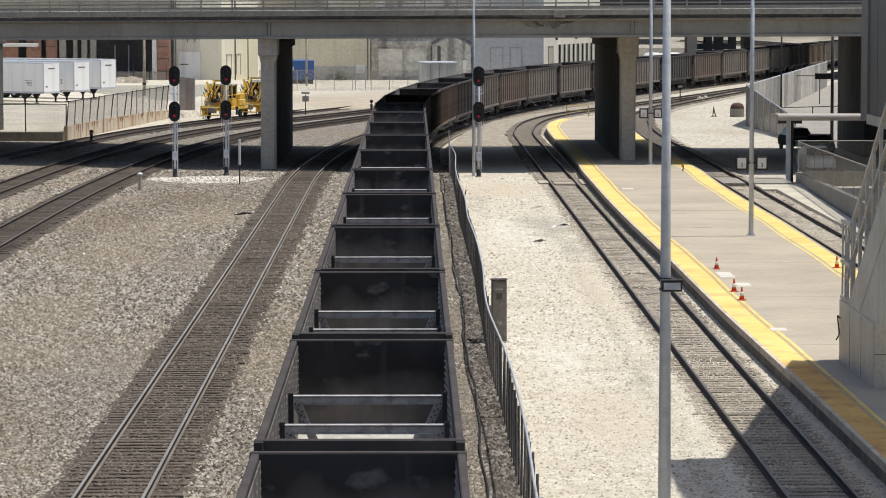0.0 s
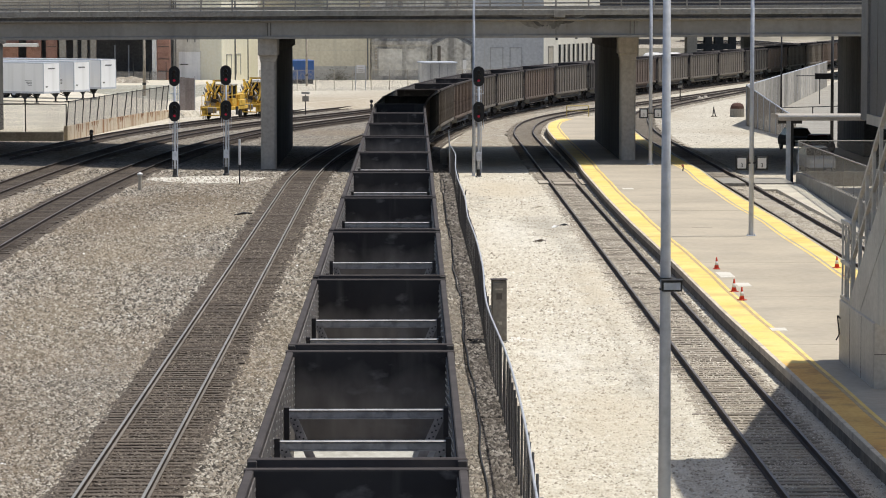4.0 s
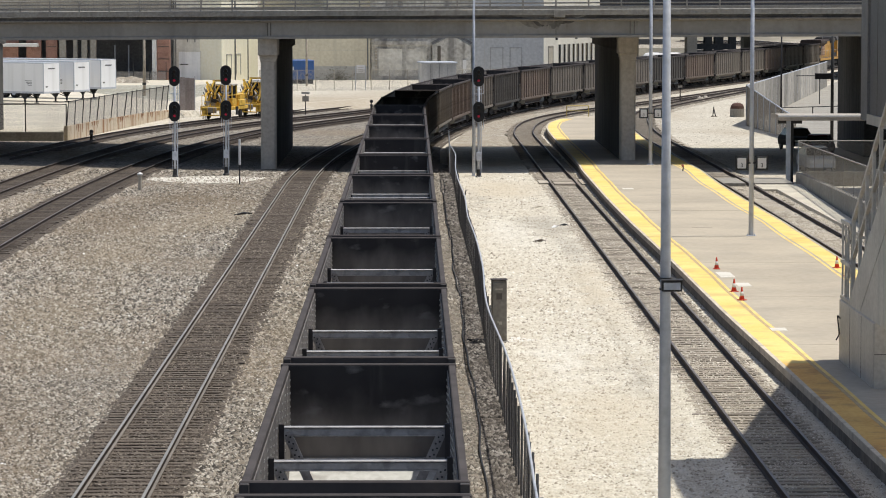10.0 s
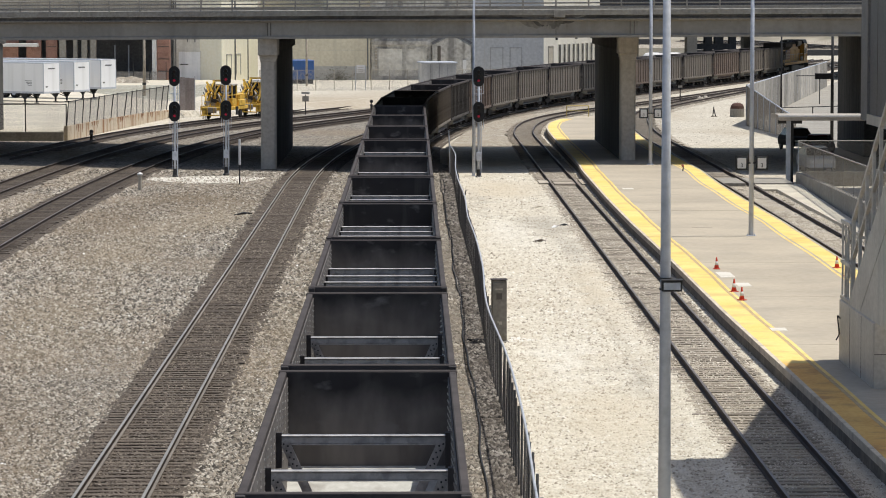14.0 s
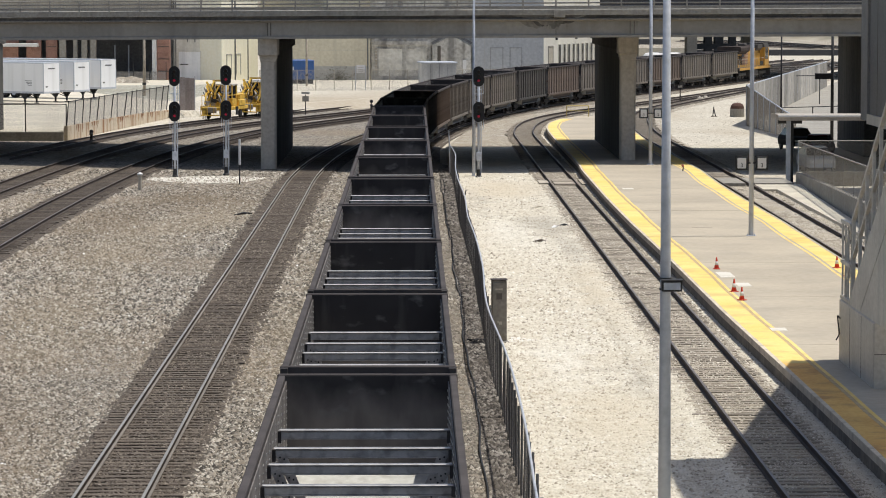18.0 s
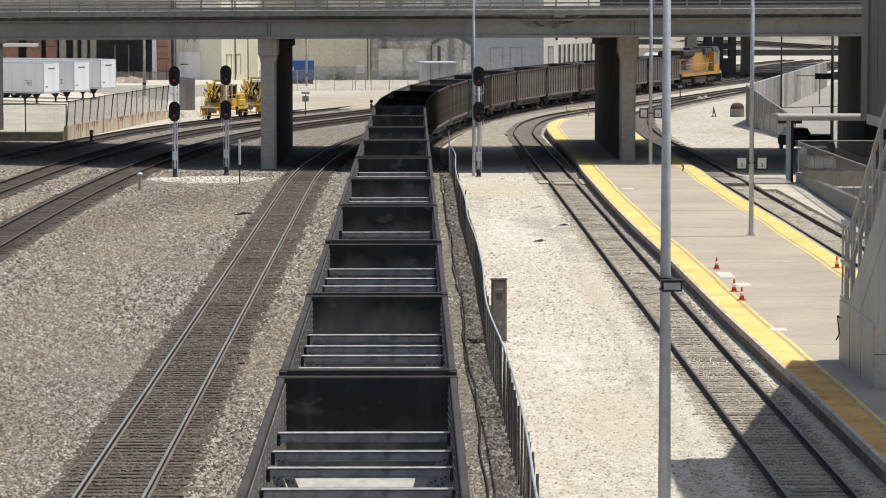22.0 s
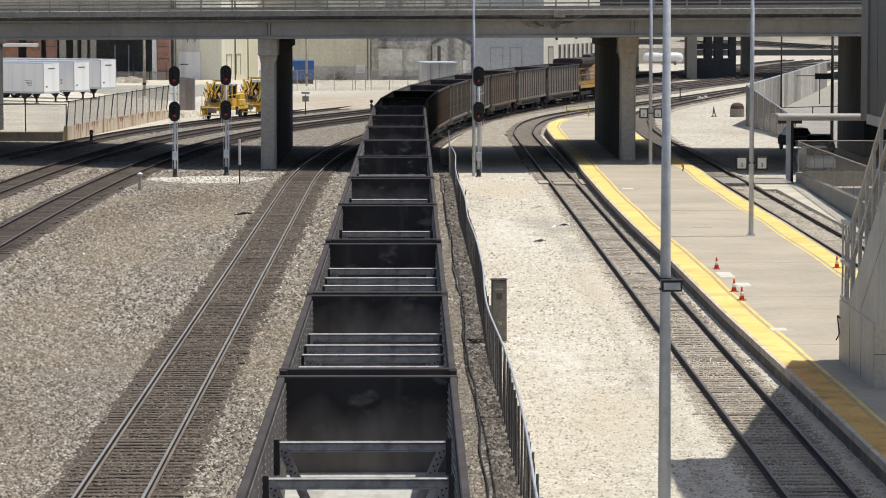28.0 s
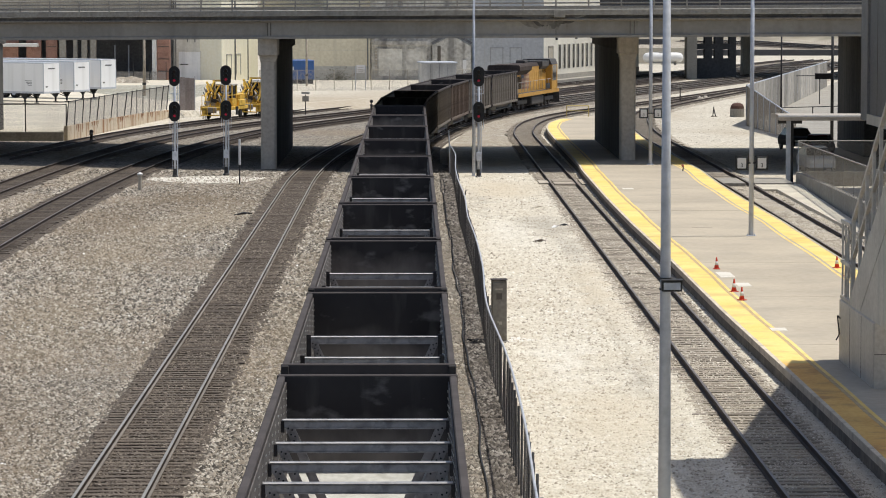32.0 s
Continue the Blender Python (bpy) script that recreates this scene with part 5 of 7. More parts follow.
b.grid([[(lot_edge(y) - 0.3, y, -0.4), (lot_edge(y), y, -0.4), (lot_edge(y), y, z), (lot_edge(y) - 0.3, y, z)] for y, z in ((247.0, 0.85), (262.0, 0.8), (277.0, 0.7), (292.0, 0.5))], caps=True)
part("wall", b, wall_stained, LW)
part("wall", Build().box(-34.5, -26.52, 246.6, 247.2, -0.4, 0.4), concrete, LW, "grey concrete block wall")
LF = thing("lot_fence", (0, 0, 0), "leaning chain-link fence on the retaining wall", "fence")
rnd = random.Random(11)
lot_post = Build().rod((0, 0, 0), (0, 0, 2.25), 0.045, n=6).mesh("fence_post", dark_steel)
for k in range(16):
    y = 247.3 + 2.95 * k
    part("fence_post", lot_post, None, LF, at=pose(lot_edge(y) - 0.15, y, 0.5, rnd.uniform(-4, 4), rnd.uniform(0, 8), 0))
b = Build()
b.grid([[(lot_edge(y) - 0.12, y, 0.6), (lot_edge(y) - 0.0, y, 2.7)] for y in (247.3, 262, 277, 292)], closed=False)
part("netting", b, lot_net, LF)
part("top_rail", Build().rod((-26.15, 247.3, 2.7), (-21.8, 292.0, 2.65), 0.03, n=6), dark_steel, LF)
for k in range(6):
    x = -26.3 - 3.1 * k
    part("fence_post", lot_post, None, LF, at=(x, 247.1, 0.3))
part("top_rail", Build().rod((-26.3, 247.1, 2.5), (-45, 247.1, 2.5), 0.03, n=6), dark_steel, LF)
b = Build().grid([[(-26.3, 247.1, 0.4), (-26.3, 247.1, 2.5)], [(-45, 247.1, 0.4), (-45, 247.1, 2.5)]], closed=False)
part("netting", b, netting, LF)
sheet("wall_foot", [(lot_edge(246.0) + 0.05, 245.6), (lot_edge(262.0) + 0.05, 262.0), (lot_edge(292.0) + 0.05, 292.0), (-10.0, 309.0), (-14.0, 291.0), (-20.5, 270.0), (-23.4, 247.0)], -0.245, dust, "pale dusty ground at the foot of the wall")
# panels of sheet metal at the far end of the fence
sfm = surface("sheet_brown", (0.42, 0.36, 0.335), (0.33, 0.285, 0.265), 0.8, 0.1, big=0.6, small=6, stain=(0.16, 0.12, 0.1), streak=1.4)
sfn = thing("sheet_fence", (0, 0, 0), "brown sheet metal screen at the end of the lot fence", "fence")
for k in range(3):
    part("sheet", Build().box(-20.95 + 0.44 * k, -20.515 + 0.44 * k, 293.0, 293.04 + 0.01 * k, 0.42, 3.4 - 0.05 * k), sfm, sfn)
for x in (-21.0, -19.6):
    part("fence_post", Build().rod((x, 293.1, 0.42), (x, 293.1, 3.5), 0.04, n=6), galvanised, sfn)
# rust that runs down the stained wall
rr = random.Random(9)
for k in range(70):
    y = 247.4 + 44 * rr.random()
    top = float(np.interp(y, [247.0, 262.0, 277.0, 292.0], [0.85, 0.8, 0.7, 0.5]))
    w, h = rr.uniform(0.15, 0.7), rr.uniform(0.15, 0.75)
    outline = ((-0.5, 0), (-0.35, -0.6), (-0.05, -1.0), (0.2, -0.7), (0.5, 0))
    part("rust_stain", Build().grid([[(lot_edge(y + u * w) + e, y + u * w, top + v * h) for u, v in outline] for e in (0.0015, 0.004)], caps=True), rust_run if k % 3 else rust, LW)


# ---- parked trailers ----
def trailer(x, y, z, turn, label):
    t = thing("semi_trailer", pose(x, y, z, 0, 0, turn), label, "trailer", "parked trailers")
    L, W = 13.6, 2.55
    part("box", Build().box(0, W, -L, 0, 1.1, 3.92, chamfer=0.03), trailer_white, t)
    part("roof_rail", Build().box(-0.01, W + 0.01, -L, 0.01, 3.86, 3.98, chamfer=0.02), galvanised, t)
    part("side_rail", Build().box(-0.015, W + 0.015, -L, 0.012, 1.02, 1.2, chamfer=0.015), galvanised, t)
    for u in (0.0, W):
        part("corner_post", Build().box(u - 0.05, u + 0.05, -0.06, 0.02, 1.15, 3.9, chamfer=0.015), galvanised, t)
    # plain bars where the lettering stands
    part("lettering_bar", Build().box(0.75, 1.85, 0.012, 0.018, 3.33, 3.44), tower_dark, t)
    part("lettering_bar", Build().box(1.95, 2.25, 0.012, 0.018, 1.6, 1.72), tower_dark, t)
    for k in range(4):
        part("lettering_bar", Build().box(W + 0.004, W + 0.012, -2.2 + 0.1 * k, -1.4, 2.2 - 0.14 * k, 2.25 - 0.14 * k), tower_dark, t)
    for u in (0.35, W - 0.35):
        g = part("landing_leg", Build().box(u - 0.07, u + 0.07, -2.55, -2.41, 0.1, 1.05), dark_steel, t)
        part("foot", Build().box(u - 0.18, u + 0.18, -2.65, -2.3, 0, 0.08), dark_steel, g)
        part("bracket", Build().grid([[(x, -2.95, 1.02), (x, -2.0, 1.02), (x, -2.36, 0.5), (x, -2.6, 0.5)] for x in (u - 0.09, u + 0.09)], caps=True), dark_steel, g)
        part("brace", Build().beam((u, -2.48, 0.5), (u, -3.4, 1.05), 0.06, 0.06), dark_steel, g)
    part("leg_brace", Build().beam((0.35, -2.48, 0.45), (W - 0.35, -2.48, 0.95), 0.06, 0.06), dark_steel, t)
    part("bogie", Build().box(0.4, W - 0.4, -12.6, -9.6, 0.6, 1.05, chamfer=0.04), dark_steel, t)
    wheel = Build().lathe([(0.2, -0.28), (0.45, -0.28), (0.5, -0.2), (0.5, 0.2), (0.45, 0.28), (0.2, 0.28)], 18).mesh("wheel", signal_black, True)
    for u in (0.3, W - 0.3):
        for v in (-12.1, -10.8):
            w = part("wheel", wheel, None, t, at=pose(u, v, 0.5, 0, 90, 0))
            part("rim", Build().lathe([(0.24, -0.29), (0.24, 0.29)], 12), galvanised, w)
    return t


trailer(-33.7, 311.0, 0.42, -120, "white box trailer parked on its landing legs")
trailer(-31.4, 316.6, 0.42, -120, "white box trailer parked on its landing legs")
trailer(-29.7, 326.0, 0.42, -120, "white box trailer parked on its landing legs")


# ---- yellow track machine ----
machine_grey = surface("machine_grey", (0.4, 0.37, 0.31), (0.25, 0.22, 0.18), 0.6, 0.1, small=9, stain=(0.1, 0.08, 0.06))
def track_machine(m):
    t = thing("track_machine", m, "yellow track maintenance machine with folded arms", "work machine")
    y = machine_yellow
    part("frame", Build().box(-1.1, 1.1, -3.2, 3.2, 0.75, 1.05, chamfer=0.03), y, t)
    part("engine_hood", Build().box(-0.85, 0.85, 1.3, 3.0, 1.05, 2.1, chamfer=0.1), y, t, "yellow engine hood")
    part("radiator", Build().box(-0.7, 0.7, 3.0, 3.12, 1.15, 2.0, chamfer=0.02), dark_steel, t)
    cabm = part("cab", Build().box(-0.95, 0.95, -0.7, 0.5, 1.05, 1.75, chamfer=0.05), y, t, "open yellow cab with dark windows")
    part("cab_glass", Build().box(-0.88, 0.88, -0.62, 0.42, 1.755, 2.85), black_glass, cabm)
    for u in (-0.9, 0.0, 0.9):
        for v in (-0.64, 0.44):
            part("cab_post", Build().box(u - 0.05, u + 0.05, v - 0.05, v + 0.05, 1.755, 2.9), y, cabm)
    for s in (-1, 1):
        part("side_tank", Build().box(s * 1.0 - 0.12, s * 1.0 + 0.12, 0.7, 2.4, 1.06, 1.6, chamfer=0.05), dark_steel if s < 0 else y, t)
        for k in range(4):
            part("rail_post", Build().rod((s * 1.05, -3.0 + 2.0 * k, 1.05), (s * 1.05, -3.0 + 2.0 * k, 2.05), 0.03, n=6), y, t)
        part("hand_rail", Build().rod((s * 1.05, -3.0, 2.05), (s * 1.05, 3.0, 2.05), 0.03, n=6), y, t)
        part("lift_frame", Build().beam((s * 0.55, -1.1, 1.05), (s * 0.55, -1.1, 3.35), 0.14, 0.14).beam((s * 0.55, -1.1, 3.3), (s * 0.75, -2.2, 2.2), 0.12, 0.12), y, t)
        part("hose_loop", Build().rod((s * 0.5, -1.15, 3.2), (s * 0.35, -1.7, 2.3), 0.035, n=6).rod((s * 0.35, -1.7, 2.3), (s * 0.55, -2.1, 1.3), 0.035, n=6), signal_black, t)
    part("cross_beam", Build().beam((-0.7, -1.1, 3.3), (0.7, -1.1, 3.3), 0.14, 0.16), y, t)
    part("valve_block", Build().box(-0.35, 0.35, -1.6, -1.2, 1.3, 2.2, chamfer=0.05), dark_steel, t)
    part("canopy", Build().box(-1.0, 1.0, -0.8, 0.6, 2.9, 2.98, chamfer=0.02), machine_grey, t)
    for s in (-1, 1):
        arm = part("work_arm", Build().beam((s * 0.85, -1.4, 1.0), (s * 0.95, -1.9, 2.9), 0.14, 0.18), y, t)
        part("boom", Build().beam((s * 0.95, -1.9, 2.9), (s * 0.75, -3.0, 1.3), 0.14, 0.16), y, arm)
        part("piston", Build().rod((s * 0.7, -1.2, 1.2), (s * 0.85, -1.75, 2.5), 0.06), dark_steel, arm)
        part("work_head", Build().box(s * 0.8 - 0.2, s * 0.8 + 0.2, -3.2, -2.75, 0.35, 1.0, chamfer=0.06), y, arm)
        part("hydraulic_hose", Build().rod((s * 0.6, -2.2, 2.6), (s * 0.7, -2.9, 1.2), 0.03), signal_black, arm)
        for k in range(3):
            part("tamping_tool", Build().rod((s * 0.8 + 0.18 * (k - 1), -2.9, 0.35), (s * 0.8 + 0.18 * (k - 1), -2.9, -0.02), 0.045), dark_steel, arm)
    part("counterweight", Build().box(-0.4, 0.4, -3.6, -3.2, 0.55, 1.05, chamfer=0.06), machine_grey, t)
    part("front_guard", Build().rod((-0.9, -3.7, 0.35), (0.9, -3.7, 0.35), 0.05, n=6).rod((-0.9, -3.7, 1.15), (0.9, -3.7, 1.15), 0.04, n=6).rod((-0.9, -3.7, 0.35), (-0.9, -3.7, 1.15), 0.04, n=6).rod((0.9, -3.7, 0.35), (0.9, -3.7, 1.15), 0.04, n=6).rod((-0.3, -3.7, 0.35), (-0.3, -3.7, 1.15), 0.03, n=6).rod((0.3, -3.7, 0.35), (0.3, -3.7, 1.15), 0.03, n=6), y, t)
    part("ladder", Build().box(1.12, 1.2, -0.3, 0.2, 0.3, 1.05), dark_steel, t)
    for yy in (-2.0, 2.0):
        for s in (-1, 1):
            part("wheel", WHEEL_SMALL, None, t, at=pose(s * 0.75, yy, 0.36, 0, 90, 0))
    rg = random.Random(21)
    for k in range(26):
        p = Vector((rg.uniform(-1.0, 1.0), rg.uniform(-3.1, -0.9), rg.uniform(1.0, 2.6)))
        q = p + Vector((rg.uniform(-0.5, 0.5), rg.uniform(-0.6, 0.6), rg.uniform(0.2, 1.0)))
        if k % 3:
            part("link_arm", Build().beam(p, q, rg.uniform(0.06, 0.16), rg.uniform(0.08, 0.2)), y if k % 3 == 1 else machine_grey, t)
        else:
            part("hydraulic_hose", Build().rod(p, q, 0.04, n=6), signal_black, t)
    for k in range(8):
        u, v, w = rg.uniform(-0.8, 0.8), rg.uniform(-3.0, -1.0), rg.uniform(1.05, 1.9)
        part("valve_box", Build().box(u - 0.18, u + 0.18, v - 0.15, v + 0.15, w, w + rg.uniform(0.25, 0.5), chamfer=0.03), (y, dark_steel, machine_grey)[k % 3], t)
    part("exhaust_pipe", Build().rod((0.5, 1.7, 2.1), (0.5, 1.7, 2.9), 0.07), dark_steel, t)
    return t


WHEEL_SMALL = Build().lathe([(0.06, -0.09), (0.28, -0.06), (0.4, -0.06), (0.4, -0.03), (0.36, -0.03), (0.36, 0.07), (0.3, 0.07), (0.06, 0.1)], 16).mesh("wheel", wheel_steel, True)
track_machine(pose(-16.5, 285.8, 0.0, 0, 0, -16))
track_machine(pose(-13.7, 294.4, 0.0, 0, 0, -17))


# ---- buildings behind the yard ----
def paint(name, c, k=0.85, stain=0.6, streak=1.2, amount=0.4):
    return surface(name, c, tuple(v * k for v in c), 0.9, big=0.18, small=3.0, bump=0.1, stain=tuple(v * stain for v in c), streak=streak, amount=amount)


def building(name, x, y, turn, w, d, h, m, label, category="building"):
    """A block whose front runs w to its right from its front left corner, with a parapet."""
    t = thing(name, pose(x, y, -0.4, 0, 0, turn), label, category, kind="structure")
    part("wall", Build().box(0, w, 0, d, 0, h), m, t)
    part("parapet", Build().box(-0.1, w + 0.1, -0.08, 0.3, h, h + 0.35), concrete, t)
    part("roof", Build().box(0.0, w, 0.3, d, h, h + 0.12), tower_dark, t)
    return t


def panel(t, name, x0, x1, z0, z1, m, out=0.05, label=""):
    return part(name, Build().box(x0, x1, -out, -0.003, z0 + 0.4, z1 + 0.4), m, t, label)


def framed(t, name, x0, x1, z0, z1, m, frame_m, label=""):
    w = panel(t, name, x0, x1, z0, z1, m, 0.03, label)
    for a, c, e, f in ((x0 - 0.12, x0, z0, z1), (x1, x1 + 0.12, z0, z1), (x0 - 0.12, x1 + 0.12, z1, z1 + 0.12)):
        part("frame", Build().box(a, c, -0.09, -0.004, e + 0.4, f + 0.4), frame_m, w)
    return w


grey_render = paint("grey_render", (0.76, 0.73, 0.65))
tan_render = paint("tan_render", (0.74, 0.675, 0.52), amount=0.3)
cream_render = paint("cream_render", (0.9, 0.87, 0.72), k=0.95, stain=0.85)
blue_grey = paint("blue_grey", (0.54, 0.55, 0.565), stain=0.8, amount=0.3)
white_render = paint("white_render", (0.78, 0.74, 0.64), stain=0.85, amount=0.3)
worn_render = surface("worn_render", (0.6, 0.575, 0.525), (0.42, 0.4, 0.365), 0.95, big=0.45, small=2.5, bump=0.2, stain=(0.17, 0.16, 0.15), streak=0.9, amount=0.8, grain=0.6)
bay_render = surface("bay_render", (0.74, 0.71, 0.64), (0.6, 0.575, 0.52), 0.95, big=0.4, small=2.5, bump=0.2, stain=(0.34, 0.32, 0.29), amount=0.6, grain=0.5)
pale_door = paint("pale_door", (0.84, 0.85, 0.86), k=0.95)
lower_band = paint("lower_band", (0.54, 0.525, 0.48), amount=0.5)

# grey shed with a roller door
t = building("warehouse", -29.6, 402.0, 0, 6.0, 30, 15, grey_render, "grey rendered warehouse with a roller door")
framed(t, "roller_door", 0.75, 3.4, 0.2, 3.8, pale_door, grey_render)
panel(t, "canopy_bracket", 0.9, 1.9, 2.2, 2.3, dark_steel, 0.12)
framed(t, "window", 1.9, 2.7, 5.0, 5.9, grey_render, tower_dark)
for x in (0.1, 0.35):
    panel(t, "drain_pipe", x, x + 0.1, 0, 14, tower_dark, 0.12)
# cream building turned to the sun
t = building("warehouse", -23.5, 401.0, 70, 11.5, 3, 15, cream_render, "cream rendered warehouse in full sun")
framed(t, "door", 1.6, 2.9, 0.9, 3.4, cream_render, lower_band)
framed(t, "door", 4.6, 5.8, 0.9, 3.4, cream_render, lower_band)
panel(t, "drain_pipe", 4.05, 4.2, 0, 14, tower_dark, 0.12)
t = building("warehouse", -19.3, 414.0, 0, 8.0, 20, 15, tan_render, "tan rendered warehouse")
# long tan wall
t = building("warehouse", -16.5, 398.0, 0, 11.3, 24, 8.2, tan_render, "long tan rendered warehouse with a dirty lower band")
part("upper_storey", Build().box(5.5, 11.3, 2.0, 24, 8.4, 15), tan_render, t)
panel(t, "lower_band", 2.4, 11.2, 0.2, 2.1, lower_band, 0.02, "grey stained lower band of the wall")
panel(t, "panel_joint", 2.4, 11.2, 4.05, 4.08, lower_band, 0.006)
panel(t, "drain_pipe", 10.95, 11.1, 0, 7.6, tower_dark, 0.12)
# worn concrete building
t = building("warehouse", -5.15, 399.0, 0, 12.7, 24, 15, worn_render, "weathered concrete building with bricked-up bays")
panel(t, "lintel", 0.0, 12.6, 4.7, 5.2, worn_render, 0.25)
for x0, x1 in ((1.0, 3.9), (4.3, 6.9)):
    framed(t, "bricked_bay", x0, x1, 0.9, 4.2, bay_render, worn_render, "bricked-up bay")
for x in (0.15, 4.05, 7.05, 12.3):
    panel(t, "pilaster", x, x + 0.35, 0, 14, worn_render, 0.18)
for k in range(9):
    panel(t, "quoin", 0.55, 0.8, 1.2 + 0.36 * k, 1.4 + 0.36 * k, kerb_edge, 0.05)
b = Build()
b.prism([(7.6, 0), (12.3, 0), (12.3, 5.0), (9.95, 6.3), (7.6, 5.0)], -1.6, -0.3)
part("gable", b, worn_render, t, "small gabled front")
for a, c in (((7.5, 5.3), (9.95, 6.7)), ((9.95, 6.7), (12.4, 5.3))):
    part("gable_board", Build().beam((a[0], -1.68, a[1]), (c[0], -1.68, c[1]), 0.12, 0.3), tower_dark, t)
panel(t, "door", 11.3, 11.75, 1.2, 2.9, white_paint, 1.66)
panel(t, "opening", 8.2, 8.6, 2.6, 4.6, joint_dark, 1.63)
# blue-grey metal building
door_grey = paint("door_grey", (0.4, 0.405, 0.41))
t = building("warehouse", 7.6, 398.0, 0, 8.45, 24, 15, blue_grey, "blue-grey metal clad warehouse")
for x0, x1 in ((2.0, 3.4), (4.4, 5.7)):
    framed(t, "door", x0, x1, 1.2, 4.3, blue_grey, door_grey)
for k in range(4):
    panel(t, "cladding_joint", 1.2 + 2.1 * k, 1.215 + 2.1 * k, 0.2, 14, tower_grey, 0.006)
# long white building along the tracks
t = building("warehouse", 16.08, 400.0, 73, 52, 8, 15, white_render, "long white rendered building with tall narrow windows")
panel(t, "plinth", 0.0, 52, -0.3, 0.9, concrete, 0.06)
for k in range(14):
    framed(t, "window", 7.4 + 2.35 * k, 8.5 + 2.35 * k, 1.6, 4.6, black_glass, white_render)
framed(t, "door", 2.4, 4.6, 1.2, 4.4, kerb_edge, concrete)
panel(t, "loading_dock", 0.0, 52, -0.4, 0.3, concrete, 1.5)
for x in (6.0, 16.0, 24.0):
    panel(t, "wall_lamp", x, x + 0.3, 5.2, 5.5, dark_steel, 0.25)

# shaded brick hall with columns, behind the trailers
HALL = thing("brick_hall", (0, 0, 0), "dark open brick hall with concrete columns", "building", kind="structure")
part("wall", Build().box(-100, -29.7, 407, 430, -0.4, 15), soot, HALL, "dark recessed back wall")
part("roof", Build().box(-100, -29.7, 399, 406.9, 7.2, 14.5), concrete, HALL)
part("floor", Build().box(-100, -29.7, 400, 406.9, 0.425, 0.44), soot, HALL)
part("side_wall", Build().box(-30.1, -29.72, 401.3, 406.9, 0.45, 7.2), soot, HALL)
for x0, x1 in ((-47.4, -45.6), (-45.0, -43.6), (-31.4, -29.8), (-53.0, -48.4)):
    part("brick_pier", Build().box(x0, x1, 400, 401.2, -0.4, 7.2, chamfer=0.02), brick_red, HALL, "red brick pier")
    for z in (1.4, 2.9, 4.4):
        part("brick_course", Build().box(x0 + 0.1, x1 - 0.1, 399.95, 399.998, z, z + 0.1), joint_dark, HALL)
for x0, x1 in ((-43.3, -42.5), (-41.6, -41.1), (-40.6, -39.9), (-39.5, -38.8), (-31.95, -31.42)):
    part("column", Build().box(x0, x1, 399.5, 400.3, -0.4, 7.2, chamfer=0.03), concrete if x0 < -35 else white_paint, HALL)
for x in (-36.9, -35.2):
    part("pipe", Build().rod((x, 404, 0), (x, 404, 4.6), 0.09, n=8), galvanised, HALL)
part("canopy", Build().box(-62, -45.8, 397.4, 399.4, 4.5, 4.9, chamfer=0.02), white_paint, HALL, "white canopy edge")
hf = thing("lot_fence", (0, 0, 0), "low grey wire fence before the hall", "fence")
for k in range(9):
    part("fence_post", lot_post, None, hf, at=(-46.0 + 2.0 * k, 396.5, 0.42))
part("netting", Build().grid([[(-46, 396.5, 0.45), (-46, 396.5, 1.5)], [(-30, 396.5, 0.45), (-30, 396.5, 1.5)]], closed=False), lot_net, hf)
b = Build()
for k in range(7):
    x = -38.5 + 0.95 * k
    b.lathe([(1.6, 0), (1.2, 0.3), (0.6, 0.55), (0.1, 0.65)], 9, m=pose(x, 386 + (k % 3) * 2.5, 0.41, 0, 0, 40 * k))
tagged(solid("gravel_heap", b, yard_bed, (0, 0, 0), "heaps of pale gravel in the lot", "gravel"), kind="stuff")

# poles and posts at the back
for x, y, h, r, label in ((-27.6, 335.0, 9.0, 0.16, "weathered wooden utility pole"), (-12.1, 372.0, 9.0, 0.14, "weathered wooden utility pole"), (34.4, 303.0, 9.0, 0.09, "black steel pole beside the street"), (31.15, 241.0, 9.0, 0.13, "black steel pole with a dark box"), (-20.0, 396.0, 9.0, 0.07, "thin dark conduit pole")):
    u = thing("utility_pole", (x, y, -0.35), label, "pole", "utility poles")
    part("shaft", Build().rod((0, 0, 0), (0, 0, h), r, r * 0.8, 9), dark_steel if "wood" not in label else pale_tie, u, smooth=True)
    if "wood" in label:
        part("collar", Build().rod((0, 0, 1.9), (0, 0, 2.15), r * 1.3, n=9), dark_steel, u)
    if "box" in label:
        part("box", Build().box(-1.3, -0.1, -0.3, 0.1, 4.9, 5.35, chamfer=0.03), dark_steel, u)

# blue container and the wire fence along the street
ctn = thing("container", pose(-14.4, 381.0, 0.42, 0, 0, 8), "blue steel waste container on the lot", "container")
blue_paint = surface("blue_paint", (0.045, 0.13, 0.36), (0.04, 0.11, 0.3), 0.5, small=9, stain=(0.1, 0.12, 0.2), amount=0.3)
part("body", Build().box(0, 2.9, 0, 5.0, 0.5, 2.75, chamfer=0.04), blue_paint, ctn)
for k in range(5):
    part("rib", Build().box(0.2 + 0.6 * k, 0.3 + 0.6 * k, -0.06, -0.003, 0.6, 2.65), blue_paint, ctn)
part("label_bar", Build().box(0.25, 0.5, -0.07, -0.062, 1.6, 2.0), white_paint, ctn)
part("skid", Build().box(0.1, 2.8, 0.1, 4.9, 0, 0.49), dark_steel, ctn)
SF = thing("street_fence", (0, 0, 0), "grey chain-link fence along the street", "fence")
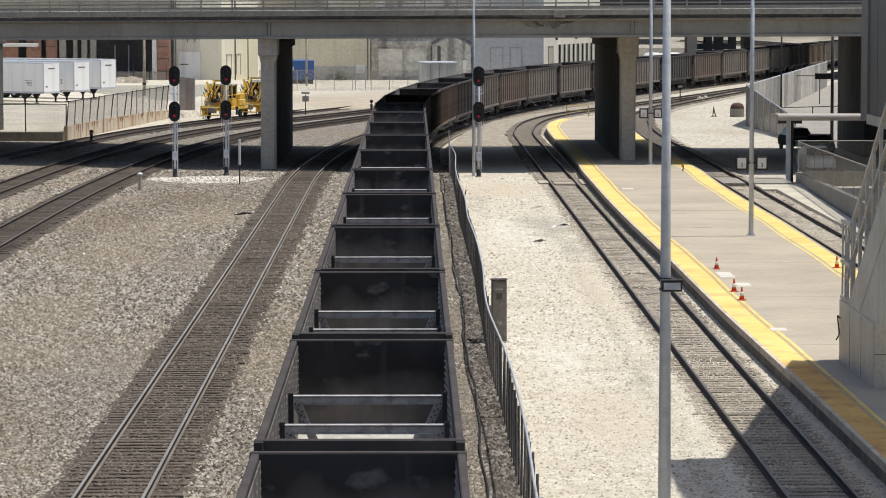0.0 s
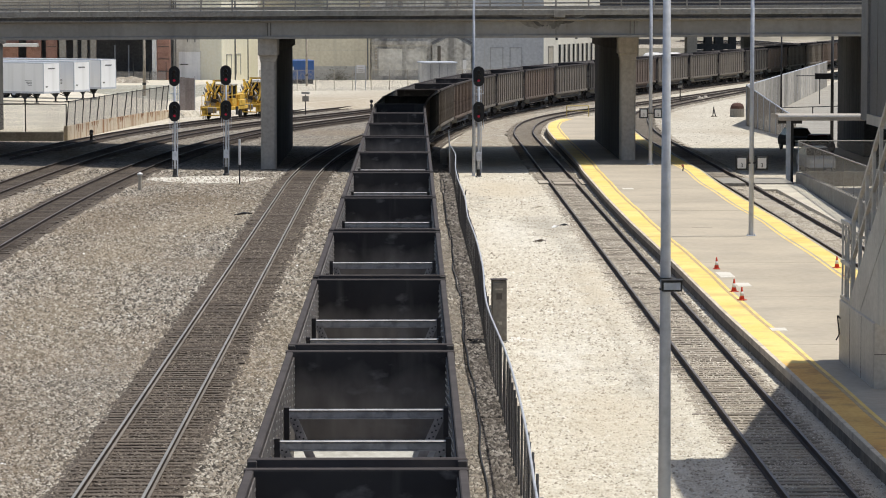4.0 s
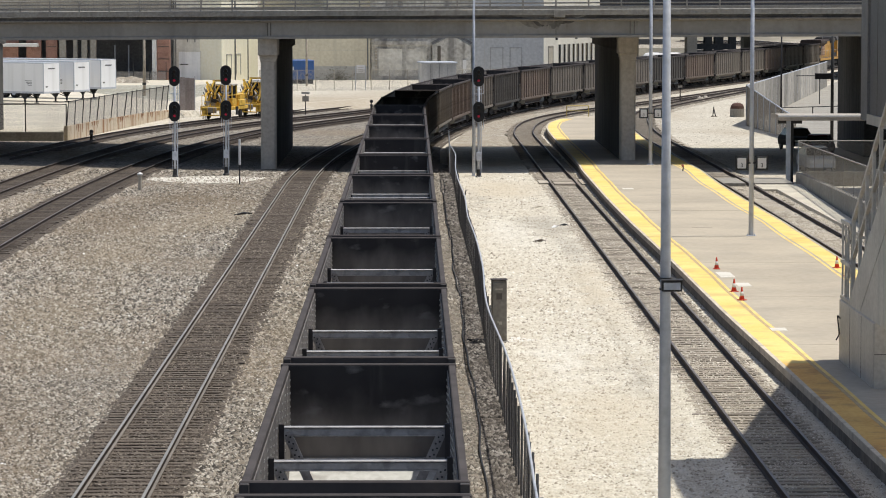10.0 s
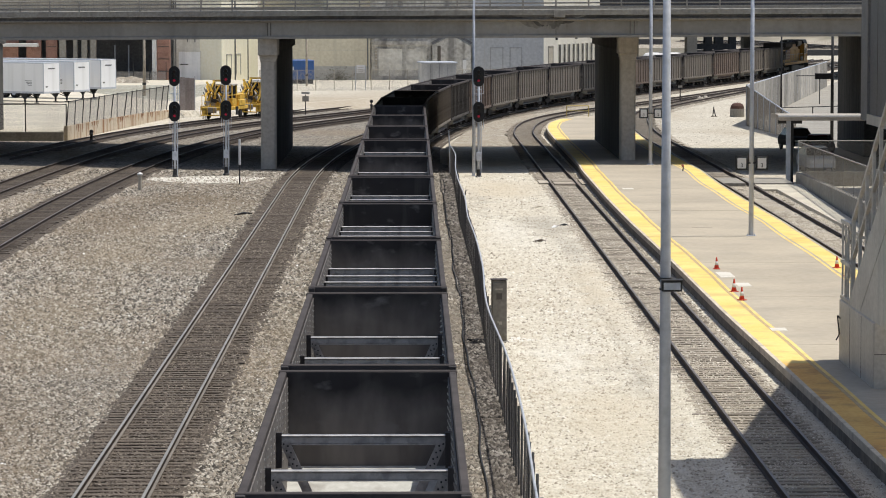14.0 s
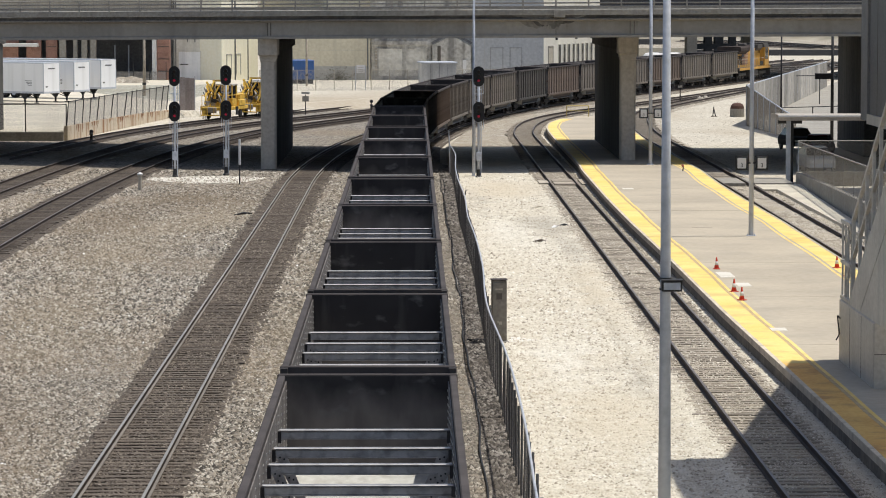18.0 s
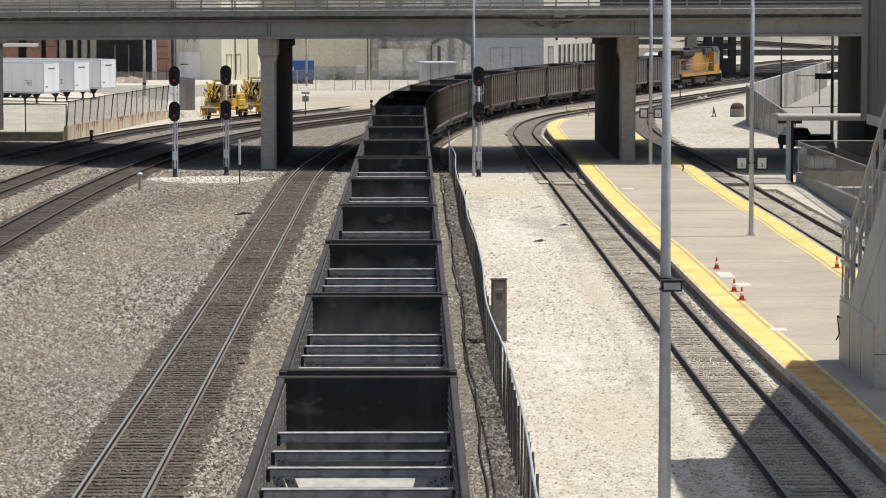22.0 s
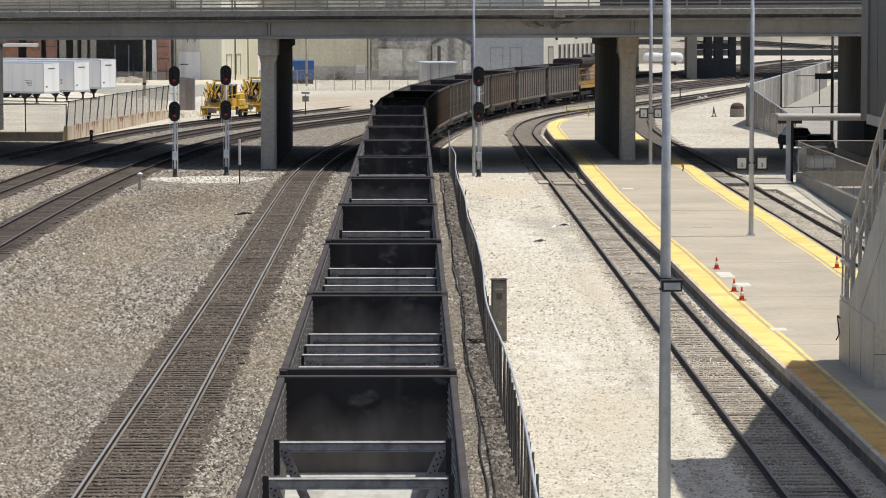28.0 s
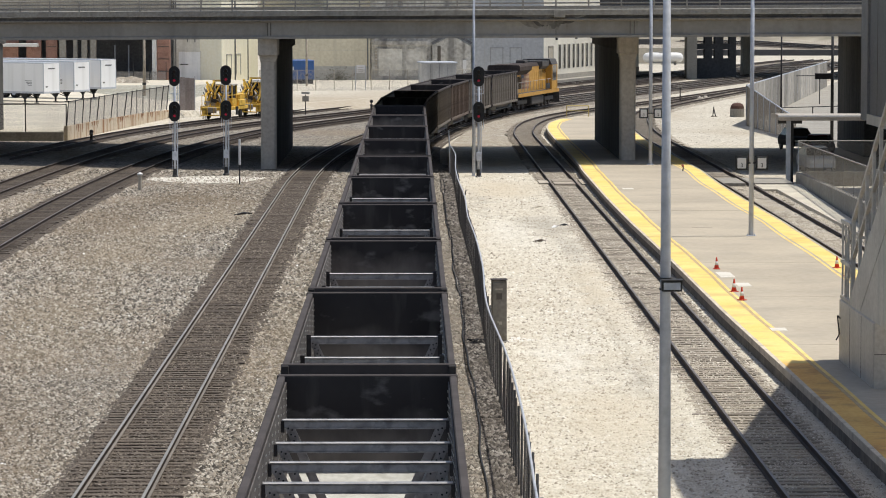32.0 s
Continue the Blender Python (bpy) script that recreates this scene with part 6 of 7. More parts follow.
street_post = Build().rod((0, 0, 0), (0, 0, 2.3), 0.05, n=6).mesh("fence_post", kerb_edge)
for k in range(16):
    part("fence_post", street_post, None, SF, at=(-16.5 + 2.0 * k, 352.0 + 0.35 * k, 0.4))
b = Build().grid([[(-16.5, 352, 0.4), (-16.5, 352, 2.6)], [(14.5, 357.5, 0.4), (14.5, 357.5, 2.6)]], closed=False)
part("netting", b, netting, SF)
part("top_rail", Build().rod((-16.5, 352, 2.65), (14.5, 357.5, 2.65), 0.022, n=6), kerb_edge, SF)
ws = thing("notice_board", pose(-6.2, 354.5, 0.42, 0, 0, 4), "white notice board on two grey posts", "sign")
for x in (0.0, 1.1):
    part("post", Build().rod((x, 0, 0), (x, 0, 2.7), 0.05, n=6), galvanised, ws)
part("board", Build().box(0.1, 1.0, -0.06, -0.01, 1.9, 2.75, chamfer=0.01), white_paint, ws)
for k in range(3):
    part("text_bar", Build().box(0.25, 0.85, -0.066, -0.061, 2.05 + 0.2 * k, 2.11 + 0.2 * k), tower_grey, ws)
sg = thing("trackside_sign", (-9.9, 301.0, -0.3), "small grey sign on a post beside the track", "sign")
part("post", Build().rod((0, 0, 0), (0, 0, 1.9), 0.05, n=6), dark_steel, sg)
part("plate", Build().box(-0.3, 0.3, -0.07, -0.02, 1.25, 1.75, chamfer=0.01), kerb_edge, sg)
part("plate", Build().box(-0.38, 0.38, -0.07, -0.02, 1.95, 2.15, chamfer=0.01), tower_grey, sg)
wb = thing("equipment_hut", pose(1.0, 341.0, -0.3, 0, 0, 5), "pale grey metal equipment hut beside the tracks", "hut")
part("body", Build().box(0, 3.6, 0, 4.2, 0.15, 3.9, chamfer=0.03), surface("hut_grey", (0.62, 0.61, 0.58), (0.5, 0.49, 0.465), 0.7, 0.1, big=0.7, small=5, stain=(0.3, 0.3, 0.3), streak=1.6, amount=0.5), wb)
part("roof", Build().box(-0.12, 3.72, -0.12, 4.3, 3.905, 4.08, chamfer=0.04), galvanised, wb)
for x in (0.9, 1.8, 2.7):
    part("panel_seam", Build().box(x, x + 0.04, -0.02, -0.003, 0.2, 3.85), tower_dark, wb)
bsh = Build()
rnd = random.Random(5)
for k in range(420):
    a, r, z = rnd.uniform(0, 6.28), abs(rnd.gauss(0, 0.75)), abs(rnd.gauss(0, 0.55))
    q = Vector((-9.0 + 1.5 * r * math.cos(a), 396.0 + 0.7 * r * math.sin(a), 0.45 + z))
    m = Matrix.Translation(q) @ Euler((rnd.uniform(0, 6), rnd.uniform(0, 6), rnd.uniform(0, 6))).to_matrix().to_4x4()
    bsh.face([m @ Vector(p) for p in ((-0.12, 0, 0), (0, -0.06, 0.02), (0.12, 0, 0), (0, 0.06, 0.02))])
solid("shrub", bsh, surface("shrub_leaf", (0.06, 0.06, 0.035), (0.09, 0.085, 0.05), 0.8, big=2), (0, 0, 0), "dry dark shrub at the foot of a wall", "shrub")
for x, y, w in ((-15.2, 346.0, 3.6),):
    v = thing("parked_van", pose(x, y, 0.42, 0, 0, 80), "white van parked behind the track machine", "van", "parked vehicles")
    part("body", Build().box(-0.95, 0.95, -w / 2, w / 2, 0.35, 1.5, chamfer=0.12), white_paint, v)
    part("cabin", Build().box(-0.88, 0.88, -w / 2 + 0.5, w / 2 - 1.1, 1.5, 2.1, chamfer=0.15), white_paint, v)
    part("window", Build().box(-0.9, 0.9, -w / 2 + 0.8, w / 2 - 1.4, 1.55, 1.95), black_glass, v)
    for i in (-1, 1):
        for j in (-1, 1):
            part("wheel", WHEEL_SMALL, None, v, at=pose(i * 0.85, j * (w / 2 - 0.85), 0.38, 0, 90, 0))


# ---- the street side ----
def wall_fence(p, q, h0, h1, label, panels, m=None):
    t = thing("panel_fence", (0, 0, 0), label, "fence")
    p, q = Vector(p), Vector(q)
    for k in range(panels):
        a, c = p.lerp(q, k / panels), p.lerp(q, (k + 0.985) / panels)
        ha, hc = h0 + (h1 - h0) * k / panels, h0 + (h1 - h0) * (k + 1) / panels
        n = (c - a).normalized().cross(Vector((0, 0, 1))) * (0.012 if m else 0.06)
        b = Build().grid([[a - n, a + n, a + n + Vector((0, 0, ha)), a - n + Vector((0, 0, ha))], [c - n, c + n, c + n + Vector((0, 0, hc)), c - n + Vector((0, 0, hc))]], caps=True)
        part("panel", b, m or fence_grey, t)
        part("fence_post", Build().rod(a, a + Vector((0, 0, ha + 0.12)), 0.07, n=6), galvanised, t)
    part("top_rail", Build().rod(p + Vector((0, 0, h0 + 0.04)), q + Vector((0, 0, h1 + 0.04)), 0.06, n=6), galvanised, t)
    return t


fence_grey = surface("fence_grey", (0.40, 0.375, 0.335), (0.3, 0.28, 0.25), 0.9, big=0.4, small=5, stain=(0.17, 0.155, 0.135), amount=0.6, vary=0.4)
wall_fence((28.5, 277.0, -0.35), (50.5, 396.0, -0.35), 3.4, 3.0, "tall grey panel fence along the tracks", 24)
wall_fence((28.5, 277.0, -0.35), (29.3, 248.0, -0.35), 3.4, 1.7, "rusty mesh fence that falls towards the street", 8, rusty_net)
sheet("street", [(29.6, 100), (90, 100), (90, 420), (55, 420), (29.2, 280)], -0.31, concrete, "grey concrete street beyond the fence")
sf = thing("street_railing", (0, 0, 0), "thin steel railing along the street", "railing")
part("rail", Build().rod((33.0, 290, 0.75), (42, 296, 0.75), 0.04, n=6), dark_steel, sf)
part("rail", Build().rod((39.0, 330, 2.6), (52, 335, 2.6), 0.04, n=6), dark_steel, sf)
for x, y, h in ((33.0, 290, 0.75), (36.0, 292, 0.75), (39.0, 294, 0.75), (41.5, 331, 2.6), (46.5, 333, 2.6)):
    part("post", Build().rod((x, y, -0.35), (x, y, h), 0.05, n=6), dark_steel, sf)


def motor_car(m, paint_m, label, tall):
    c = thing("parked_car", m, label, "car", "parked vehicles")
    h = 0.25 if tall else 0.0
    b = Build()
    b.grid([[(-w, y, 0.35), (w, y, 0.35), (w + 0.04, y, z * 0.7), (w - 0.05, y, z), (-w + 0.05, y, z), (-w - 0.04, y, z * 0.7)] for y, w, z in ((-2.3, 0.78, 0.85), (-2.1, 0.88, 0.98 + h), (-0.9, 0.9, 1.05 + h), (1.7, 0.9, 1.06 + h), (2.25, 0.86, 1.0 + h), (2.35, 0.8, 0.85))], caps=True)
    part("body", b, paint_m, c)
    cb = Build()
    cb.grid([[(-w, y, z0), (w, y, z0), (w2, y2, z1), (-w2, y2, z1)] for y, y2, w, w2, z0, z1 in ((-1.0, -0.35, 0.82, 0.66, 1.04 + h, 1.5 + h), (1.9, 1.35, 0.82, 0.66, 1.04 + h, 1.52 + h))], caps=True)
    part("cabin", cb, black_glass, c, "dark glass cabin")
    part("roof", Build().box(-0.67, 0.67, -0.4, 1.4, 1.5 + h, 1.56 + h, chamfer=0.02), paint_m, c)
    part("bumper", Build().box(-0.8, 0.8, -2.42, -2.3, 0.35, 0.6, chamfer=0.03), galvanised, c)
    for s in (-1, 1):
        part("headlight", Build().box(s * 0.65 - 0.16, s * 0.65 + 0.16, -2.36, -2.3, 0.66, 0.82, chamfer=0.02), white_paint, c)
        for y in (-1.45, 1.5):
            w = part("wheel", WHEEL_SMALL, None, c, at=pose(s * 0.82, y, 0.36, 0, 90, 0))
    return c


motor_car(pose(27.6, 232.5, -0.3, 0, 0, 8), surface("car_black", (0.02, 0.021, 0.024), (0.016, 0.017, 0.019), 0.7, small=20, bump=0.0, spec=0.05), "black car parked in the shade of the bridge", False)
motor_car(pose(27.7, 221.5, -0.3, 0, 0, -14), surface("car_red", (0.12, 0.022, 0.02), (0.1, 0.018, 0.017), 0.5, small=20, bump=0.0, spec=0.25), "dark red car parked behind the ramp railing", False)
motor_car(pose(25.45, 204.5, -0.32, 0, 0, 3), surface("car_silver", (0.62, 0.62, 0.6), (0.55, 0.55, 0.54), 0.35, 0.2, small=20, bump=0.0), "pale silver car parked behind the ramp railing", False)

# drum, boards and debris on the pale ground
dr = thing("concrete_drum", (29.7, 297.0, -0.34), "half-buried concrete ring with a rusty lid", "drum")
part("ring", Build().rod((0, 0, 0), (0, 0, 0.75), 0.66, n=20), concrete, dr)
part("lid", Build().lathe([(0.64, 0.751), (0.6, 1.0), (0.45, 1.2), (0.2, 1.3), (0.02, 1.32)], 20), surface("rust_lid", (0.13, 0.07, 0.055), (0.1, 0.055, 0.045), 0.9, small=9), dr)
rk = Build()
rnd = random.Random(8)
for k in range(26):
    s = rnd.uniform(0.12, 0.42)
    rk.lathe([(s, 0), (s * 0.95, s * 0.4), (s * 0.5, s * 0.8), (0.02, s * 0.85)], 6, m=pose(31.0 + rnd.gauss(0, 1.0), 345 + rnd.gauss(0, 2.5), -0.34, rnd.uniform(-12, 12), rnd.uniform(-12, 12), rnd.uniform(0, 90)))
tagged(solid("rubble", rk, kerb_edge, (0, 0, 0), "pale broken rocks by the track", "rubble"), kind="stuff")
for x, y, h in ((27.6, 335.0, 1.6),):
    mp = thing("marker_post", (x, y, -0.34), "thin dark marker post in the pale gravel", "post")
    part("shaft", Build().rod((0, 0, 0), (0, 0, h), 0.06, n=6), dark_steel, mp)
    part("plate", Build().box(-0.22, 0.22, -0.06, 0.0, h, h + 0.22), kerb_edge, mp)
ab = thing("barricade", pose(27.6, 297.5, -0.34, 0, 0, 20), "small dark trestle barricade", "barricade")
for s in (-1, 1):
    part("leg", Build().beam((s * 0.2 + 0.05, 0.1 * s, 0), (0.02, 0, 0.8 - 0.12 * s), 0.06, 0.08), dark_steel, ab)
part("board", Build().beam((-0.28, -0.06, 0.05), (0.3, -0.02, 0.0), 0.1, 0.1), tie_wood, ab)

# ---- far side: viaduct, tank, slope and far tracks ----
VD = thing("rail_viaduct", (0, 0, 0), "dark concrete rail viaduct with open bays", "viaduct", kind="structure")
part("pier", Build().box(36.3, 37.65, 430, 434, -0.4, 9.2, chamfer=0.05), concrete, VD)
part("wall", Build().box(37.66, 43.2, 434, 436, -0.4, 2.35), dark_wall, VD)
part("wall", Build().box(37.66, 43.2, 434, 436, 3.55, 4.3), dark_wall, VD)
part("wall", Build().box(37.66, 43.2, 434, 436, 5.6, 9.2), dark_wall, VD)
for x0, x1 in ((37.66, 38.0), (39.0, 40.0), (40.35, 41.5), (42.3, 43.2)):
    part("mullion", Build().box(x0, x1, 433.9, 436.1, 2.2, 5.8), dark_wall, VD)
part("pier", Build().box(45.4, 46.9, 446, 450, -0.4, 9.2, chamfer=0.05), concrete, VD)
part("deck", Build().box(24.0, 140, 428, 462, 9.2, 10.6), dark_wall, VD)
part("girder", Build().box(24.0, 140, 428.2, 429.4, 8.4, 9.2), dark_wall, VD)
part("retaining_wall", Build().box(44, 140, 600, 602, -0.4, 0.74), dark_wall, VD)
tk = thing("storage_tank", pose(36.9, 521.0, -0.4, 0, 0, 0), "long white horizontal storage tank on supports", "tank")
b = Build().lathe([(0.05, 0.0), (0.45, 0.12), (0.72, 0.4), (0.82, 0.9), (0.82, 5.6), (0.72, 6.1), (0.42, 6.4), (0.05, 6.5)], 20, m=pose(0, 0, 1.2, 0, 90, 0))
part("shell", b, white_paint, tk, smooth=True)
for x in (1.2, 3.2, 5.2):
    part("saddle", Build().box(x - 0.15, x + 0.15, -0.6, 0.6, 0, 0.6), concrete, tk)
part("catwalk", Build().box(2.6, 4.2, -0.4, 0.4, 2.0, 2.12), tower_grey, tk)
part("far_wall", Build().box(30, 46, 530, 531, -0.4, 2.2), lot_concrete, VD, "pale wall behind the tank")
part("kerb_wall", Build().box(28, 42, 540, 541, 2.6, 3.5), dark_wall, VD)
slope_soil = surface("slope_soil", (0.36, 0.32, 0.25), (0.24, 0.215, 0.17), 0.95, big=0.04, small=0.12, bump=0.4, stain=(0.13, 0.125, 0.08), amount=0.6, grain=0.5)
b = Build()
rows = []
for j in range(12):
    y = 700 + 22 * j
    rows.append([(x, y + 4 * math.sin(x * 0.09), -0.4 + 2.6 * j * (1 + 0.25 * math.sin(x * 0.05 + j))) for x in range(-140, 260, 12)])
b.grid(rows, closed=False)
solid("hillside", b, slope_soil, (0, 0, 0), "dry brown hillside behind the yard", "hill", kind="structure")
for k, (x, y, tr) in enumerate(((58.0, 470.0, 0.62), (66.0, 500.0, 0.7), (47.0, 450.0, 0.45))):
    ln = Line(x - 30, y - 60, [y - 60, y + 30, 900], [tr * 0.4, tr, tr * 1.3], 260)
    railway_track("far", ln, y - 50, y + 160, bed_stone, tie_wood, rail_top, "distant track fanning out on pale ground")

# the raised far yard with its tracks, above the dark wall
sheet("far_terrace", [(44, 602.1), (160, 602.1), (200, 760), (20, 760), (20, 660)], 0.72, yard_bed, "pale gravel terrace of the far yard")
for x, y, h0, h1 in ((59.0, 708.0, 3.05, 2.9), (66.5, 708.0, 3.07, 2.93), (72.0, 708.0, 3.07, 2.97)):
    ln = Line(x, y, [y, y + 100], [h0, h1], 106)
    far = railway_track("far", ln, y, y + 102, bed_stone, tie_wood, rail_top, "distant track crossing the pale terrace")
    far.matrix_basis = Matrix.Translation((0, 0, 1.1))


# ---- the coal train ----
PITCH = 16.07
BODY = 14.85


def coal_car(bars, side, label):
    """An open-top coal gondola: high ribbed sides, sloping ends inside, cross bars with struts, two trucks."""
    car = thing("coal_gondola", (0, 0, 0), label, "gondola car", "coal train cars")
    L, W, T = BODY / 2, 1.635, 3.8
    for s in (-1, 1):
        wall = part("side_wall", Build().box(-0.02, 0.02, -L + 0.06, L - 0.06, 1.15, 3.64), [side], car, at=(s * (W - 0.115), 0, 0))
        part("top_chord", Build().box(-0.065, 0.065, -L + 0.05, L - 0.05, 3.65, T, chamfer=0.018), chord_grey, car, at=(s * (W - 0.065), 0, 0))
        part("side_sill", Build().box(-0.06, 0.06, -L, L, 1.02, 1.22, chamfer=0.012), side, car, at=(s * (W - 0.07), 0, 0))
        lining = part("lining", Build().box(-0.01, 0.01, -L + 0.11, L - 0.11, 1.2, 3.7), lining_worn, car, "worn grey riveted inner plate", at=(s * (W - 0.148), 0, 0))
        tagged(part("rivets", RIVETS, None, lining, "shiny worn rivet heads", at=pose(0, 0, 0, 0, 0, 0 if s < 0 else 180)), kind="stuff")
        rib = POSTS[side.name]
        for i in range(13):
            y = -L + 0.35 + i * (BODY - 0.7) / 12
            part("side_post", rib, None, wall, at=pose(s * 0.02, y, 0, 0, 0, 0 if s > 0 else 180))
        # ends
        part("end_wall", Build().box(-W + 0.12, W - 0.12, -0.04, 0.04, 1.3, 3.79), end_worn, car, "coal-blackened end wall", at=(0, s * (L - 0.06), 0))
        part("end_beam", Build().box(-W - 0.02, W + 0.02, -0.065, 0.065, 3.6, T + 0.025, chamfer=0.02), chord_grey, car, at=(0, s * (L - 0.02), 0))
        # Beam ends as black blocks: the shade on them is put into the colour.
        for sx in (-1, 1):
            part("corner_block", Build().box(-0.07, 0.07, -0.06, 0.06, 3.56, 3.8, chamfer=0.01), coal_black, car, at=(sx * (W - 0.06), s * (L + 0.11), 0))
        part("end_rib", Build().box(-W + 0.05, W - 0.05, -0.05, 0.05, 2.35, 2.5, chamfer=0.015), side, car, at=(0, s * (L + 0.03), 0))
        part("end_sill", Build().box(-W + 0.1, W - 0.1, -0.16, 0.16, 0.92, 1.2, chamfer=0.02), running_gear, car, at=(0, s * (L - 0.02), 0))
        for k in range(4):
            part("mark_bar", MARK, None, car, at=pose(s * (0.72 + 0.13 * k), s * (L + 0.03), 3.47, 0, 0, 0))
        b = Build()
        for k in range(6):
            b.rod((-0.22, 0, 1.25 + 0.38 * k), (0.22, 0, 1.25 + 0.38 * k), 0.014, n=5)
        for sx in (-1, 1):
            b.rod((0.22 * sx, 0, 1.1), (0.22 * sx, 0, 3.3), 0.016, n=5)
        part("end_ladder", b, running_gear, car, at=(s * (W - 0.45), s * (L + 0.12), 0))
        # floor that slopes down from the ends to the tubs
        b = Build()
        b.grid([[(-W + 0.16, s * y, z), (W - 0.16, s * y, z)] for y, z in ((L - 0.1, 2.05), (L - 2.5, 1.25), (L - 2.6, 0.6), (0.02, 0.6))], closed=False)
        part("slope_sheet", b, floor_worn, car, "scoured pale sloping floor plate")
        # hanging tub between the trucks
        b = Build()
        b.prism([(-1.42, 1.1), (-1.05, 0.48), (1.05, 0.48), (1.42, 1.1)], 0, L - 2.75)
        part("tub", b, side, car, at=(0, 0 if s > 0 else -(L - 2.75), 0))
        # coupler and draft gear
        b = Build()
        b.box(-0.11, 0.11, 0, 0.42, -0.1, 0.12, chamfer=0.02)
        b.box(-0.16, 0.16, 0.3, 0.46, -0.15, 0.17, chamfer=0.03)
        part("coupler", b, running_gear, car, at=pose(0, s * (L + 0.02), 0.86, 0, 0, 0 if s > 0 else 180))
    for i, y in enumerate(bars):
        part("cross_bar", CROSS_BAR, None, car, "steel cross bar with a shiny worn top", at=(0, y, 3.3))
        for sx in (-1, 1):
            part("gusset", GUSSET if len(bars) < 3 else SHORT_GUSSET, None, car, at=pose(sx * 1.44, y, 3.3, 0, 0, 0 if sx > 0 else 180))
            if bars == FOUR and i in (0, 3):
                continue
            part("strut", STRUT if sx > 0 else STRUT_BACK, None, car, at=pose(sx * 1.46, y, 3.24, 0, 0, 0 if sx > 0 else 180))
    part("centre_sill", Build().prism([(-0.25, 0.75), (0.25, 0.75), (0.12, 1.05), (-0.12, 1.05)], -L, L), running_gear, car)
    for s in (-1, 1):
        tk = part("truck", Build().box(-0.95, 0.95, -0.16, 0.16, 0.35, 0.6, chamfer=0.03), running_gear, car, at=(0, s * (L - 1.55), 0))
        for sx in (-1, 1):
            part("side_frame", SIDE_FRAME, None, tk, at=(sx * 1.0, 0, 0))
            for sy in (-1, 1):
                part("wheel", WHEEL, None, tk, at=pose(sx * 0.74, sy * 0.89, 0.46, 0, 90, 0))
    return car


RIVETS = Build()
for i in range(13):
    for u in (-0.06, 0.06):
        for k in range(9):
            y, z = -BODY / 2 + 0.35 + i * (BODY - 0.7) / 12 + u, 2.55 + 0.125 * k
            RIVETS.box(0.0105, 0.022, y - 0.014, y + 0.014, z - 0.014, z + 0.014)
RIVETS = RIVETS.mesh("rivets", rivet_steel)
MARK = Build().box(-0.035, 0.035, -0.085, 0.085, -0.05, 0.09).mesh("mark_bar", kerb_edge)
POSTS = {m.name: Build().grid([[(0.0, -0.075, z), (0.09, -0.055, z), (0.09, 0.055, z), (0.0, 0.075, z)] for z in (1.2, 3.63)], caps=True).mesh("side_post", m) for m in (car_side, car_brown, car_dark)}
CROSS_BAR = Build().box(-1.46, 1.46, -0.04, 0.04, -0.095, 0.02, slot=0, chamfer=0.008).box(-1.46, 1.46, -0.065, 0.065, 0.021, 0.06, slot=1, chamfer=0.014).box(-1.46, 1.46, -0.06, 0.06, -0.115, -0.096, slot=0, chamfer=0.006).mesh("cross_bar", [web_steel, bar_steel])
GUSSET = Build().grid([[(-0.06, y, 0.1), (0.03, y, 0.1), (0.03, y, -0.5), (-0.06, y, -0.5)] for y in (-0.09, 0.09)], caps=True).mesh("gusset", coal_black)
SHORT_GUSSET = Build().box(-0.025, 0.03, -0.09, 0.09, -0.17, 0.03).mesh("gusset", coal_black)
def strut(face):
    """Two flat bars that brace a cross bar against the floor, with bolt heads on the face turned outward."""
    b = Build()
    for y in (-0.055, 0.055):
        b.beam((-0.12, y, 0.02), (-0.82, y, -1.55), 0.02, 0.15)
    for k in range(4):
        for u in (-0.035, 0.035):
            x, z = -0.15 - 0.05 * k + u, -0.05 - 0.112 * k + u * 0.44
            b.rod((x, face * 0.064, z), (x, face * 0.076, z), 0.017, n=6, slot=1)
    return b.mesh("strut", [web_steel, signal_black])


STRUT, STRUT_BACK = strut(-1), strut(1)
WHEEL = Build().lathe([(0.05, -0.09), (0.1, -0.07), (0.34, -0.06), (0.42, -0.065), (0.505, -0.065), (0.505, -0.035), (0.46, -0.03), (0.455, 0.07), (0.4, 0.07), (0.36, 0.03), (0.14, 0.03), (0.1, 0.1), (0.05, 0.1)], 20).mesh("wheel", wheel_steel, True)
SIDE_FRAME = Build().grid([[(x, y, z) for y, z in ((-1.15, 0.42), (-1.15, 0.62), (-0.75, 0.68), (-0.3, 0.74), (0.3, 0.74), (0.75, 0.68), (1.15, 0.62), (1.15, 0.42), (0.75, 0.36), (0.35, 0.2), (-0.35, 0.2), (-0.75, 0.36))] for x in (-0.08, 0.08)], caps=True).mesh("side_frame", running_gear)

TWO, FOUR, SPREAD = (-2.1, 2.0), (-3.05, -0.85, 1.0, 3.25), (-2.7, -0.5, 1.75, 4.7)
KINDS = {"a": coal_car(TWO, car_dark, "blackened empty coal gondola with two cross bars"),
         "b": coal_car(FOUR, car_dark, "blackened empty coal gondola with four cross bars"),
         "c": coal_car(TWO, car_side, "grey empty coal gondola with two cross bars"),
         "d": coal_car(FOUR, car_side, "grey empty coal gondola with four cross bars"),
         "e": coal_car(TWO, car_brown, "brown empty coal gondola with two cross bars"),
         "f": coal_car(FOUR, car_brown, "brown empty coal gondola with four cross bars"),
         "g": coal_car(SPREAD, car_dark, "blackened empty coal gondola with four wide-set braced cross bars"),
         "h": coal_car(SPREAD, car_side, "grey empty coal gondola with four wide-set braced cross bars")}
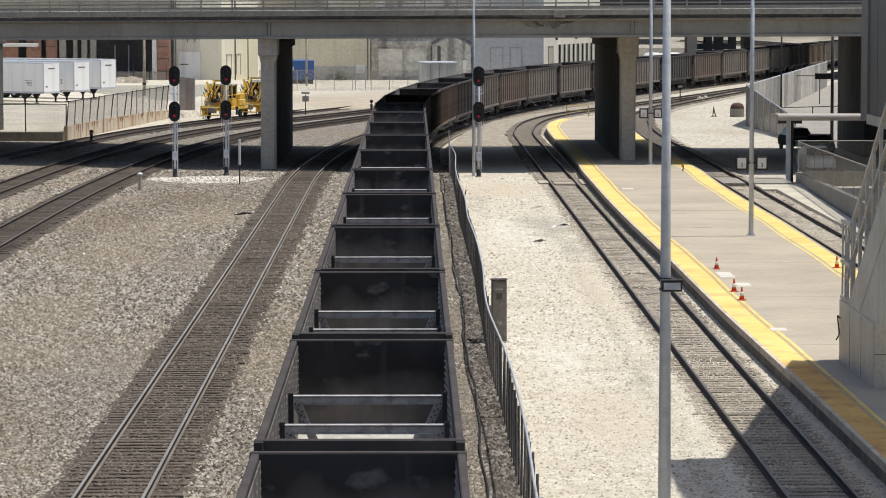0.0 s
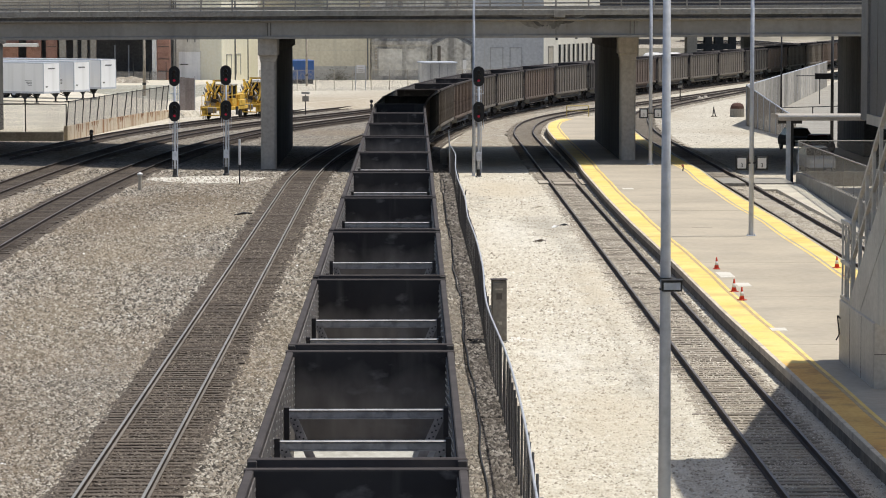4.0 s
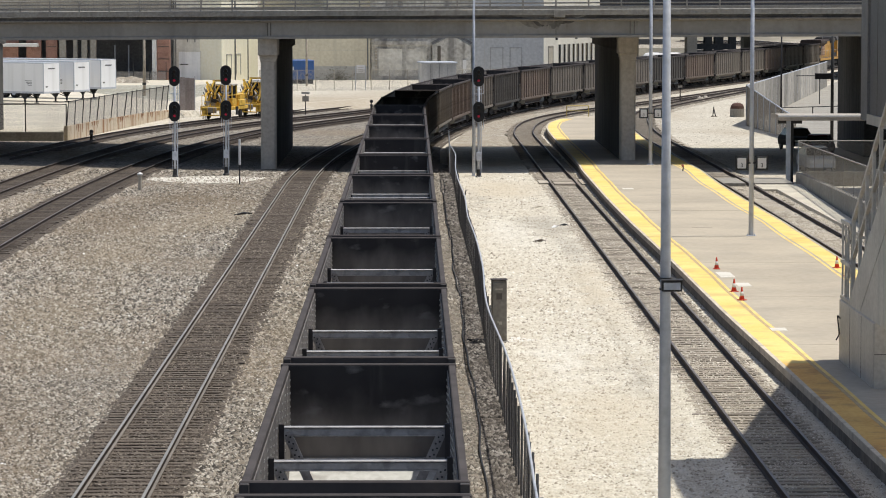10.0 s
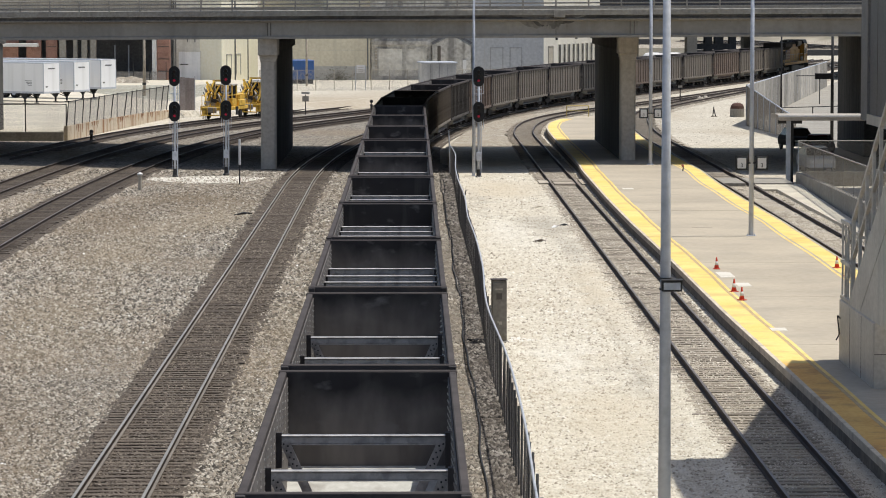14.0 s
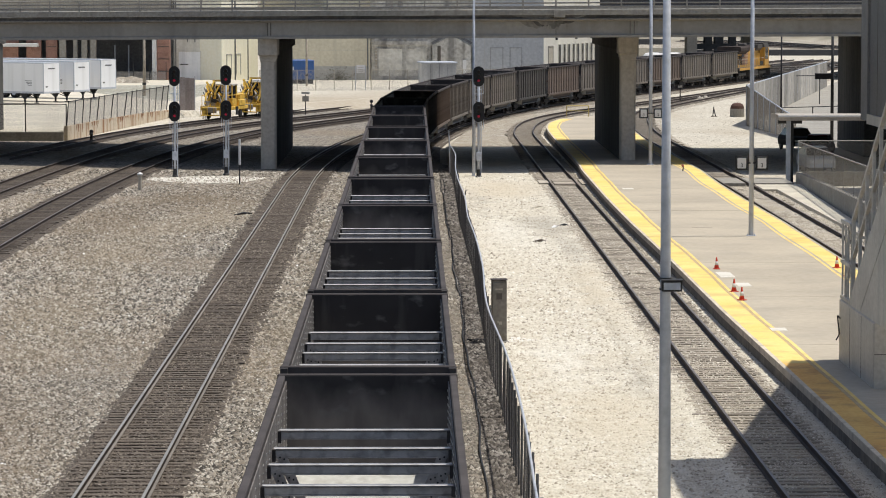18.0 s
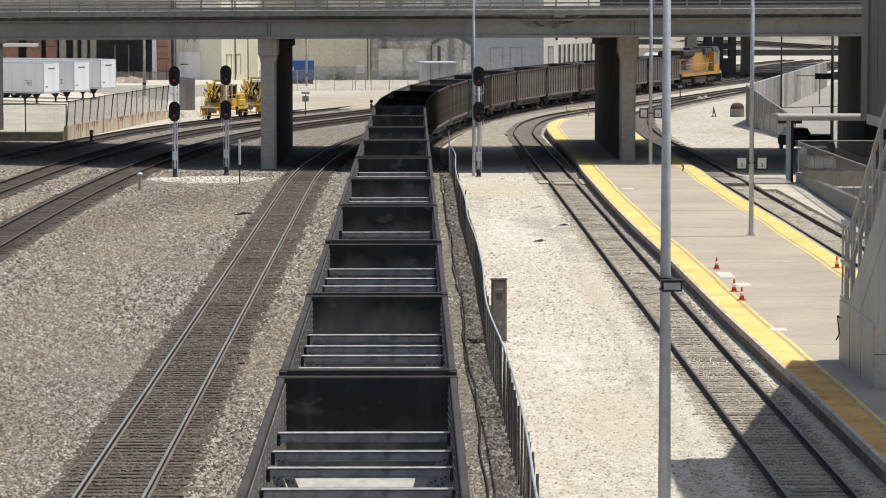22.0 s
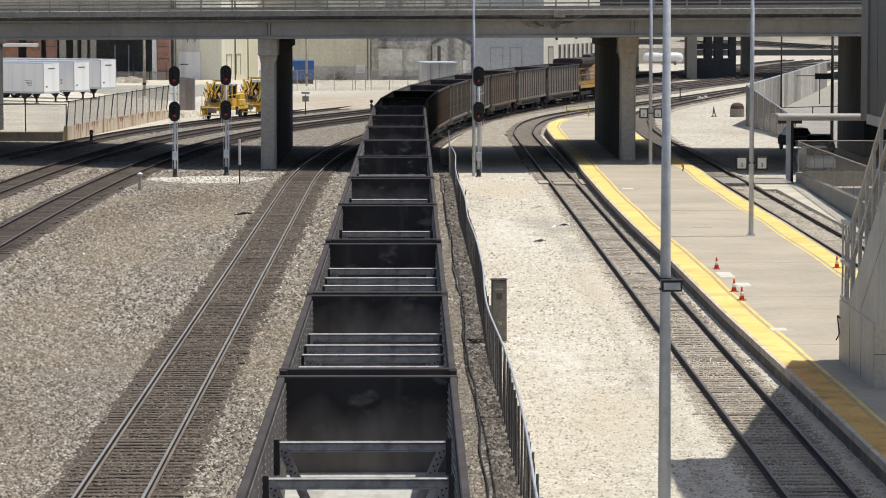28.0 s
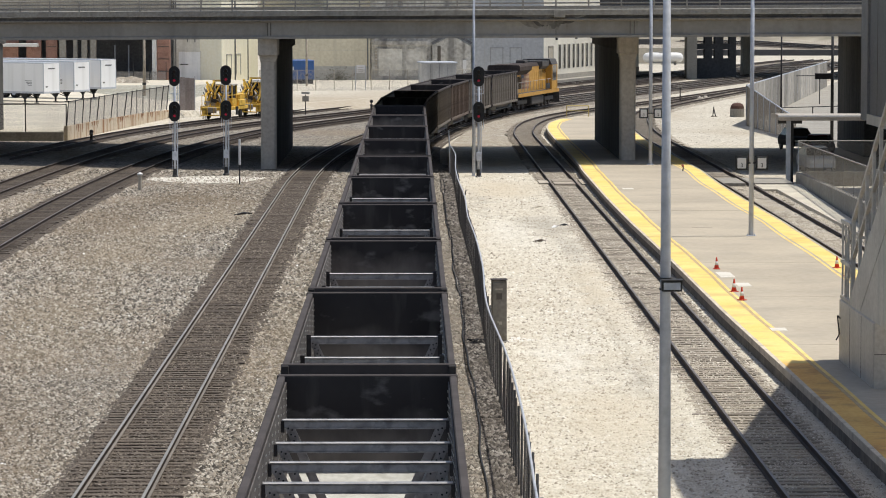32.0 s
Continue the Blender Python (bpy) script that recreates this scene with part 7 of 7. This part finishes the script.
ORDER = "acaecaacca" + "bdbfg" + "c" + "fh" + "cecaecdcaeccecc"   # the cars from the near end to the locomotive
FIRST = 49.8 - PITCH                                              # where the first car's near end stands at the start
SLACK = (0.15, 0.28, 0.33, 0.12, 0.12, 0.06, 0.05, 0.0, 0.0, -0.28, 0.1, 0.14, 0.06, -0.08, -0.45, -0.07, -0.12, -0.5)   # play in the couplers of the near cars
CARS = []
for i, k in enumerate(ORDER):
    kind = KINDS[k]
    used = any(k == q for q in ORDER[:i])
    CARS.append((copy_thing(kind, Matrix.Identity(4)) if used else kind, FIRST + PITCH * (i + 0.5) - 0.225 + (SLACK[i] if i < len(SLACK) else 0.0)))
LOCO_AT = FIRST + PITCH * len(ORDER)


loco_roof = surface("loco_roof", (0.07, 0.055, 0.05), (0.05, 0.04, 0.037), 0.85, 0.0, big=0.6, small=7, stain=(0.11, 0.09, 0.08), amount=0.4, spec=0.15)


flag_pale = surface("flag_pale", (0.5, 0.34, 0.2), (0.4, 0.27, 0.17), 0.6, small=9)
flag_red = surface("flag_red", (0.36, 0.19, 0.12), (0.3, 0.15, 0.1), 0.6, small=9)


def locomotive():
    lo = thing("locomotive", (0, 0, 0), "weathered yellow and grey diesel locomotive at the end of the train", "locomotive")
    L = 10.9
    part("underframe", Build().box(-1.5, 1.5, -L, L, 1.25, 1.62, chamfer=0.04), loco_grey, lo)
    part("walkway_edge", Build().box(1.5, 1.53, -L + 0.3, L - 0.5, 1.27, 1.6), loco_yellow, lo)
    hood = part("hood", Build().prism([(-0.95, 1.62), (0.95, 1.62), (0.95, 3.95), (0.75, 4.25), (-0.75, 4.25), (-0.95, 3.95)], -L + 1.2, 6.3), loco_yellow, lo, "long yellow engine hood")
    part("hood_roof", Build().prism([(-0.97, 3.97), (0.97, 3.97), (0.77, 4.29), (-0.77, 4.29)], -L + 1.25, 6.25), loco_roof, lo)
    # flared radiator section at the rear
    part("radiator", Build().prism([(-1.0, 3.3), (1.0, 3.3), (1.55, 3.75), (1.55, 4.1), (1.42, 4.27), (-1.42, 4.27), (-1.55, 4.1), (-1.55, 3.75)], -L + 0.9, -L + 6.8), loco_roof, lo, "grey flared radiator housing")
    for i in range(10):
        part("grille_slat", Build().box(0.95, 0.985, -0.03, 0.03, 2.0, 3.15), loco_grey, hood, at=(0, -L + 2.0 + i * 0.28, 0))
    # faded flag panel in plain stripes
    fl = part("flag_panel", Build().box(0.952, 0.962, -6.6, -2.4, 1.95, 3.85), flag_pale, lo, "faded striped panel")
    for i in range(5):
        part("stripe", Build().box(0.962, 0.966, -6.6, -2.4, 1.95 + 0.4 * i, 2.13 + 0.4 * i), flag_red, fl)
    part("corner_field", Build().box(0.966, 0.97, -6.6, -5.2, 2.95, 3.85), faded_blue, fl)
    for i in range(6):
        part("hood_door", Build().box(0.952, 0.972, -0.5, 0.5, 1.75, 3.4, chamfer=0.004), loco_yellow, hood, at=(0, -1.6 + 1.12 * i, 0))
    part("exhaust", Build().box(-0.45, 0.45, -0.7, 0.7, 4.29, 4.6, chamfer=0.05), loco_grey, lo, at=(0, -1.2, 0))
    part("dynamic_brake", Build().prism([(-0.97, 3.6), (0.97, 3.6), (1.3, 3.9), (1.3, 4.4), (-1.3, 4.4), (-1.3, 3.9)], 2.6, 6.0), loco_grey, lo)
    # cab and nose
    cab = part("cab", Build().prism([(-1.55, 1.62), (1.55, 1.62), (1.55, 4.0), (1.3, 4.5), (-1.3, 4.5), (-1.55, 4.0)], 6.3, 9.3), loco_yellow, lo, "yellow crew cab with dark windows")
    part("cab_roof", Build().prism([(-1.57, 4.0), (1.57, 4.0), (1.32, 4.55), (-1.32, 4.55)], 6.25, 9.35), loco_grey, cab)
    for y0, y1, z0 in ((4.4, 4.9, 3.25), (5.4, 5.95, 3.25)):
        part("hood_vent", Build().box(0.975, 0.985, y0, y1, z0, z0 + 0.5), black_glass, hood)
    for y0, y1 in ((6.6, 7.7), (7.78, 8.7)):
        part("side_window", Build().box(1.555, 1.57, y0, y1, 2.45, 3.95), black_glass, cab)
        part("side_window", Build().box(-1.57, -1.555, y0, y1, 2.45, 3.95), black_glass, cab)
    part("number_panel", Build().box(1.532, 1.545, 3.2, 5.4, 1.72, 2.25), signal_black, lo, "black plate with unreadable marks")
    part("cab_door", Build().box(1.555, 1.57, 8.75, 9.2, 1.75, 3.75, chamfer=0.004), loco_yellow, cab)
    for sx in (-1, 1):
        part("windscreen", Build().box(-0.55, 0.55, 0.0, 0.03, 0, 0.75, chamfer=0.008), black_glass, cab, at=pose(sx * 0.68, 9.3, 3.15, -8, 0, 0))
    b = Build()
    b.grid([[(-w, y, 1.62), (w, y, 1.62), (w, y, z), (w - 0.25, y, z + 0.25), (-w + 0.25, y, z + 0.25), (-w, y, z)] for y, w, z in ((9.3, 1.3, 2.9), (10.2, 1.15, 2.75), (10.5, 0.9, 2.5))], caps=True)
    part("nose", b, loco_yellow, lo)
    for sx in (-0.25, 0.25):
        part("headlight", Build().rod((sx, 10.5, 2.45), (sx, 10.56, 2.45), 0.13, n=12), white_paint, lo)
    part("pilot", Build().prism([(-1.5, 0.25), (1.5, 0.25), (1.5, 1.3), (-1.5, 1.3)], L - 0.35, L - 0.15), loco_grey, lo)
    part("fuel_tank", Build().box(-1.35, 1.35, -3.0, 3.0, 0.35, 1.22, chamfer=0.12), loco_grey, lo, "grey fuel tank")
    for s in (-1, 1):
        tk = part("truck", Build().box(-0.9, 0.9, -1.9, 1.9, 0.5, 0.85, chamfer=0.04), running_gear, lo, at=(0, s * 6.8, 0))
        for sx in (-1, 1):
            part("side_frame", Build().box(-0.09, 0.09, -2.3, 2.3, 0.55, 0.95, chamfer=0.05), loco_grey, tk, at=(sx * 1.08, 0, 0))
            for y in (-1.75, 0, 1.75):
                part("wheel", WHEEL, None, tk, at=Matrix.Translation((sx * 0.76, y, 0.52)) @ Matrix.Rotation(radians(90), 4, "Y") @ Matrix.Diagonal((1.13, 1.13, 1, 1)))
    for s in (-1, 1):
        b = Build()
        for y in [-L + 0.35 + 1.55 * i for i in range(11)]:
            b.rod((0, y, 1.6), (0, y, 2.65), 0.02, n=5)
        b.rod((0, -L + 0.35, 2.65), (0, 6.1, 2.65), 0.02, n=5)
        part("handrail", b, faded_white, lo, "pale side handrail", at=(s * 1.47, 0, 0))
    b = Build()
    for sx in (-1.45, -0.75, 0.75, 1.45):
        b.rod((sx, -L + 0.1, 1.3), (sx, -L + 0.1, 2.7), 0.03, n=6)
    b.rod((-1.45, -L + 0.1, 2.7), (-0.75, -L + 0.1, 2.7), 0.03, n=6).rod((0.75, -L + 0.1, 2.7), (1.45, -L + 0.1, 2.7), 0.03, n=6)
    part("end_handrail", b, faded_white, lo, "pale end handrails")
    b = Build()
    for k in range(4):
        for sy in (-1, 1):
            b.box(-1.5, 1.5, sy * (L - 0.1) - 0.12, sy * (L - 0.1) + 0.12, 0.35 + 0.28 * k, 0.39 + 0.28 * k)
    part("steps", b, loco_grey, lo)
    part("coupler", Build().box(-0.15, 0.15, L, L + 0.45, 0.72, 1.0, chamfer=0.03), running_gear, lo)
    part("coupler", Build().box(-0.15, 0.15, -L - 0.45, -L, 0.72, 1.0, chamfer=0.03), running_gear, lo)
    return lo


LOCO = locomotive()


def gone(t):
    """How far the train has come by then: it slows a little all along."""
    return 0.9932 * (8.62 * t - 0.0113 * t * t)


def riding(s, half):
    """The pose of a vehicle whose trucks stand on the track half a wheelbase before and behind s."""
    ax, ay, _ = TRAIN.at(s - half)
    cx, cy, _ = TRAIN.at(s + half)
    return pose((ax + cx) / 2, (ay + cy) / 2, 0.0, 0, 0, -math.degrees(math.atan2(cx - ax, cy - ay)))


def motions():
    times = [1.0 * i for i in range(33)]
    for ob, s in CARS:
        walk(ob, [(t, riding(s - gone(t), 6.0)) for t in times])
    walk(LOCO, [(t, riding(LOCO_AT + 11.35 - gone(t), 6.8)) for t in times])


# ---- ties: the near ones each a piece, the far ones joined ----
def lay_ties(line, s0, s1, m, holder, gap=0.52, seed=1, pieces=300):
    rnd = random.Random(seed)
    shapes = [Build().box(-1.3 + rnd.uniform(-0.04, 0.04), 1.3 + rnd.uniform(-0.04, 0.04), -0.115, 0.115, -0.31, -0.17 + rnd.uniform(-0.012, 0.004), chamfer=0.014).mesh("tie", m) for _ in range(5)]
    rest = Build()
    n = 0
    s = s0
    while s < s1:
        side = rnd.gauss(0, 0.09)
        x, y, h = line.at(s, side)
        turn = -math.degrees(h) + rnd.uniform(-2.2, 2.2)
        if n < pieces:
            part("tie", shapes[n % 5], None, holder, at=pose(x, y, 0, 0, 0, turn))
        else:
            rest.box(-1.3, 1.3, -0.115, 0.115, -0.31, -0.17, m=pose(x, y, 0, 0, 0, turn))
        n += 1
        s += gap + rnd.uniform(-0.07, 0.07)
    if n > pieces:
        tagged(part("far_ties", rest, m, holder), kind="stuff")


STARTS = {"main": (190, 60), "inner": (66, 300), "third": (138, 160), "fourth": (175, 120), "fifth": (230, 60), "platform": (66, 300), "siding": (135, 160)}
for k, (name, line, s0, s1, bed, tie, head, label) in enumerate(TRACKS):
    start, pieces = STARTS[name]
    lay_ties(line, start, min(s1, 440), tie, LAID[k], seed=k + 2, pieces=pieces)

# the ties under the standing end of the main track, joined
rest = Build()
rnd = random.Random(77)
for k in range(940):
    x, y, h = TRAIN.at(-300 + 0.52 * k)
    rest.box(-1.3, 1.3, -0.115, 0.115, -0.31, -0.17, m=pose(x + rnd.uniform(-0.08, 0.08), y, 0, 0, 0, rnd.uniform(-1.5, 1.5)))
tagged(part("far_ties", rest, tie_wood, LAID[0]), kind="stuff")

motions()
